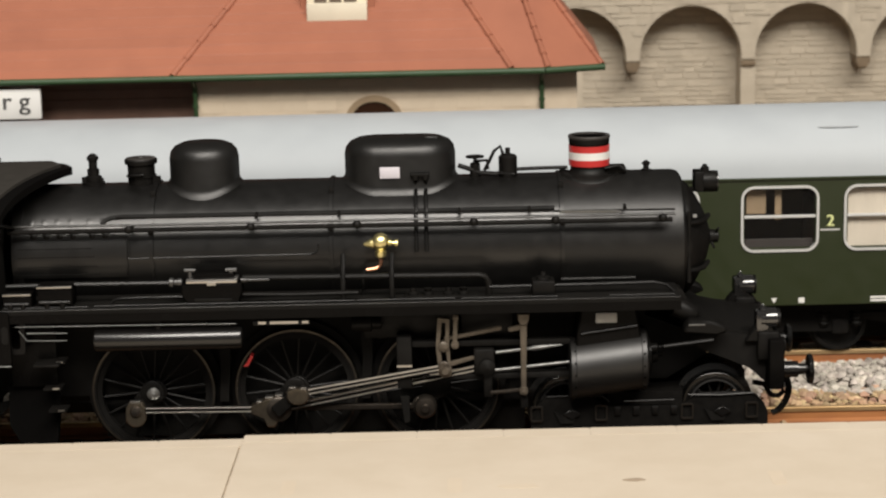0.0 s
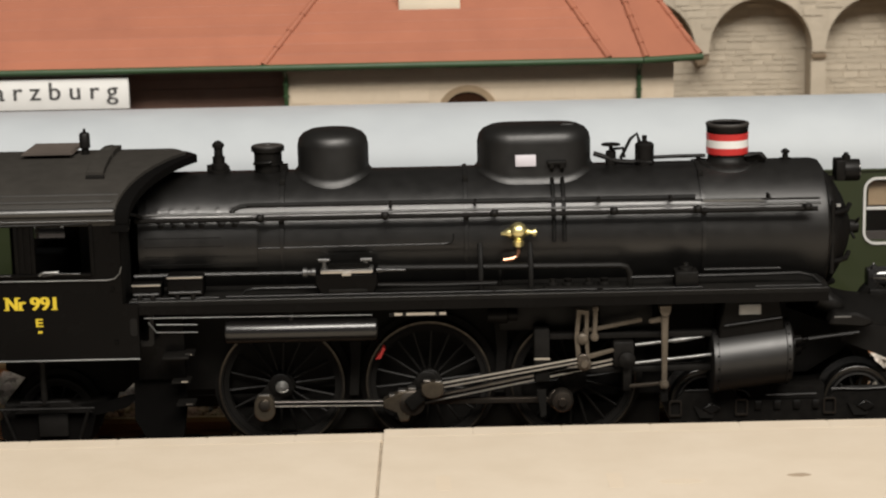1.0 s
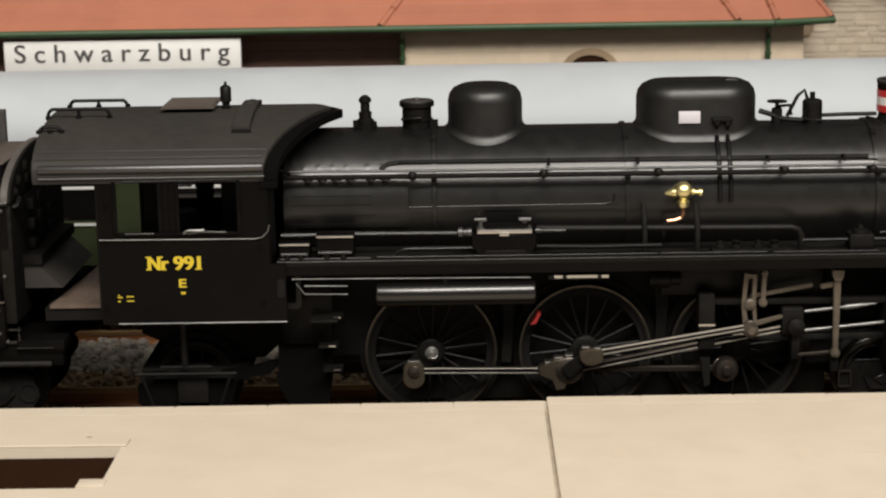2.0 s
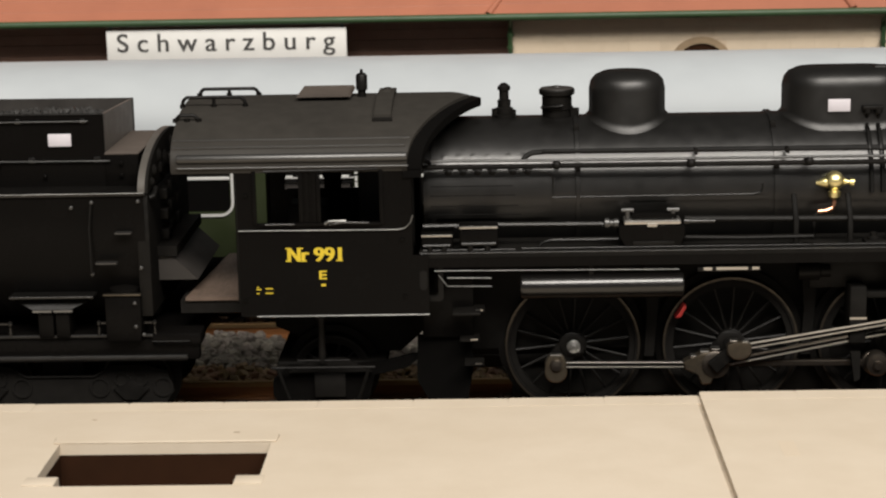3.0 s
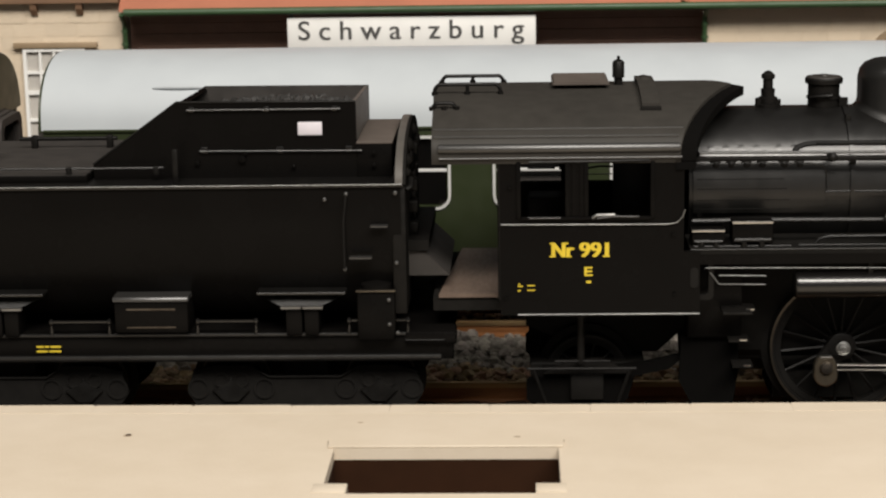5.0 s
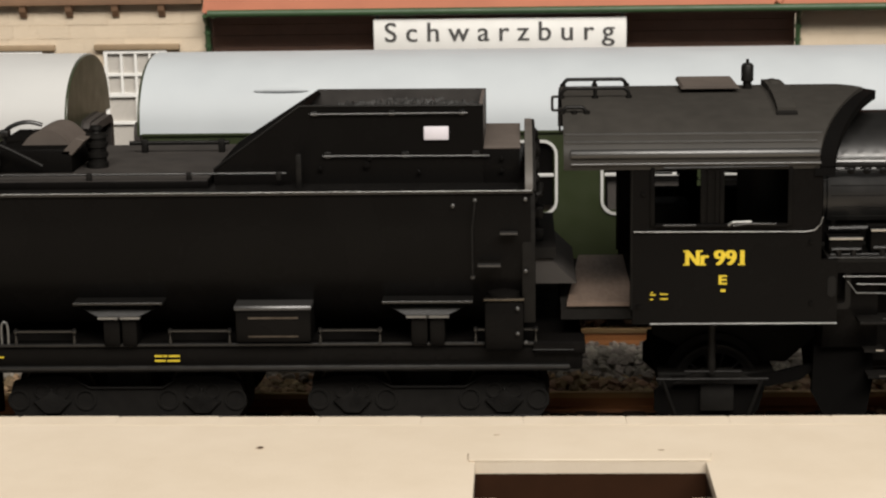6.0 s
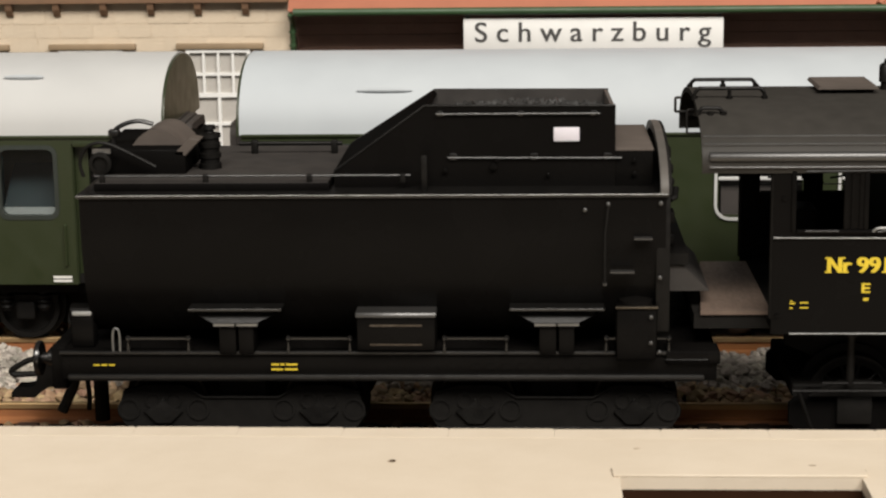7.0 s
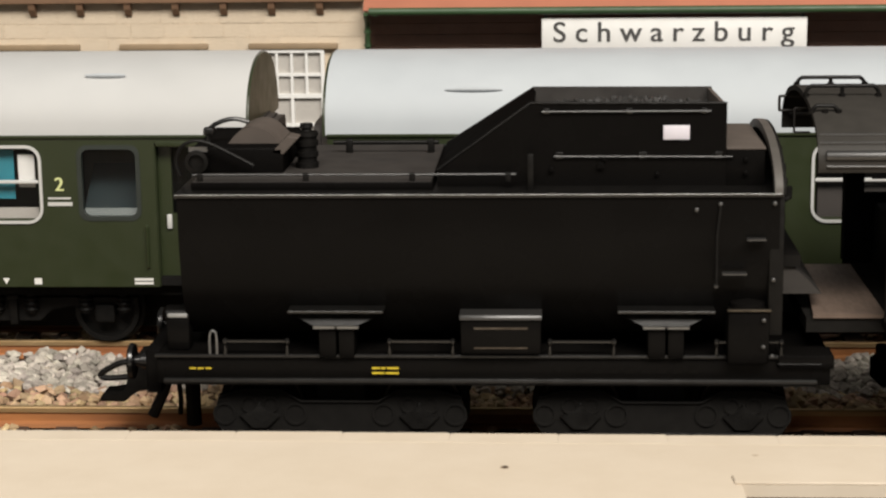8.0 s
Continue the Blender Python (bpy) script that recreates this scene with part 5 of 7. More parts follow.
    bm = prism(B(), [(-15.6, 26.0), (-7.6, 26.0), (-7.0, 27.6), (-7.1, 29.2), (-16.4, 29.2), (-16.5, 27.6)], "y", -17.3, -13.8, 0.2)
    lub = part("feed_pump", bm, BLACK, e, "black feed pump with a tapered body and bright lip")
    part("top_plate", box(B(), -14.6, -8.2, -16.6, -14.2, 29.9, 30.7, 0.2), BLACK, lub, "black top plate")
    # steel lip stands for the light caught by the pump's rounded edge
    bm = box(B(), -15.6, -7.7, -17.5, -14.0, 29.3, 29.86, 0.12)
    box(bm, -12.4, -11.0, -17.56, -17.3, 28.95, 29.5, 0.08)
    part("plate_edge", bm, STEEL, lub, "bright lip with a notch, painted for the lit edge")
    for x in (-15.1, -8.7):
        bm = cyl(B(), (x, -16.2, 29.8), (x, -16.2, 30.9), 0.34, seg=10)
        cyl(bm, (x - 0.85, -16.2, 31.15), (x + 0.85, -16.2, 31.15), 0.3, seg=10)
        part("pump_knob", bm, EAVE, lub, "T-shaped knob")
    bm = lathe(B(), (-18.4, -16.2, 29.3), (1, 0, 0), [(0, 0.3), (0.1, 0.75), (0.7, 0.75), (0.8, 0.5), (1.3, 0.5), (1.4, 0.65), (2.0, 0.65)], 14)
    part("pump_inlet", bm, EAVE, lub)
    bm = lathe(B(), (-7.2, -16.2, 29.4), (1, 0, 0), [(0, 0.5), (0.9, 0.45), (1.0, 0.3), (4.4, 0.28)], 12)
    part("pump_outlet", bm, GLOSS, lub)
    part("foot_plate", box(B(), -14.4, -8.6, -17.6, -17.3, 26.3, 26.9, 0.08), DULL, lub)
    for x0, x1, z0, z1 in ((-44.2, -39.8, 26.0, 28.3), (-38.8, -33.4, 26.2, 29.4)):
        inj = part("injector", box(B(), x0, x1, -17.4, -13.6, z0, z1 - 0.3, 0.25), BLACK, e, "black injector box beside the firebox")
        part("injector_top", box(B(), x0 - 0.1, x1 + 0.1, -17.5, -13.6, z1 - 0.34, z1, 0.16), BLACK, inj)
        # steel strip stands for the light along the box's front edge
        part("box_edge", box(B(), x0, x1, -17.64, -17.4, z1 - 0.34, z1 - 0.04, 0.06), STEEL, inj, "bright strip painted for the lit front edge")
        part("injector_pipe", tube(B(), [(x0 + 0.3, -17.6, z0 + 0.7), (x1 - 0.3, -17.6, z0 + 0.7)], 0.3), GLOSS, inj)
        for k in range(2):
            x = x0 + (x1 - x0) * (0.28 + 0.44 * k)
            part("nozzle", cyl(B(), (x, -17.7, 25.9), (x, -17.7, 26.7), 0.4, seg=10), DULL, inj)
    bm = box(B(), 38.0, 41.6, -16.8, -13.4, 25.9, 28.3, 0.3)
    lathe(bm, (39.8, -15.2, 28.2), (0, 0, 1), [(0, 1.2), (0.5, 1.1), (0.7, 0.5), (1.2, 0.4), (1.2, 0.05)], 12)
    part("lubricator", bm, DULL, e, "small black lubricator")
    # ladder bars below the board
    bm = B()
    tube(bm, [(-42.4, -18.3, 23.2), (-40, -18.3, 23.2), (-8, -18.3, 23.0)], 0.07)
    tube(bm, [(-41.8, -18.4, 22.6), (-40.6, -18.4, 21.0), (-34.4, -18.4, 20.9)], 0.08)
    tube(bm, [(-40.6, -18.4, 22.2), (-34.4, -18.4, 22.1)], 0.09)
    part("brake_pipe", bm, EDGEMETAL, e)
    bm = lathe(B(), (-30.5, -17.0, 20.5), (1, 0, 0), [(0, 0.1), (0.1, 1.5), (0.3, 1.75), (0.5, 1.8), (22.9, 1.8), (23.1, 1.75), (23.3, 1.5), (23.4, 0.1)], 28)
    tank = part("air_tank", bm, GLOSS, e, "long black air tank under the running board")
    part("tank_strap", box(B(), -20.6, -20.0, -17.6, -16.4, 22.2, 23.8), DULL, tank)
    bm = box(B(), -5.4, 3.4, -18.4, -17.4, 22.6, 23.2, 0.1)
    box(bm, -4.6, -3.6, -18.5, -18.3, 22.9, 23.3)
    sp = part("spring_hanger", bm, DULL, e)
    bm = B()
    for x0, x1 in ((-4.6, -3.4), (-2.8, 1.6), (2.2, 3.2)):
        box(bm, x0, x1, -18.55, -18.4, 22.85, 23.25)
    part("bright_strip", bm, STEEL, sp, smooth=0)
    # frames, firebox bottom and ash pan
    for s in (-1, 1):
        bm = prism(B(), [(-44, 12), (-40, 7.6), (-34, 7.6), (-31, 6.5), (38, 6.5), (42, 9.5), (60, 9.5), (66, 13.2), (68, 16), (62, 18), (44, 25), (-44, 25)], "y", s * 6.2 - 0.6, s * 6.2 + 0.6)
        part("main_frame", bm, FLATBLACK, e, "black plate frame", smooth=0)
        # plate added to hide the lit rail behind and keep the gap black
        bm = prism(B(), [(-44.1, 12), (-44.1, 18.5), (-66.5, 17.5), (-66.5, 12.5), (-62, 10.5), (-52, 8.5), (-48, 8.5)], "y", s * 6.2 - 0.6, s * 6.2 + 0.6)
        part("rear_frame", bm, FLATBLACK, e, "black plate added to close the dark gap below the cab", smooth=0)
    part("ash_pan", prism(B(), [(-9, 25), (9, 25), (8, 9), (4, 5), (-4, 5), (-8, 9)], "x", -44, -14), MATTE, e, smooth=0)
    part("boiler_saddle", prism(B(), [(-8.6, 24), (8.6, 24), (6, 10), (-6, 10)], "x", 43.6, 56.4), MATTE, e, smooth=0)
    part("stretcher", box(B(), -13, 43, -5.5, 5.5, 12, 22), MATTE, e, smooth=0)
    # block added so that no lit ballast shows between the wheels
    part("gearbox", box(B(), -31.5, 37, -5.4, 5.4, 1.2, 11.9), MATTE, e, "black block added to fill the dark space between the frames", smooth=0)

    # driving wheels, axles
    for x in (-22.7, 0.3, 22.9):
        for s in (-1, 1):
            wheel(e, x, 10.0, 9.95, s, 18, 2.1)
        part("axle", cyl(B(), (x, -7.6, 10.2), (x, 7.6, 10.2), 1.5, seg=14), DULL, e)
    # red tip on a wheel
    part("red_tip", prism(B(), [(-7.9, 14.4), (-7.1, 14.5), (-6.3, 16.0), (-6.7, 16.3), (-7.2, 15.3)], "y", -12.2, -10.4), RED, e, "small red paint mark on the wheel")
    for x in (-11.4, 11.4, 33):
        bm = B()
        prism(bm, [(x - 1.0, 23), (x + 1.4, 23), (x + 1.2, 15), (x + 0.6, 8), (x - 0.8, 8), (x - 0.4, 15)], "y", -9.6, -8.2)
        part("brake_hanger", bm, MATTE, e, smooth=0)

    # rods and valve gear, near side with the parts in view; the far side has its coupling rod
    y0 = -13.2
    pins = [(-25.2, 7.8), (-2.5, 7.7), (20.4, 7.6)]
    first = rod("coupling_rod", pins[0], (-6.6, 7.6), y0 + 0.3, 0.95, 0.95, 0.8, STEEL, e, "bright steel coupling rod", (0, 0), True)
    bm = prism(B(), arc(-25.25, 6.7, 1.6, 1.5, 180, 360, 10) + [(-23.7, 8.3), (-24.3, 9.3), (-26.2, 9.3), (-26.8, 8.3)], "y", y0 - 0.5, y0 + 1.0, 0.16)
    lathe(bm, (-25.0, y0 - 0.4, 7.7), (0, -1, 0), [(0, 0.85), (0.25, 0.8), (0.4, 0.5), (0.42, 0.05)], 16)
    part("rod_end", bm, BIGEND, first, "browned steel rod end block")
    part("oil_cup", box(B(), -26.1, -24.4, y0 - 0.55, y0 + 0.4, 9.2, 9.5, 0.1), STEEL, first)
    bm = prism(B(), [(-6.9, 8.3), (-6.2, 8.6), (-4.6, 9.4), (-2.9, 9.9), (-2.0, 9.2), (-2.4, 6.6), (-2.9, 5.0), (-4.3, 4.9), (-4.6, 6.6), (-6.7, 7.2)], "y", y0 - 1.2, y0 + 0.9, 0.18)
    part("big_end", bm, BIGEND, first, "browned steel big end")
    bm = box(B(), -5.9, -5.0, y0 - 1.0, y0 + 0.3, 8.8, 9.25, 0.12)
    box(bm, -4.5, -3.2, y0 - 1.1, y0 + 0.4, 9.5, 9.95, 0.15)
    box(bm, -2.9, -1.7, y0 - 1.25, y0 + 0.4, 9.95, 10.3, 0.1)
    part("oil_cup", bm, STEEL, first, "bright stepped oil cups")
    rod("coupling_rod", pins[1], pins[2], y0 + 0.3, 0.9, 0.9, 0.8, BROWNSTEEL, e, "oiled steel coupling rod", (0, 1.6))
    rod("coupling_rod", (-25.2, 7.8), (20.4, 7.6), 13.2, 1.2, 1.2, 0.8, BROWNSTEEL, e, "", (1.5, 1.5))
    for i, (x, z) in enumerate(pins):
        bm = lathe(B(), (x, -9.5, z), (0, -1, 0), [(0, 1.0), (4.2, 1.0), (4.6, 0.7), (4.7, 0.05)], 14)
        part("crank_pin", bm, BROWNSTEEL, e)
        ax = (-22.8, 0, 22.8)[i]
        rod("crank_web", (ax, 10.2), (x, z), -10.8, 3.6, 2.8, 0.7, DULL, e, "", (1.9, 0))
    bm = lathe(B(), (-22.6, -10.6, 10.05), (0, -1, 0), [(0, 1.0), (1.0, 1.0), (1.1, 0.75), (1.5, 0.7), (1.6, 0.4), (2.0, 0.35), (2.0, 0.05)], 16)
    part("axle_cap", bm, EDGEMETAL, e, "bright axle end cap")
    rod("connecting_rod", (-2.3, 7.9), (30.6, 14.2), y0 - 0.9, 1.1, 0.9, 0.8, STEEL, e, "oiled steel connecting rod", (2.0, 1.3), True)
    rod("eccentric_crank", (-2.9, 7.6), (0.6, 10.6), y0 - 1.9, 2.0, 1.8, 0.8, DULL, e, "dark oily eccentric crank", (0, 0))
    bm = prism(B(), arc(0.9, 10.3, 1.75, 1.3, 180, 360, 8) + [(2.65, 11.2), (1.9, 11.6), (0.2, 11.7), (-0.85, 11.3)], "y", y0 - 3.0, y0 - 1.6, 0.16)
    crank = part("crank_block", bm, BIGEND, e, "browned steel eccentric bearing block")
    bm = box(B(), -0.5, 0.6, y0 - 3.0, y0 - 1.9, 11.6, 12.0, 0.12)
    box(bm, 1.3, 2.3, y0 - 2.9, y0 - 1.9, 11.45, 11.8, 0.12)
    part("oil_cup", bm, STEEL, crank)
    rod("eccentric_rod", (2.4, 11.0), (24.0, 14.6), y0 - 2.4, 0.95, 0.8, 0.6, STEEL, e, "bright steel eccentric rod", (0, 0.9), True)
    bm = ring_prism(B(), [(23.2, 13.2), (25.2, 13.0), (24.9, 18.0), (25.0, 22.2), (23.2, 22.4), (22.8, 18)], [(23.8, 14.8), (24.6, 14.7), (24.3, 18), (24.4, 21.6), (23.8, 21.7), (23.4, 18)], "y", -15.4, -14.4)
    lathe(bm, (24.2, -14.2, 13.9), (0, -1, 0), [(0, 1.1), (1.5, 1.1), (1.7, 0.8), (2.1, 0.5), (2.1, 0.05)], 16)
    lathe(bm, (24.0, -14.2, 17.8), (0, -1, 0), [(0, 0.85), (1.5, 0.85), (1.7, 0.5), (1.7, 0.05)], 16)
    part("expansion_link", bm, TANSTEEL, e, "tan-brown expansion link")
    rod("lifting_arm", (26.0, 22.6), (25.8, 18.2), -15.9, 0.65, 0.7, 0.6, TANSTEEL, e, "", (0.5, 0.65))
    rod("radius_rod", (24.6, 18.9), (33.2, 20.5), -14.6, 0.6, 0.7, 0.7, TANSTEEL, e, "tan-brown radius rod", (0.5, 0))
    rod("lever_arm", (34.2, 20.3), (36.5, 20.7), -15.2, 0.7, 0.9, 0.6, TANSTEEL, e)
    rod("link_rod", (24.6, 14.9), (28.8, 16.0), -15.4, 0.8, 0.6, 0.6, TANSTEEL, e)
    rod("combination_lever", (36.6, 22.2), (36.5, 10.4), -15.6, 1.1, 0.75, 0.8, TANSTEEL, e, "upright tan-brown combination lever", (0, 0.7))
    part("lever_head", prism(B(), [(35.6, 23.0), (37.6, 23.0), (37.4, 22.0), (37.1, 21.2), (36.1, 21.2), (35.8, 22.0)], "y", -16.4, -14.9, 0.15), TANSTEEL, e)
    rod("lever_foot", (36.5, 10.4), (36.6, 7.4), -14.9, 1.2, 1.2, 0.8, DULL, e)
    rod("union_link", (31.2, 10.0), (36.3, 10.4), -14.9, 0.55, 0.55, 0.5, BROWNSTEEL, e)
    bm = box(B(), 28.7, 32.0, -15.2, -11.6, 13.0, 17.2, 0.4)
    lathe(bm, (30.8, -11.8, 14.4), (0, -1, 0), [(0, 1.3), (4.2, 1.3), (4.4, 0.7), (4.6, 0.05)], 14)
    box(bm, 30.2, 31.6, -15.0, -12.0, 9.2, 13.2, 0.3)
    part("crosshead", bm, DULL, e, "dark oiled crosshead")
    bm = B()
    for z in (17.5, 12.1):
        box(bm, 19, 44, -14.4, -12.4, z, z + 0.9, 0.15)
    box(bm, 16.6, 19.0, -15.2, -11.0, 11.0, 19.4, 0.3)
    prism(bm, [(17.0, 9.5), (18.4, 9.5), (18.4, 5.5), (17.6, 5.2)], "y", -14.6, -13.6)
    part("slide_bar", bm, MATTE, e, "black slide bars and bracket")
    part("bracket_strip", box(B(), 16.6, 19.0, -15.4, -15.2, 14.6, 14.9), STEEL, e, smooth=0)
    part("piston_rod", cyl(B(), (31.9, -14.4, 13.5), (44.0, -14.4, 14.65), 0.28, seg=12), EDGEMETAL, e, "bright piston rod")
    bm = lathe(B(), (32.2, -14.4, 16.4), (1, 0, 0.1), [(0, 0.28), (5.5, 0.28), (6.0, 0.42), (7.6, 0.38), (10.4, 0.1), (10.6, 0.02)], 14)
    part("valve_spindle", bm, EDGEMETAL, e, "bright tapered valve spindle")
    bm = lathe(B(), (20.9, -12.6, 7.6), (0, -1, 0), [(0, 1.8), (1.6, 1.8), (2.0, 1.5), (2.1, 0.7), (2.6, 0.6), (2.6, 0.05)], 18)
    part("crank_boss", bm, BROWNSTEEL, e)
    # bracket plates behind the gear
    bm = box(B(), 11.4, 26.6, -11.6, -10.8, 18.4, 23.6, 0.2)
    box(bm, 26.8, 35.0, -12.2, -11.2, 17.6, 23.8, 0.2)
    lathe(bm, (9.6, -12.0, 21.0), (1, 0, 0), [(0, 1.3), (3, 1.3), (3.2, 0.9), (4.6, 0.9), (4.6, 0.05)], 14)
    part("gear_bracket", bm, DULL, e)

    # cylinders, inclined upwards to the front
    def incline(bm):
        for v in bm.verts:
            v.co.z += (v.co.x - 50.0) * 0.125
        return bm

    for s in (-1, 1):
        yc = s * 13.0
        bm = lathe(B(), (43.8, yc, 13.95), (1, 0, 0), [(0, 0.5), (0, 4.7), (0.2, 5.0), (0.9, 5.05), (1.0, 4.88), (11.2, 4.88), (11.3, 5.05), (12.0, 5.0), (12.3, 4.6), (12.3, 0.5)], 48)
        c = part("cylinder", incline(bm), CLADDING, e, "black steam cylinder with rounded cladding")
        bm = prism(B(), [(44.6, 16.4), (55.2, 17.8), (54.2, 23.8), (45.6, 23.8)], "y", min(s * 8, s * 15.6), max(s * 8, s * 15.6), 0.3)
        part("steam_chest", bm, BLACK, c)
        bm = lathe(B(), (56.0, yc, 14.3), (1, 0, 0), [(0, 3.0), (0.6, 2.9), (1.0, 1.4), (1.8, 1.2), (1.9, 0.5), (2.6, 0.45), (2.6, 0.05)], 20)
        lathe(bm, (56.0, s * 14.4, 15.7), (1, 0, 0), [(0, 0.9), (1.6, 0.8), (1.8, 0.3), (10.6, 0.22), (10.6, 0.02)], 12)
        part("cylinder_cover", incline(bm), BLACK, c)
        for x in (44.6, 55.4):
            bm = B()
            for k in range(16):
                a = math.tau * k / 16
                lathe(bm, (x, yc + 5.0 * math.cos(a), 13.95 + 5.0 * math.sin(a)), (0, math.cos(a), math.sin(a)), [(0, 0.2), (0.12, 0.18), (0.18, 0.02)], 6)
            part("rivet", incline(bm), BLACK, c)
    c = [o for o in e.children if o.name.startswith("cylinder")][0]
    part("maker_plate", box(B(), 47.9, 51.2, -15.95, -15.5, 21.2, 22.8, 0.08), PLATE, c, "small pale grey plate")
    bm = B()
    tube(bm, [(45.6, -15.9, 19.5), (54.4, -15.9, 20.65)], 0.2)
    part("drain_rod", bm, GLOSS, c)

    # front end: sloped plate, beam, buffers, lamps, coupling
    bm = prism(B(), [(60.9, 25.7), (61.9, 25.2), (63.0, 23.2), (64.6, 21.0), (67.0, 19.3), (71.0, 18.2), (77.4, 17.6), (77.4, 16.9), (66, 18.2), (60.9, 24.6)], "y", -11.5, 9.5)
    apron = part("front_apron", bm, DULL, e, "concave sloping black front plate", smooth=40)
    for y in (-11.9, 11.9):
        bm = prism(B(), [(62.0, 21.0), (64.4, 15.8), (69.4, 13.8), (72.5, 12.4), (75.1, 10.0), (75.1, 17.4), (70.0, 18.0), (66.5, 18.8)], "y", y - 0.4, y + 0.4)
        part("side_plate", bm, FLATBLACK, apron, smooth=0)
    for s in (-1, 1):
        bm = B()
        lathe(bm, (60.6, s * 12.2, 22.8), (1, 0, -0.5), [(0, 1.5), (0.2, 1.6), (2.6, 1.5), (3.6, 1.2), (4.1, 0.7), (4.2, 0.1)], 24)
        part("steam_pipe_cover", bm, DULL, apron, "rounded steam pipe cover before the cylinder")
        bm = prism(B(), [(61.6, 19.2), (67.0, 18.7), (68.6, 19.3), (68.2, 20.1), (66.0, 21.0), (62.4, 21.2)], "y", min(s * 12.4, s * 15.8), max(s * 12.4, s * 15.8), 0.35)
        part("step_plate", bm, DULL, apron, "rounded step beside the cylinder")
        part("step_lip", box(B(), 62.4, 65.0, s * 15.85 - 0.1, s * 15.85 + 0.1, 20.4, 20.65, 0.06), EDGEMETAL, apron)
        bm = prism(B(), [(71.6, 16.9), (77.2, 16.9), (76.6, 18.0), (75.8, 19.2), (73.4, 19.2), (72.6, 18.2)], "y", s * 12.0 - 1.3, s * 12.0 + 1.3, 0.2)
        part("lamp_bracket", bm, DULL, apron, "tapered lamp bracket")
    bm = tube(B(), [(58.6, -15.2, 17.0), (66.4, -15.2, 17.9)], 0.35)
    part("front_rod", bm, GLOSS, e)
    beam = part("buffer_beam", box(B(), 75.2, 77.6, -15.5, 15.5, 9.6, 17.6, 0.3), BLACK, e, "black buffer beam")
    for s in (-1, 1):
        bm = lathe(B(), (77.4, s * 10.0, 11.4), (1, 0, 0), [(0, 1.9), (0.5, 1.9), (0.7, 1.35), (3.2, 1.3), (3.3, 0.9), (5.2, 0.85)], 20, False)
        lathe(bm, (82.1, s * 10.0, 11.4), (1, 0, 0), [(0, 0.6), (0.1, 2.3), (0.5, 2.5), (0.8, 2.3), (0.9, 0.1)], 28)
        part("buffer", bm, GLOSS, beam, "round black buffer")
        bm = box(B(), 73.4, 75.4, s * 12.0 - 1.4, s * 12.0 + 1.4, 18.4, 21.8, 0.3)
        lathe(bm, (74.2, s * 12.0, 20.4), (1, 0, 0), [(0, 1.55), (2.4, 1.6), (2.8, 1.45), (2.8, 1.1), (2.4, 0.05)], 20)
        lathe(bm, (74.6, s * 12.0, 21.6), (0, 0, 1), [(0, 0.8), (0.6, 0.6), (0.8, 0.25), (1.2, 0.05)], 12)
        lp = part("lower_lamp", bm, LAMPBLACK, beam, "small black lamp on the buffer beam")
        # ring added where the glossy lamp body shows its highlight
        part("lamp_band", lathe(B(), (74.9, s * 12.0, 20.4), (1, 0, 0), [(0, 1.6), (0.02, 1.66), (1.7, 1.68), (1.72, 1.6)], 24, False), LAMPBLACK, lp, "glossy ring added for the highlight round the lamp")
        part("lamp_ring", ring_prism(B(), arc(s * 12.0, 20.4, 1.62, 1.62, 0, 360, 20)[:-1], arc(s * 12.0, 20.4, 1.2, 1.2, 0, 360, 20)[:-1], "x", 76.9, 77.2), DULL, lp)
        bm = box(B(), 73.6, 77.0, s * 12.0 - 1.8, s * 12.0 + 1.8, 14.0, 18.6, 0.4)
        lathe(bm, (76.4, s * 12.0, 16.0), (1, 0, 0), [(0, 1.4), (1.6, 1.4), (1.8, 1.1), (1.8, 0.05)], 18)
        part("beam_fitting", bm, DULL, beam)
    bm = tube(B(), bend([(77.4, -6, 10.6), (79.2, -6, 9.6), (79.9, -6, 7.2), (79.5, -6, 5.2), (78.4, -6, 3.6), (77.2, -6, 3.0)]), 0.55)
    tube(bm, bend([(76.0, -6.2, 8.0), (76.9, -6.2, 6.3), (78.2, -6.2, 6.0), (79.2, -6.2, 6.8)]), 0.4)
    tube(bm, [(77.6, 4, 11), (79.4, 4, 9.2), (79.0, 4, 6.0), (77.2, 4, 4.8)], 0.5)
    tube(bm, [(77.6, -1, 11), (80.0, -1, 9.8), (79.6, -1, 8.2), (77.4, -1, 7.4)], 0.6)
    cyl(bm, (74, -6.4, 8.4), (79, -6.4, 7.4), 0.45, seg=8)
    part("brake_hose", bm, DULL, beam, "black brake hoses and coupling hook")
    box_bm = box(B(), 78.6, 79.2, -6.8, -5.6, 7.4, 8.2)
    part("tag", box_bm, SIGNWHITE, beam)

    # leading bogie
    bm = B()
    for s in (-1, 1):
        prism(bm, [(37.6, 5.4), (37.8, 2.6), (75.5, 2.4), (75.5, 5.2), (74.9, 6.6), (73.3, 8.2), (70, 8.5), (64.4, 8.4), (62.0, 6.6), (49.4, 6.6), (47.2, 8.4), (40, 8.3)], "y", s * 12.0 - 0.5, s * 12.0 + 0.5)
    box(bm, 39.5, 68.0, -5.5, 5.5, 1.4, 8.6)
    box(bm, 50, 62, -11.5, 11.5, 2.8, 8.6)
    bog = part("leading_bogie", bm, DULL, e, "black leading bogie frame", smooth=0)
    for x in (43.4, 67.4):
        for s in (-1, 1):
            wheel(bog, x, 5.9, 5.3, s, 11, 1.2, "bogie_wheel", 0.8, GLOSS)
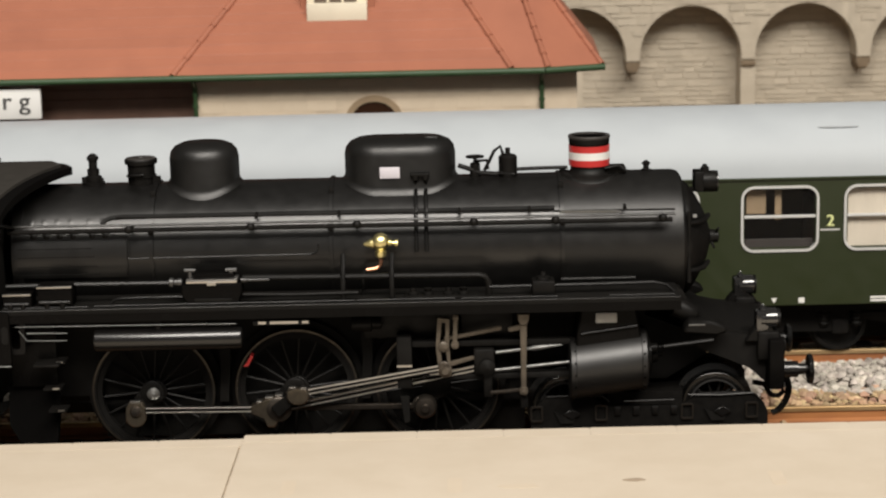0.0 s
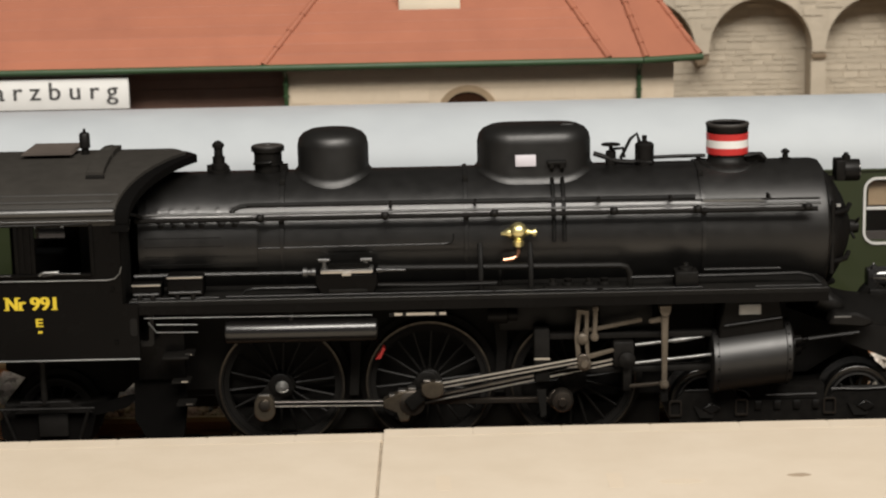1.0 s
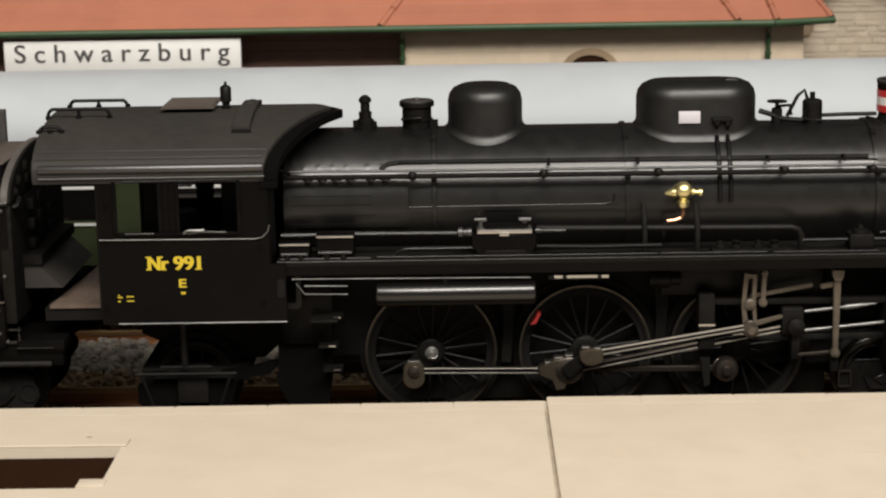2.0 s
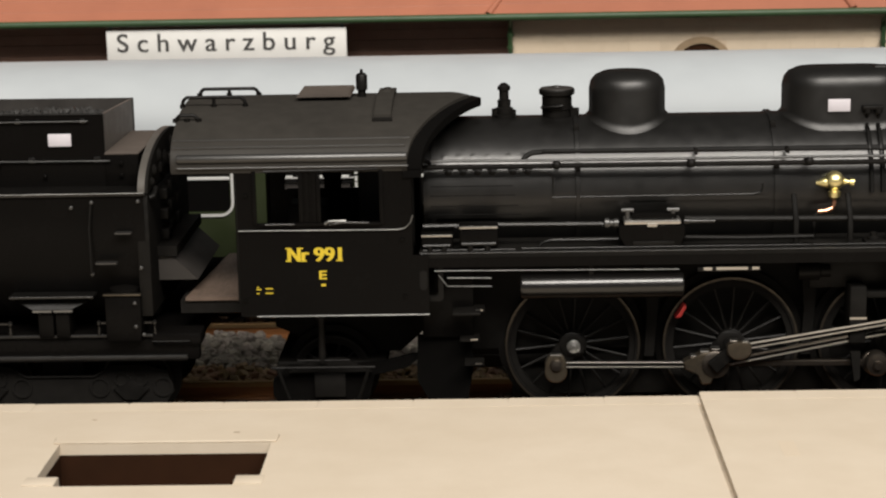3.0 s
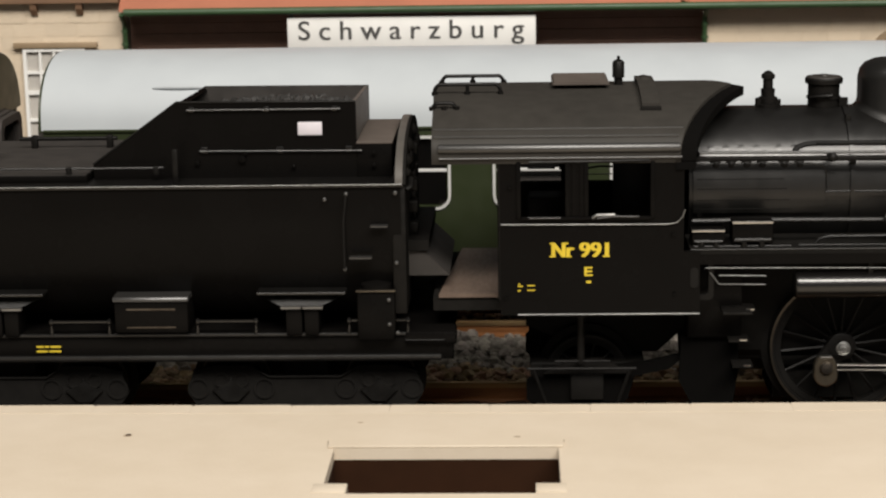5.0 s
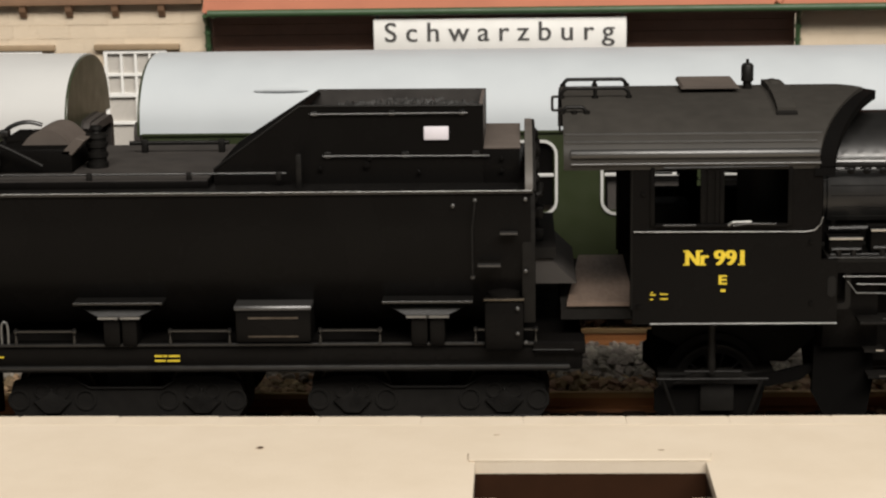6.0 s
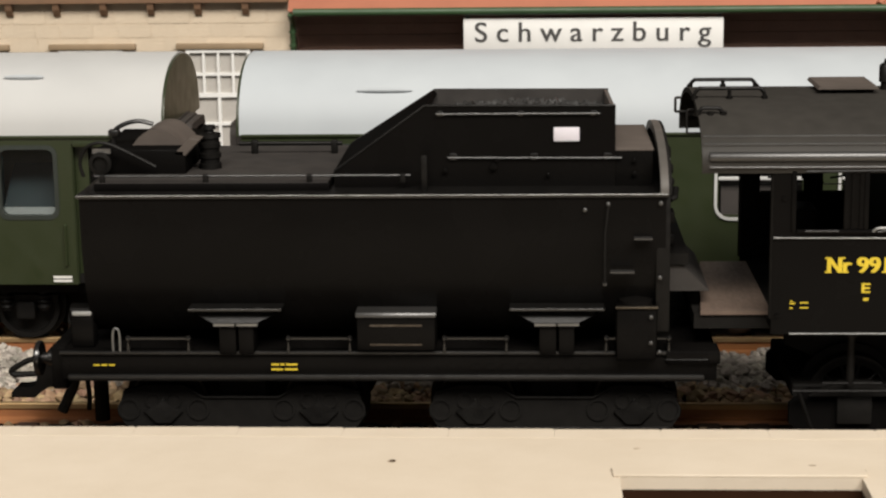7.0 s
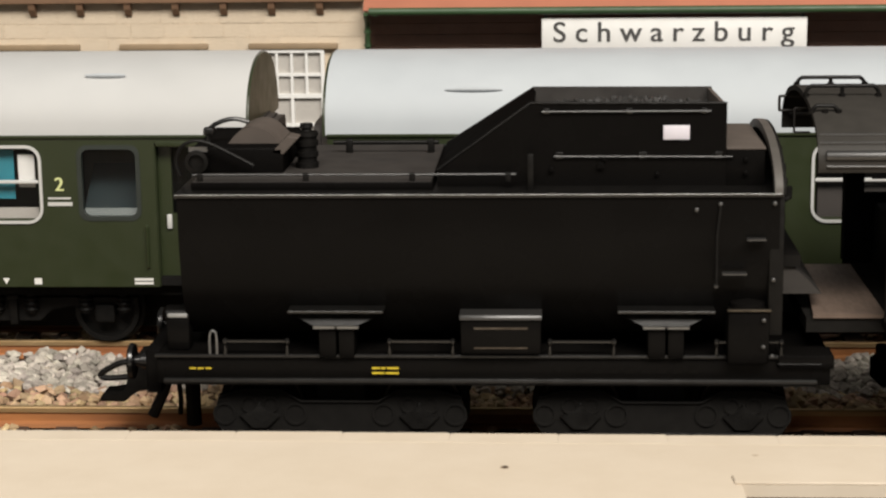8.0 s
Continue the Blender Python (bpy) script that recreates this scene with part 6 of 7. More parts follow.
        for s in (-1, 1):
            bm = prism(B(), [(x - 2.0, 6.0), (x - 1.0, 4.0), (x + 1.0, 4.0), (x + 2.0, 6.0), (x + 0.9, 5.4), (x - 0.9, 5.4)], "y", s * 12.6 - 0.3, s * 12.6 + 0.3)
            part("axle_box", bm, MATTE, bog, smooth=0)
            for dx in (-4.8, 5.5):
                bm = ring_prism(B(), rounded(x + dx - 1.0, x + dx + 1.0, 4.3, 6.9, 0.3, 2), rounded(x + dx - 0.75, x + dx + 0.75, 4.55, 6.65, 0.2, 2), "y", s * 12.7 - 0.2, s * 12.7 + 0.2)
                part("spring_loop", bm, BROWNSTEEL, bog)
    # glossy ring and line added where the bogie shows bright glints
    for x in (43.4, 67.4):
        part("tyre_lip", ring_prism(B(), arc(x, 5.9, 4.2, 4.2, 0, 360, 40)[:-1], arc(x, 5.9, 3.95, 3.95, 0, 360, 40)[:-1], "y", -10.42, -10.2), EAVE, bog, "glossy ring added for the glint inside the tyre")
    part("frame_line", tube(B(), [(62.8, -12.75, 8.35), (68.0, -12.75, 8.2), (73.2, -12.75, 8.45)], 0.13, 8), EAVE, bog, "thin glossy line added for the glint along the bogie frame")
    bm = tube(B(), [(52.6, -12.8, 7.5), (60.5, -12.8, 7.6)], 0.18)
    for x in (51.5, 54.5, 57.5, 60.5):
        box(bm, x - 0.5, x + 0.5, -12.9, -12.3, 5.2, 6.6, 0.1)
    part("guard_rail", bm, BOILER, bog)
    for x in (43.4, 67.4):
        part("frame_edge", tube(B(), bend([(x - 3.2, -12.6, 8.4), (x, -12.6, 8.5), (x + 2.8, -12.6, 8.5), (x + 5.6, -12.6, 8.3), (x + 6.8, -12.6, 7.4)]), 0.14, 8), GLOSS, bog, "thin bright upper edge of the bogie frame")
        part("spring_block", prism(B(), [(x - 0.6, 5.6), (x + 0.8, 4.7), (x + 2.2, 5.6), (x + 0.8, 6.5)], "y", -13.2, -12.6, 0.1), BOILER, bog)

    # trailing truck below the cab
    tr = part("trailing_truck", box(B(), -66, -50, -11.8, 11.8, 6.4, 8.4, 0.3), MATTE, e, "black trailing truck", smooth=0)
    for s in (-1, 1):
        bm = prism(B(), [(-66.5, 3.4), (-65, 2.0), (-54, 2.0), (-52.4, 3.4), (-51.6, 6.6), (-46.8, 7.6), (-44.4, 9.6), (-46, 9.6), (-50, 8.6), (-54, 8.2), (-64, 8.0), (-66.5, 6.0)], "y", s * 12.4 - 0.5, s * 12.4 + 0.5)
        part("truck_frame", bm, JET, tr, smooth=0)
        part("axle_box", box(B(), -60.4, -55.8, s * 13.2 - 0.5, s * 13.2 + 0.5, 3.4, 7.2, 0.3), MATTE, tr)
        for i in range(4):
            bm = prism(B(), [(-64 + i, 7.2 + 0.5 * i), (-52 - i, 7.2 + 0.5 * i), (-53 - i, 7.7 + 0.5 * i), (-63 + i, 7.7 + 0.5 * i)], "y", s * 13.0 - 0.6, s * 13.0 + 0.6)
            part("spring_leaf", bm, MATTE, tr, smooth=0)
    for s in (-1, 1):
        wheel(tr, -58.0, 6.1, 5.9, s, 11, 1.4, "trailing_wheel", 0.8)
    bm = B()
    cyl(bm, (-59.0, -14.6, 9.0), (-59.0, -14.6, 16.6), 0.55, seg=12)
    lathe(bm, (-59.0, -14.6, 15.6), (0, 0, 1), [(0, 0.9), (0.9, 0.9)], 12)
    part("step_post", bm, DULL, e)
    bm = tube(B(), [(-66.4, -14.8, 8.3), (-51.4, -14.8, 8.3)], 0.24, 8)
    tube(bm, [(-62.6, -14.9, 9.4), (-55.0, -14.9, 9.4)], 0.18, 8)
    for x in (-65.6, -52.2):
        tube(bm, bend([(x, -14.8, 8.3), (x + (0.8 if x < -60 else -0.8), -14.8, 6.0), (x + (1.8 if x < -60 else -1.8), -14.8, 3.2)]), 0.26, 8)
    part("truck_guard", bm, DULL, e, "black guard bars beside the trailing wheel")
    # raised dark patch painted for the shade inside a slot
    part("injector_slot", prism(B(), rounded(-44.5, -43.4, 20.6, 23.4, 0.5, 4), "y", -18.92, -18.75), FLATBLACK, e, "thin dark patch in place of a slot in the cab front plate")
    bm = box(B(), -44.4, -37.0, -14.5, -13.6, 12.5, 24.6, 0.2)
    fb = part("firebox_plate", bm, BLACK, e, "black plate under the firebox")
    part("frame_end", prism(B(), [(-45.2, 12.5), (-37.4, 12.5), (-37.2, 8), (-38.0, 2.6), (-43.5, 2.4), (-45.4, 6)], "y", -13.6, -12.4), JET, fb, smooth=0)
    part("pipe_loop", ring_prism(B(), rounded(-44.2, -41.2, 18.6, 24.4, 0.6, 3), rounded(-43.5, -41.9, 19.3, 23.7, 0.6, 3), "y", -17.4, -16.6), DULL, fb)
    part("step", box(B(), -40.0, -36.0, -18.2, -14.4, 16.6, 17.0, 0.1), DULL, fb)
    for x, z in ((-37.6, 12.4), (-37.0, 8.8), (-36.8, 16.7)):
        st = part("step", box(B(), x - 1.4, x + 1.4, -16.6, -13.4, z, z + 0.35), DULL, fb, smooth=0)
        part("step_edge", box(B(), x + 0.1, x + 1.1, -16.7, -16.5, z + 0.2, z + 0.4), STEEL, st, smooth=0)

    # cab: sides with two windows, front, floor, roof with fittings
    for s in (-1, 1):
        y = s * CAB_Y
        ya, yb = (y, y + 0.7) if s < 0 else (y - 0.7, y)
        side = part("cab_side", plate_with_holes(B(), -69.9, -45.4, 17.0, 39.0, [(-67.2, -60.9, 30.4 if s < 0 else 28.4, 38.2), (-58.2, -49.6, 30.4 if s < 0 else 28.4, 38.2)], ya, yb), BLACK, e, "black cab side with two windows", smooth=0)
        yo = y + s * 0.25
        bm = tube(B(), [(-69.8, yo, 29.5), (-47.6, yo, 29.4), (-46.4, yo, 29.6), (-45.6, yo, 30.4), (-45.3, yo, 31.4)], 0.09, 8)
        tube(bm, [(-67.6, yo, 17.1), (-43.2, yo, 17.1)], 0.14, 8)
        part("beading", bm, EDGEMETAL, side, "raised edge beading")
        for x in (-67.4, -60.9, -58.4, -49.6):
            part("window_bead", box(B(), x - 0.3, x + 0.3, min(yo, y), max(yo, y), 30.2, 38.4, 0.08), BLACK, side)
        part("cab_side_front", box(B(), -45.4, -43.2, ya, yb, 17.0, 25.6), BLACK, side, smooth=0)
        zs = 30.3 if s < 0 else 28.3
        part("sill", box(B(), -67.0, -49.8, y - 0.5 if s < 0 else y - 0.2, y + 0.2 if s < 0 else y + 0.5, zs - 0.2, zs + 0.2, 0.08), BLACK, side)
        bm = B()
        for x in (-60.0, -59.0):
            box(bm, x - 0.25, x + 0.25, min(y + s * 0.2, y - s * 0.3), max(y + s * 0.2, y - s * 0.3), 30.6, 38.0)
        part("window_post", bm, BLACK, side)
        part("arm_rest", tube(B(), [(-66.0, y + s * 0.5, 30.4), (-61.8, y + s * 0.5, 30.4)], 0.14, 8), GLOSS, side, "thin glossy arm rest")
        part("arm_rest", tube(B(), [(-57.0, y + s * 0.5, 30.3), (-55.0, y + s * 0.6, 30.6), (-51.4, y + s * 0.5, 30.5)], 0.17, 8), GLOSS, side, "thin glossy arm rest")
        if s < 0:
            part("elbow_pad", tube(B(), bend([(-57.6, -19.3, 30.35), (-57.0, -19.35, 30.75), (-56.0, -19.35, 30.8), (-54.6, -19.3, 30.8)]), 0.2, 8), EDGEMETAL, side, "bright grey elbow pad")
            bold_text("number_lettering", "Nr", (-63.05, y - 0.03, 24.95), 2.0, YELLOW, side, 0.05, 3.1, 0.14)
            bold_text("number_lettering", "991", (-59.35, y - 0.03, 24.95), 2.0, YELLOW, side, 0.05, 4.0, 0.14)
            bm = B()
            for x, z, n in ((-63.3, 26.75, 0.8), (-63.3, 24.95, 0.8), (-61.6, 26.75, 0.8), (-61.1, 24.95, 0.75), (-56.2, 24.95, 0.95)):
                box(bm, x, x + n, y - 0.06, y + 0.02, z, z + 0.2)
            part("serif", bm, YELLOW, side, smooth=0)
            text_mesh("class_letter", "E", (-58.65, y - 0.03, 22.35), 1.25, YELLOW, side, 0.05, 1.1, 0.02)
            bm = box(B(), -58.4, -57.75, y - 0.05, y + 0.02, 21.35, 21.7)
            for x, z, n in ((-67.6, 20.9, 0.9), (-67.6, 20.3, 0.5), (-66.3, 21.0, 1.3), (-66.3, 20.35, 1.3), (-67.5, 21.2, 0.3)):
                box(bm, x, x + n * 0.8, y - 0.05, y + 0.02, z, z + 0.17)
            part("small_lettering", bm, YELLOW, side, "tiny yellow lettering bars", smooth=0)
        bm = B()
        for x, z in ((-68.8, 29.4), (-58.3, 29.7), (-69.2, 19.4), (-46.8, 28.0), (-46.6, 19.8), (-68.6, 34.5)):
            lathe(bm, (x, y + s * 0.02, z), (0, s, 0), [(0, 0.32), (0.25, 0.28), (0.3, 0.05)], 8)
        part("rivet", bm, BLACK, side)
    bm = B()
    prism(bm, [(-18.1, 25.5), (-9.8, 25.5), (-9.8, 34), (-7.5, 38.5), (0, 42.0), (7.5, 38.5), (9.8, 34), (9.8, 25.5), (18.1, 25.5), (18.1, 38.8), (10, 43.4), (0, 45), (-10, 43.4), (-18.1, 38.8)], "x", -46.2, -45.4)
    part("cab_front", bm, FLATBLACK, e, "black cab front", smooth=0)
    part("cab_floor", box(B(), -69.9, -45.4, -18.1, 18.1, 17.6, 18.4), DULL, e, smooth=0)
    part("backhead", box(B(), -53.6, -46.2, -8, 8, 18.4, 39.5, 1.2), DULL, e, "black boiler backhead inside the cab")
    for y in (-13.5, 13.5):
        part("cab_seat", box(B(), -66, -60, y - 3, y + 3, 18.4, 27.5, 0.5), DULL, e)

    def roof_at(a, lift=0.0):
        # cross-section of the cab roof: angle from the near eave over the crown to the far eave
        y, z = -19.2 * math.cos(radians(a)), 38.4 + 7.25 * math.sin(radians(a)) ** 0.85
        return y * (1 + lift * 0.02), z + lift

    n = 36
    loops = []
    for lift in (0.0, -0.7):
        row = []
        for i in range(n + 1):
            a = 180 * i / n
            y, z = roof_at(a, lift)
            t = 1 - abs(y) / 19.2
            row.append(((-78.9, y, z), (-46.0 + 8.6 * t, y, z)))
        loops.append(row)
    bm = B()
    up, dn = [[[bm.verts.new(p) for p in pair] for pair in row] for row in loops]
    for i in range(n):
        bm.faces.new((up[i][0], up[i][1], up[i + 1][1], up[i + 1][0]))
        bm.faces.new((dn[i][0], dn[i + 1][0], dn[i + 1][1], dn[i][1]))
        for k in (0, 1):
            bm.faces.new((up[i][k], up[i + 1][k], dn[i + 1][k], dn[i][k]))
    for i in (0, n):
        bm.faces.new((up[i][0], up[i][1], dn[i][1], dn[i][0]))
    roof = part("cab_roof", bm, ROOFBLACK, e, "arched satin black cab roof", smooth=35)
    # black band painted for the shade before the roof's front edge
    bm = B()
    lows = [[], [], [], []]
    for i in range(n + 1):
        y, z = roof_at(180 * i / n, -0.35)
        t = 1 - abs(y) / 19.2
        for k, (dx, dz) in enumerate(((-0.6, -0.1), (2.0, -0.1), (2.0, -1.3), (-0.6, -1.3))):
            lows[k].append((-46.0 + 8.4 * t + dx, y, z + dz))
    rings(bm, [lows[0], lows[1], lows[2], lows[3], lows[0]], caps=False, closed=False)
    part("roof_rim", bm, JET, roof, "matt black band in place of the shade at the roof front", smooth=35)
    for s in (-1, 1):
        bm = lathe(B(), (-78.0, s * 18.92, 39.75), (1, 0, 0), [(0, 0.1), (0, 0.55), (0.15, 0.66), (31.9, 0.66), (32.1, 0.5), (32.1, 0.1)], 24)
        cyl(bm, (-77.9, s * 19.25, 38.5), (-45.8, s * 19.25, 38.5), 0.16, seg=10)
        part("eave_bead", bm, EAVE, roof, "smooth glossy eave moulding", smooth=50)
    for a in (19, 26.5):
        y, z = roof_at(a, 0.1)
        part("seam", box(B(), -78.7, -45.5 + (a - 26) * 0.1, y - 0.16, y + 0.14, z - 0.25, z + 0.06, 0.05), EAVE, roof)
    bm = tube(B(), [(-66.0, -19.0, 37.9), (-56.0, -19.0, 38.0), (-50, -19.0, 38.1)], 0.22, 6)
    part("rain_strip", bm, DULL, roof)
    bm = prism(B(), [(-62.6, 46.15), (-54.6, 46.15), (-54.9, 46.55), (-62.3, 46.55)], "y", -3.8, 6.5)
    hatch = part("roof_hatch", bm, HATCHWOOD, roof, "brown-grey roof ventilator hatch", smooth=0)
    part("hatch_curb", box(B(), -61.6, -55.6, -2.0, 5.5, 44.4, 46.15, 0.2), MATTE, hatch)
    bm = lathe(B(), (-53.2, 0, 45.2), (0, 0, 1), [(0, 0.9), (0.4, 0.9), (0.5, 0.6), (1.4, 0.6), (1.5, 0.85), (3.6, 0.85), (3.9, 0.6), (4.0, 0.25), (4.5, 0.2), (4.5, 0.05)], 16)
    part("whistle", bm, DULL, roof, "black whistle")
    bm = B()
    for i in range(20):
        box(bm, -50.7, -48.3, -12.9 + 0.9 * i, -12.0 + 0.9 * i, 0, 1.0)
    bmesh.ops.remove_doubles(bm, verts=bm.verts[:], dist=0.001)
    for v in bm.verts:
        d = abs(v.co.y) / 19.2
        v.co.z += 38.4 + 7.25 * math.sin(math.acos(min(d, 1))) ** 0.85 - 0.2
    cover = part("roof_cover", bm, ROOFBLACK, roof)
    # dark block stands for the slot's shade below the cover
    part("cover_slot", box(B(), -50.9, -48.1, -13.4, -12.9, 43.75, 44.4, 0.1), FLATBLACK, cover)
    part("cover_cap", prism(B(), [(-50.5, 45.4), (-48.5, 45.4), (-48.7, 46.4), (-49.1, 46.65), (-49.9, 46.65), (-50.3, 46.4)], "y", -1.5, 3.0, 0.2), ROOFBLACK, cover)
    for yy, zz, x0, x1 in ((7.4, 46.1, -78.4, -69.4), (-6.0, 46.65, -78.9, -69.8), (-12.3, 44.95, -79.0, -75.7)):
        zr = 38.4 + 7.25 * math.sin(math.acos(abs(yy / 19.2))) ** 0.85
        bm = tube(B(), bend([(x0, yy, zr - 0.2), (x0 + 0.05, yy, zz - 0.6), (x0 + 0.6, yy, zz), (x0 + 1.4, yy, zz + 0.05), (x1 - 1.4, yy, zz + 0.05), (x1 - 0.6, yy, zz), (x1 - 0.05, yy, zz - 0.6), (x1, yy, zr - 0.2)], 4), 0.26, 8)
        if x1 - x0 > 6:
            cyl(bm, ((x0 + x1) / 2, yy, zr - 0.2), ((x0 + x1) / 2, yy, zz), 0.26, seg=8)
        for x in (x0, (x0 + x1) / 2, x1):
            cyl(bm, (x, yy, zr - 0.2), (x, yy, zr + 0.35), 0.42, seg=10)
        part("roof_rail", bm, DULL, roof, "black roof hand rail")
    for yy, xr, z0, z1, r in ((14.5, -79.8, 40.75, 42.75, 0.2), (5.0, -78.9, 39.1, 42.35, 0.16)):
        bm = tube(B(), bend([(-76.8, yy, z1), (xr + 0.5, yy, z1), (xr + 0.06, yy, z1 - 0.06), (xr, yy, z1 - 0.5), (xr, yy, z0 + 0.5), (xr + 0.06, yy, z0 + 0.06), (xr + 0.5, yy, z0), (-76.8, yy, z0)], 4), r, 8)
        part("rear_grab_rail", bm, DECK, roof, "dark grey grab rail behind the roof")
    bm = B()
    tube(bm, [(-45.0, -16.0, 38.8), (-43.6, -14.6, 38.4), (-43.0, -12.1, 37.6)], 0.3)
    for y, z in ((-15.6, 37.7), (-14.6, 38.6), (-16.6, 37.0)):
        lathe(bm, (-45.0, y, z), (1, 0, 0), [(0, 0.55), (0.8, 0.5), (0.9, 0.1)], 10)
    part("front_rail", bm, GLOSS, e)
    # footplate between cab and tender
    part("fall_plate", prism(B(), [(-78.4, -14.8), (-69.4, -14.8), (-69.4, 14.7), (-76.0, 14.7)], "z", 18.5, 19.0), WOODFLOOR, e, "brown cab floor plate between engine and tender", smooth=0)
    part("floor_beam", box(B(), -79.2, -69.4, -14.4, 14.4, 16.6, 18.49), MATTE, e, smooth=0)
    for s in (-1, 1):
        part("cab_handrail", cyl(B(), (-69.9, s * 18.3, 19), (-69.9, s * 18.3, 38), 0.35, seg=10), DULL, e)
    return e


locomotive()


# ---- tender ----
def tender():
    t = thing("tender", (-120, 0, -0.4), "black model tender with curved tank, coal bunker and two bogies", "tender")
    # tank: upright upper side, curved under
    half = [(-18.0, 34.9), (-18.0, 31.5)] + [(-18.0 + 8.0 * (1 - math.cos(radians(a))), 31.5 - 16.0 * math.sin(radians(a))) for a in range(4, 91, 5)]
    outline = half + [(-y, z) for y, z in reversed(half)]
    tank = part("tank", prism(B(), outline, "x", -157.8, -83.2), BLACK, t, "black curved-sided water tank", smooth=30)
    part("top_flange", box(B(), -158.2, -82.8, -18.4, 18.4, 34.6, 35.05, 0.16), GLOSS, tank)
    # grey bead puts the highlight of the tank edge into colour
    part("edge_bead", tube(B(), [(-158.0, -18.42, 35.0), (-83.0, -18.42, 35.0)], 0.045, 6), PLATE, tank, "thin pale bead painted for the tank edge highlight")
    bm = box(B(), -156.5, -126.0, -15.2, 15.2, 35.05, 36.0, 0.15)
    part("tank_deck", bm, BLACK, tank, "dark tank top plate")
    part("deck_plate", box(B(), -156.3, -126.2, -15.0, 15.0, 36.004, 36.1), DECK, tank, "dusty grey deck plate, lightened for its lit top", smooth=0)
    # bunker with sloping rear and coal
    out = [(-125.6, 35.05), (-125.6, 37.0), (-113.7, 45.5), (-89.4, 45.4), (-89.4, 35.05)]
    for s in (-1, 1):
        y = -12.6 if s < 0 else 11.6
        line = [(x, z - (0.9 if s > 0 and z > 40 else 0)) for x, z in out]
        # the far side is given lighter grey for the reflection on its inside
        side = part("bunker_side", prism(B(), line, "y", min(y, y - s * 0.7), max(y, y - s * 0.7)), BLACK if s < 0 else DECK, t, "black bunker side with sloped rear", smooth=0)
        if s > 0:
            continue
        yo = y + s * 0.35
        bm = tube(B(), [(-112.4, yo, 44.5), (-91.4, yo, 44.5)], 0.12, 8)
        part("bunker_rail", bm, BOILER, side, "thin black bunker rail")
        part("top_bead", tube(B(), [(-125.6, y, 37.1), (-113.8, y, 45.55), (-89.4, y, 45.45)], 0.16, 8), DULL, side, "rounded bunker top edge")
        bm = tube(B(), [(-110.9, yo, 38.85), (-88.6, yo, 38.75)], 0.13, 8)
        part("bunker_rail", bm, BOILER, side, "thin black bunker rail")
        for x in (-111.8, -101.5, -92.2):
            part("rail_clip", box(B(), x - 0.4, x + 0.4, min(yo, y), max(yo, y), 44.2, 44.9, 0.1), GLOSS, side)
        for x in (-110.2, -99.8, -90.4):
            part("rail_clip", box(B(), x - 0.5, x + 0.5, min(yo, y), max(yo, y), 38.5, 39.4, 0.1), GLOSS, side)
        bm = B()
        for x, z, r in ((-105.0, 37.7, 0.5), (-104.6, 38.5, 0.3), (-87.0, 36.7, 0.3), (-87.0, 38.4, 0.3), (-111.2, 37.2, 0.35), (-98, 36.6, 0.25)):
            lathe(bm, (x, y, z), (0, s, 0), [(0, r), (0.5, r), (0.6, 0.05)], 10)
        part("bolt", bm, BLACK, side)
        if s < 0:
            part("label_plate", box(B(), -97.3, -94.0, -12.95, -12.6, 40.9, 42.7, 0.08), LABEL, side, "small pale paper label")
    bm = prism(B(), [(-11.88, 35.05), (10.88, 35.05), (10.88, 44.4), (-11.88, 45.3)], "x", -90.0, -89.5)
    part("bunker_front", bm, BOARDGREY, t, "bunker end board, greyed for the light on it", smooth=0)
    bm = prism(B(), [(-125.6, 37.0), (-113.7, 45.4), (-113.3, 44.9), (-125.2, 36.4)], "y", -11.9, 10.88)
    for v in bm.verts:
        if v.co.y > 0 and v.co.z > 40:
            v.co.z -= 0.9
    part("bunker_rear", bm, BLACK, t, smooth=0)
    bm = box(B(), -89.4, -84.6, -12.6, 8.4, 35.06, 39.6, 0.1)
    part("front_locker", bm, BLACK, t, "dark front locker")
    part("locker_lid", box(B(), -89.38, -84.5, -12.7, 8.4, 39.604, 39.85, 0.05), HATCHWOOD, t.children[-1], "brown-grey locker lid")
    part("bunker_floor", box(B(), -113.6, -90.1, -11.88, 10.88, 35.05, 41.8), COAL, t, smooth=0)
    rnd = random.Random(12)
    bm = B()
    for _ in range(620):
        x, y = rnd.uniform(-110.5, -90.6), rnd.uniform(-11.4, 10.3)
        r = rnd.uniform(0.35, 0.85)
        z = 42.0 + 1.5 * math.exp(-((x + 100) / 8) ** 2 - (y / 9) ** 2) + rnd.uniform(-0.2, 0.5)
        k = bmesh.ops.create_icosphere(bm, subdivisions=1, radius=r, matrix=Matrix.Translation((x, y, z)) @ Euler((rnd.uniform(0, 6), rnd.uniform(0, 6), 0)).to_matrix().to_4x4() @ Matrix.Diagonal((1.2, 0.8, 0.8, 1)))
        for v in k["verts"]:
            v.co += Vector((rnd.uniform(-1, 1), rnd.uniform(-1, 1), rnd.uniform(-1, 1))) * r * 0.2
    part("coal", bm, COAL, None, "heap of black coal in the bunker", smooth=0, kind="stuff", category="coal")
    # ladder arch at the front of the tender
    prof, inner = arc(0, 34.9, 18.2, 6.3, 180, 0, 32), arc(0, 34.9, 16.4, 5.2, 180, 0, 32)
    wing = part("wing_plate", rings(B(), [[(x, y, z) for y, z in prof + inner[::-1]] for x in (-83.9, -82.9)]), BOARDGREY, t, "arched front wing plate of the tender, greyed for the light on it", smooth=35)
    bm = prism(B(), arc(0, 34.9, 18.1, 6.2, 180, 0, 32), "x", -82.88, -82.5)
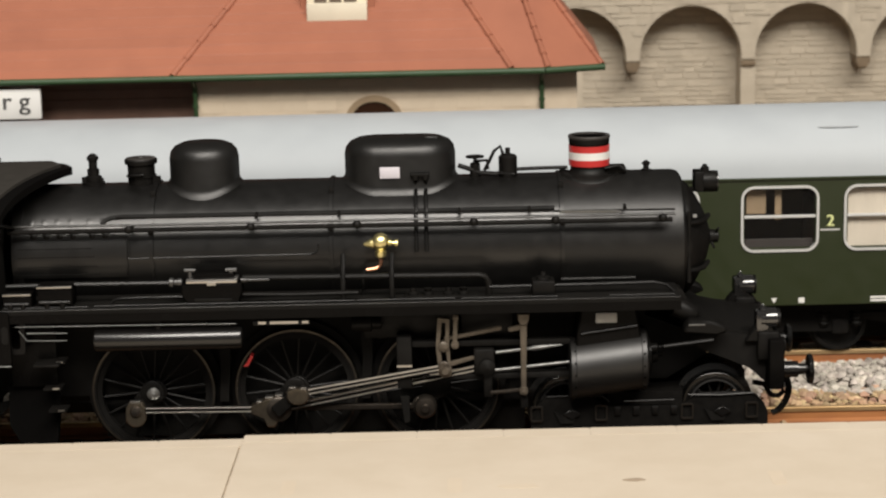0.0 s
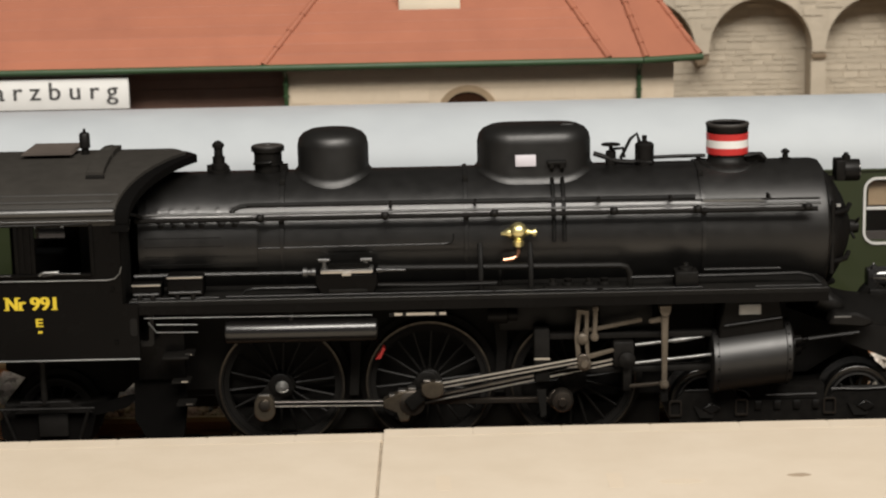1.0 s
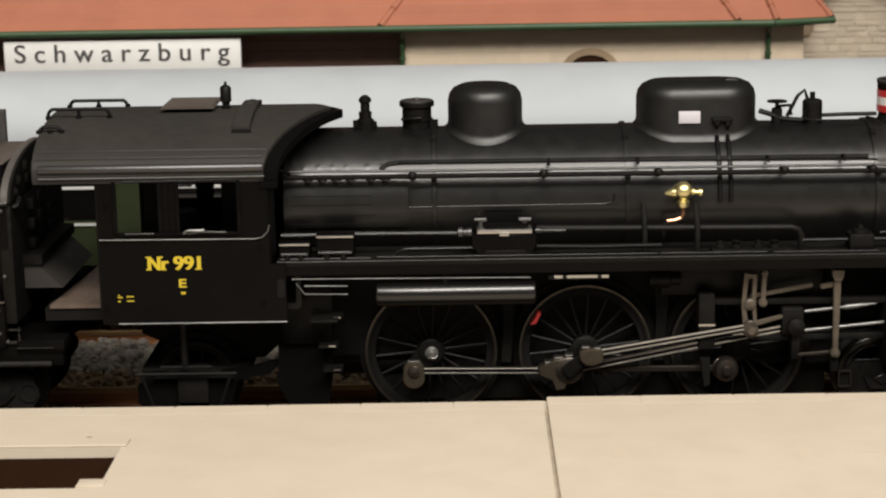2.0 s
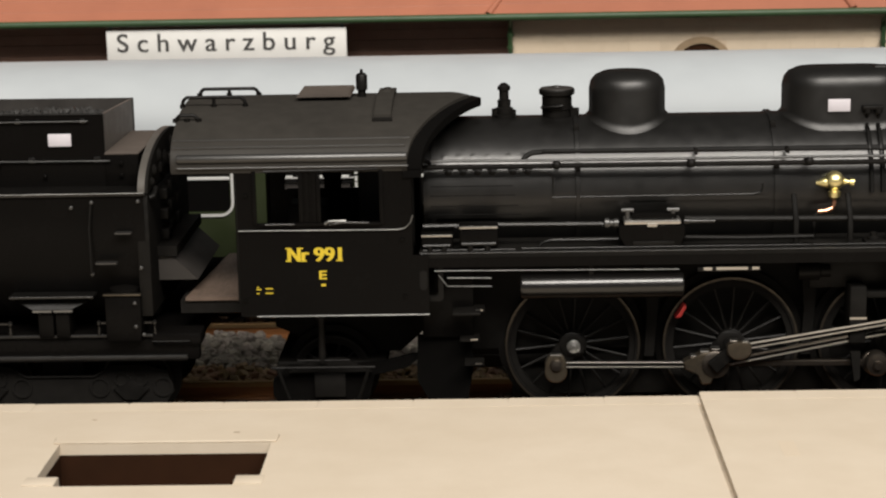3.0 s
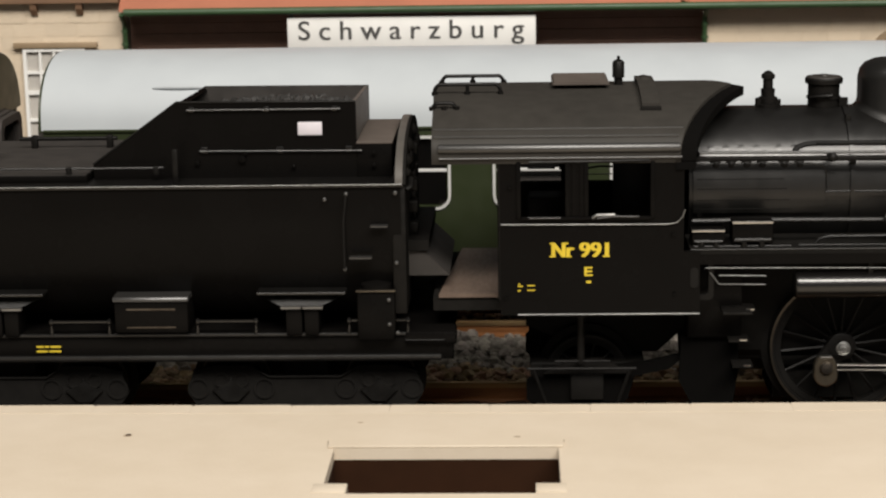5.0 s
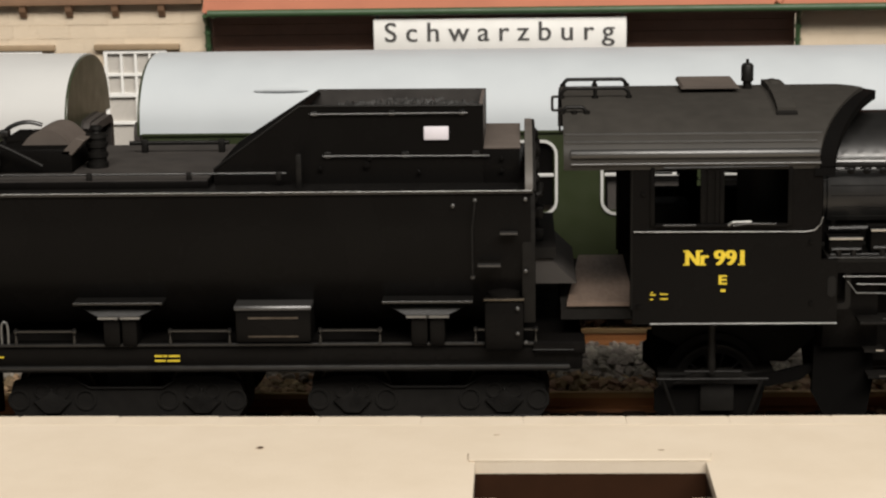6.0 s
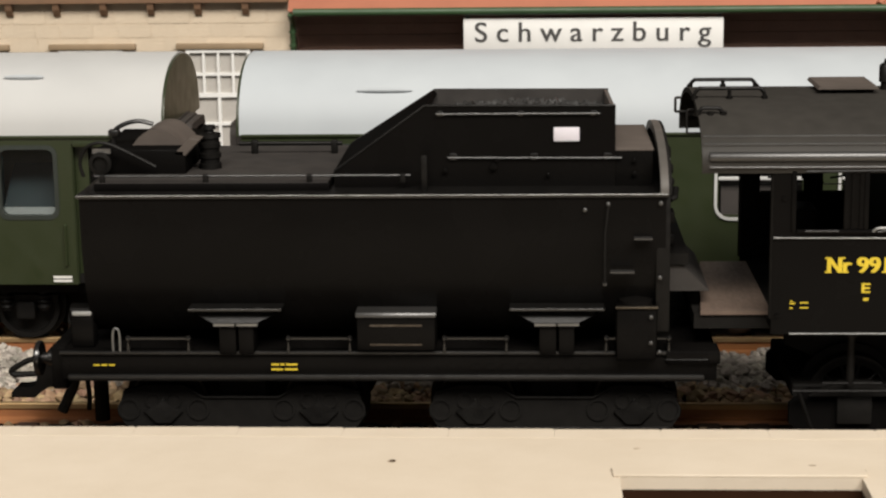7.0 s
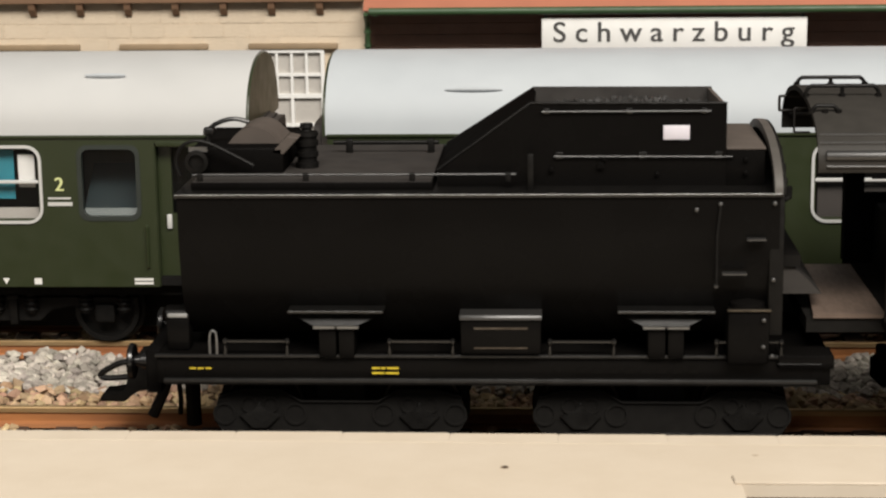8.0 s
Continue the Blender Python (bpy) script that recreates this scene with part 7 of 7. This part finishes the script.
    for y, z, r in ((-12.5, 37.2, 0.9), (-8, 38.6, 1.1), (-3, 37.4, 1.3), (3, 39.0, 1.0), (9, 37.6, 1.2), (-14.6, 35.9, 0.7)):
        lathe(bm, (-82.52, y, z), (1, 0, 0), [(0, r), (0.2, r), (0.35, r * 0.7), (0.5, r * 0.6), (0.55, 0.05)], 12)
    part("bulkhead", bm, FLATBLACK, wing, "black bulkhead with round covers")
    bm = B()
    box(bm, -84.4, -82.6, -17.8, 17.8, 17.0, 34.6, 0.2)
    box(bm, -82.6, -79.8, -12, 12, 24.5, 26.0)
    for y in (-7, 0, 6):
        for z in (27, 30, 33, 37):
            if z > 35 and abs(y) > 8:
                continue
            box(bm, -82.7, -82.0 + 0.3 * ((z + int(y)) % 3), y - 1.4, y + 1.4, z - 0.8, z + 0.8, 0.2)
    for z in (34,):
        tube(bm, [(-82.6, -16.6, z), (-82.0, -16.2, z + 0.2), (-81.8, -15.0, z + 1.2)], 0.4)
    part("tender_front", bm, DULL, t, "black tender front with cocks and lockers")
    part("shovel_plate", prism(B(), [(-82.6, 24.4), (-80.4, 24.2), (-77.0, 20.9), (-82.6, 20.9)], "y", -11.5, 11.5), DECK, t, "sloping shovel plate, greyed for the light on it", smooth=0)
    # hatch, toolbox and pipes on the rear deck
    bm = box(B(), -157.6, -145.6, -8.6, 10, 36.0, 39.4, 0.3)
    rear = part("rear_locker", bm, BLACK, t, "dark rear deck locker")
    bm = prism(B(), [(q.x, q.z) for q in bend([(-153.4, 0, 39.3), (-152.0, 0, 40.8), (-150.0, 0, 41.5), (-148.2, 0, 41.0), (-146.4, 0, 39.3)], 4)], "y", -5, 5)
    part("rounded_cover", bm, HATCHWOOD, rear, "grey-brown rounded cover", smooth=35)
    part("hatch_lid", prism(B(), [(-147.2, 38.7), (-145.0, 40.9), (-143.6, 40.6), (-145.6, 38.5)], "y", -8.6, -5.2, 0.08), HATCHWOOD, rear, "sloping brown-grey hatch lid", smooth=0)
    bm = tube(B(), bend([(-158.8, -10.4, 36.1), (-159.2, -10.4, 37.8), (-158.6, -10.4, 39.6), (-157.2, -10.4, 40.5), (-155.6, -10.4, 40.5), (-153.6, -10.4, 39.7), (-149.2, -10.4, 37.4)]), 0.24)
    part("bent_hose", bm, DULL, rear, "black bent hose")
    bm = tube(B(), bend([(-156.0, -4, 39.3), (-155.8, -4, 41.2), (-154.2, -4, 42.2), (-152.4, -4, 42.5), (-150.6, -4, 42.1)]), 0.3)
    box(bm, -156.6, -155.2, -4.8, -3.2, 40.4, 41.4, 0.2)
    part("handle", bm, BOILER, rear, "black curved handle")
    part("valve_wheel", lathe(B(), (-156.6, -9.6, 37.8), (0, -1, 0), [(-1.2, 0.5), (0, 1.5), (0.7, 1.5), (0.8, 1.0), (0.3, 0.9), (0.3, 0.05)], 20), DULL, rear)
    part("bright_tag", box(B(), -157.6, -155.2, -10.0, -9.6, 39.1, 39.7), EDGEMETAL, rear)
    bm = lathe(B(), (-143.1, -4, 36.0), (0, 0, 1), [(0, 1.5), (0.8, 1.5), (0.9, 1.3), (1.5, 1.3), (1.6, 1.5), (2.2, 1.5), (2.3, 1.3), (2.9, 1.3), (3.0, 1.5), (3.6, 1.5), (3.7, 1.3), (4.2, 1.3), (4.3, 1.55), (4.8, 1.5), (4.9, 0.7), (5.3, 0.6), (5.4, 0.9), (5.9, 0.8), (6.0, 0.05)], 22)
    part("filler", bm, DULL, t, "ribbed black filler post")
    bm = tube(B(), [(-141, 8, 37.5), (-126.5, 8, 37.5)], 0.32, 10)
    for x in (-138.8, -127.6):
        box(bm, x - 0.45, x + 0.45, 7.5, 8.5, 36.1, 38.0, 0.15)
    part("fire_iron", bm, DULL, t, "long black fire iron on the deck")
    rail = part("deck_rail", tube(B(), [(-156.4, -14.6, 36.9), (-115.6, -14.6, 36.9)], 0.15, 8), BOILER, t, "thin black rail along the tank top")
    for x in (-155.4, -142.0, -128.6, -116.6):
        part("rail_block", box(B(), x - 0.35, x + 0.35, -14.95, -14.25, 35.95, 37.1, 0.12), DULL, rail)
    bm = box(B(), -114.2, -113.4, -15.8, -15.0, 35.0, 39.6, 0.2)
    part("rail_post", bm, DULL, t)

    # side fittings
    bm = box(B(), -122.6, -112.5, -18.4, -12.6, 14.6, 19.5, 0.3)
    bx = part("tool_box", bm, BLACK, t, "black tool box")
    # chamfer shaped to catch the lamp as a bright line
    part("lid_edge", prism(B(), [(-18.65, 19.1), (-18.65, 19.45), (-18.45, 19.75), (-12.6, 19.85), (-12.6, 19.1)], "x", -122.7, -112.4, 0.06), EAVE, bx, "glossy chamfered lid edge")
    bm = box(B(), -120.9, -114.2, -18.5, -18.3, 17.9, 18.15)
    box(bm, -120.9, -114.2, -18.5, -18.3, 15.4, 15.6)
    part("hinge_line", bm, BROWNSTEEL, bx)
    for x0, x1 in ((-144.3, -132.2), (-103.0, -90.9)):
        bm = box(B(), x0, x1, -18.6, -13, 19.9, 20.3, 0.1)
        rings(bm, [[(x0 + 0.4, -17.2, 19.5), (x1 - 0.4, -17.2, 19.5), (x1 - 3.4, -18.3, 18.3), (x0 + 3.2, -18.3, 18.3)], [(x0 + 0.4, -14, 19.5), (x1 - 0.4, -14, 19.5), (x1 - 3.4, -14, 18.2), (x0 + 3.2, -14, 18.2)]])
        br = part("tank_bracket", bm, BOILER, t, "black tank bracket on two legs", smooth=0)
        for a, b in ((x0 + 3.8, x0 + 6.0), (x1 - 5.8, x1 - 3.8)):
            part("bracket_leg", box(B(), a, b, -17.8, -13.5, 14.0, 18.2, 0.2), BLACK, br)
        for a in (x0 + 3.2, x1 - 6.2):
            part("leg_edge", box(B(), a, a + 3.0, -18.3, -17.7, 17.9, 18.2), EDGEMETAL, br, smooth=0)
    bm = box(B(), -89.4, -84.2, -18.6, -13.4, 13.4, 20.4, 0.4)
    lathe(bm, (-86.8, -16.2, 20.3), (0, 0, 1), [(0, 2.3), (0.7, 2.2), (0.9, 1.6), (1.1, 0.1)], 20)
    st = part("step_box", bm, BLACK, t, "black step box with round lid")
    part("step_edge", box(B(), -89.5, -84.1, -18.9, -18.3, 20.3, 20.55, 0.08), BIGEND, st)
    bm = B()
    for x, z, w in ((-86.1, 29.4, 1.15), (-88.7, 25.1, 1.5)):
        box(bm, x - w, x + w, -19.2, -18.0, z - 0.11, z + 0.11)
    part("side_step", bm, EAVE, t, "small glossy side steps")
    bm = tube(B(), [(-90.5, -18.7, 33.6), (-90.9, -18.8, 30), (-90.9, -18.7, 23.6)], 0.16, 6)
    part("grab_iron", bm, FLATBLACK, t, "thin black grab iron")
    bm = B()
    for x, z in ((-90.5, 33.7), (-93.4, 33.0), (-90.9, 23.4), (-83.9, 33.8), (-83.9, 24.2), (-83.9, 14.6), (-85.0, 19.2), (-85.0, 15.8)):
        lathe(bm, (x, -18.0 if z > 21 else -18.6, z), (0, -1, 0), [(0, 0.3), (0.4, 0.26), (0.5, 0.05)], 8)
    part("bolt", bm, EAVE, t, "glossy bolt heads")
    bm = B()
    for a, b in ((-152.5, -144.6), (-131.6, -123.6), (-111.4, -103.4), (-90.6, -82.6)):
        tube(bm, [(a, -17.2, 14.8), (a, -17.2, 16.0), (b, -17.2, 16.0), (b, -17.2, 14.8)], 0.22, 6)
        for x in (a, b):
            part("rail_post", lathe(B(), (x, -17.2, 14.2), (0, 0, 1), [(0, 0.3), (0.8, 0.2), (1.3, 0.2), (1.5, 0.34), (1.8, 0.38), (2.1, 0.3), (2.25, 0.05)], 10), GLOSS, t)
    part("side_rail", bm, GLOSS, t, "low rails with bright posts")
    # frame
    bm = box(B(), -161.4, -76.4, -17.0, -15.2, 10.4, 14.2, 0.15)
    box(bm, -161.4, -76.4, 15.2, 17.0, 10.4, 14.2, 0.15)
    box(bm, -161.4, -76.4, -15.2, 15.2, 12.8, 14.2)
    fr = part("frame", bm, BLACK, t, "black tender frame")
    bm = box(B(), -160.6, -78.0, -17.6, -16.9, 10.3, 11.25, 0.3)
    part("frame_flange", bm, BOILER, fr, "smooth grey-black lower flange")
    part("upper_flange", box(B(), -161.6, -76.4, -17.4, -16.9, 13.8, 14.3, 0.15), BOILER, fr)
    part("frame_end", box(B(), -83.0, -76.0, -17.6, -13, 12.6, 14.4, 0.3), BLACK, fr)
    part("end_strip", tube(B(), [(-83.0, -17.7, 13.3), (-77.6, -17.7, 13.3)], 0.09, 6), DULL, fr, "thin dull strip on the frame end")
    bm = B()
    for a, b, z in ((-133.9, -132.9, 12.35), (-132.75, -132.2, 12.35), (-132.0, -130.5, 12.35), (-133.9, -132.4, 11.7), (-132.2, -130.5, 11.7)):
        box(bm, a, b, -17.1, -16.95, z, z + 0.24)
    part("frame_lettering", bm, YELLOW, fr, "tiny yellow lettering bars", smooth=0)
    bm = B()
    for x in (-157.2, -156.2, -155.2):
        box(bm, x, x + 0.8, -17.1, -16.95, 12.3, 12.48)
    part("frame_lettering", bm, YELLOW, fr, "tiny yellow lettering bars", smooth=0)
    bm = B()
    for x in range(-108, -92, 2):
        box(bm, x, x + 1.2, -17.08, -16.95, 11.8, 12.6)
    part("cast_lettering", bm, BLACK, fr, smooth=0)
    beam = part("buffer_beam", box(B(), -163.2, -161.2, -15.5, 15.5, 8.6, 14.4, 0.3), BLACK, t, "black tender buffer beam")
    for s in (-1, 1):
        bm = lathe(B(), (-163.1, s * 10, 11.4), (-1, 0, 0), [(0, 1.8), (0.3, 1.8), (0.4, 1.15), (1.7, 1.1), (1.8, 0.8), (2.8, 0.8)], 18, False)
        lathe(bm, (-165.7, s * 10, 11.4), (-1, 0, 0), [(0, 0.5), (0.1, 2.3), (0.5, 2.4), (0.8, 2.2), (0.9, 0.1)], 26)
        part("buffer", bm, GLOSS, beam, "round black buffer")
    bm = prism(B(), [(-172.6, 3.6), (-169.2, 3.5), (-167.4, 5.2), (-163.1, 5.6), (-163.1, 10.4), (-167.2, 10.2), (-168.6, 8.0), (-168.8, 5.4), (-169.6, 4.5), (-172.4, 4.5)], "y", -2.4, 2.4, 0.2)
    tube(bm, bend([(-167.6, -1.6, 8.8), (-169.4, -1.6, 8.9), (-171.4, -1.6, 8.0), (-172.5, -1.6, 7.1), (-171.6, -1.6, 6.7), (-168.2, -1.6, 6.9)]), 0.42)
    tube(bm, [(-162.4, -3.2, 8.8), (-163.6, -3.2, 5.2), (-165.2, -3.2, 1.9)], 0.75)
    tube(bm, [(-161.6, -3.4, 8.8), (-161.2, -3.4, 4.0), (-161.4, -3.4, 2.2)], 0.35)
    tube(bm, [(-159.5, -3.6, 12.9), (-159.5, -3.6, 0.8)], 1.05)
    part("coupler", bm, DULL, beam, "black hook coupler")
    bm = box(B(), -160.4, -157.4, -15.2, -12.4, 14.2, 18.4, 0.4)
    lathe(bm, (-158.9, -13.8, 18.6), (-1, 0, 0), [(-1.5, 1.3), (1.5, 1.3), (1.7, 1.1), (1.7, 0.1)], 16)
    lp = part("tail_lamp", bm, BLACK, t, "small black tail lamp with bright ring")
    part("lamp_ring", box(B(), -160.2, -157.6, -15.3, -13.6, 18.5, 19.1, 0.2), PLATE, lp)
    part("grab_loop", tube(B(), bend([(-154.5, -17.1, 14.3), (-154.5, -17.1, 16.2), (-154.3, -17.1, 17.2), (-153.8, -17.1, 17.2), (-153.6, -17.1, 16.4), (-153.6, -17.1, 14.3)]), 0.16, 8), EDGEMETAL, t, "small bright grab loop")
    # two bogies with side frames, springs and wheels
    for xc in (-138.4, -97.2):
        bm = B()
        for s in (-1, 1):
            y = s * 14.2
            prism(bm, [(xc - 16.4, 5.0), (xc - 14.6, 2.4), (xc + 14.6, 2.4), (xc + 16.4, 5.0), (xc + 15.6, 8.2), (xc + 12.5, 9.0), (xc + 7.5, 9.0), (xc + 5.0, 7.4), (xc - 5.0, 7.4), (xc - 7.5, 9.0), (xc - 12.5, 9.0), (xc - 15.6, 8.2)], "y", y - 0.6, y + 0.6)
        box(bm, xc - 3, xc + 3, -13, 13, 5, 10)
        box(bm, xc - 15, xc + 15, -6, 6, 2.0, 9.8)
        bg = part("bogie", bm, FLATBLACK, t, "black tender bogie", smooth=0)
        for dx in (-10.3, 10.3):
            for s in (-1, 1):
                y = s * 14.9
                bm = prism(B(), [(xc + dx - 2.7, 5.6), (xc + dx - 0.9, 6.1), (xc + dx, 7.4), (xc + dx + 0.9, 6.1), (xc + dx + 2.7, 5.6), (xc + dx + 1.0, 3.8), (xc + dx - 1.0, 3.8)], "y", y - 0.4, y + 0.6, 0.15)
                ab = part("axle_box", bm, BOGIE, bg, "dusty axle box with a V-shaped guard")
                for k in (-1, 1):
                    part("spring_cup", lathe(B(), (xc + dx + 1.4 * k, y, 6.95), (0, s, 0), [(-0.5, 1.05), (0.12, 1.05), (0.12, 0.85), (-0.3, 0.8), (-0.3, 0.05)], 18), FLATBLACK, ab, "sunken round spring cup")
                    # sunken disc added where the frame has a dark round hole
                    part("frame_bushing", lathe(B(), (xc + dx + 4.6 * k, y - s * 0.3, 5.75), (0, s, 0), [(0, 1.5), (0.4, 1.5), (0.4, 1.2), (0.05, 1.15), (0.05, 0.05)], 20), FLATBLACK, bg, "sunken disc in place of a round frame hole")
        for s in (-1, 1):
            part("tie_bar", box(B(), xc - 15.0, xc + 15.0, min(s * 14.6, s * 15.2), max(s * 14.6, s * 15.2), 2.6, 3.5, 0.2), BOGIE, bg, "dusty lower tie bar")
            part("top_edge", tube(B(), [(xc + q, s * 14.9, h) for q, h in ((-15.4, 8.1), (-12.5, 8.9), (-7.5, 8.9), (-5, 7.4), (5, 7.4), (7.5, 8.9), (12.5, 8.9), (15.4, 8.1))], 0.2, 6), FLATBLACK, bg)
        for dx in (-10.3, 10.3):
            for s in (-1, 1):
                wheel(bg, xc + dx, 5.4, 5.3, s, 10, 1.3, "tender_wheel", 0.8)
            part("axle", cyl(B(), (xc + dx, -7.5, 5.4), (xc + dx, 7.5, 5.4), 1.0, seg=10), DULL, bg)
    return t


tender()
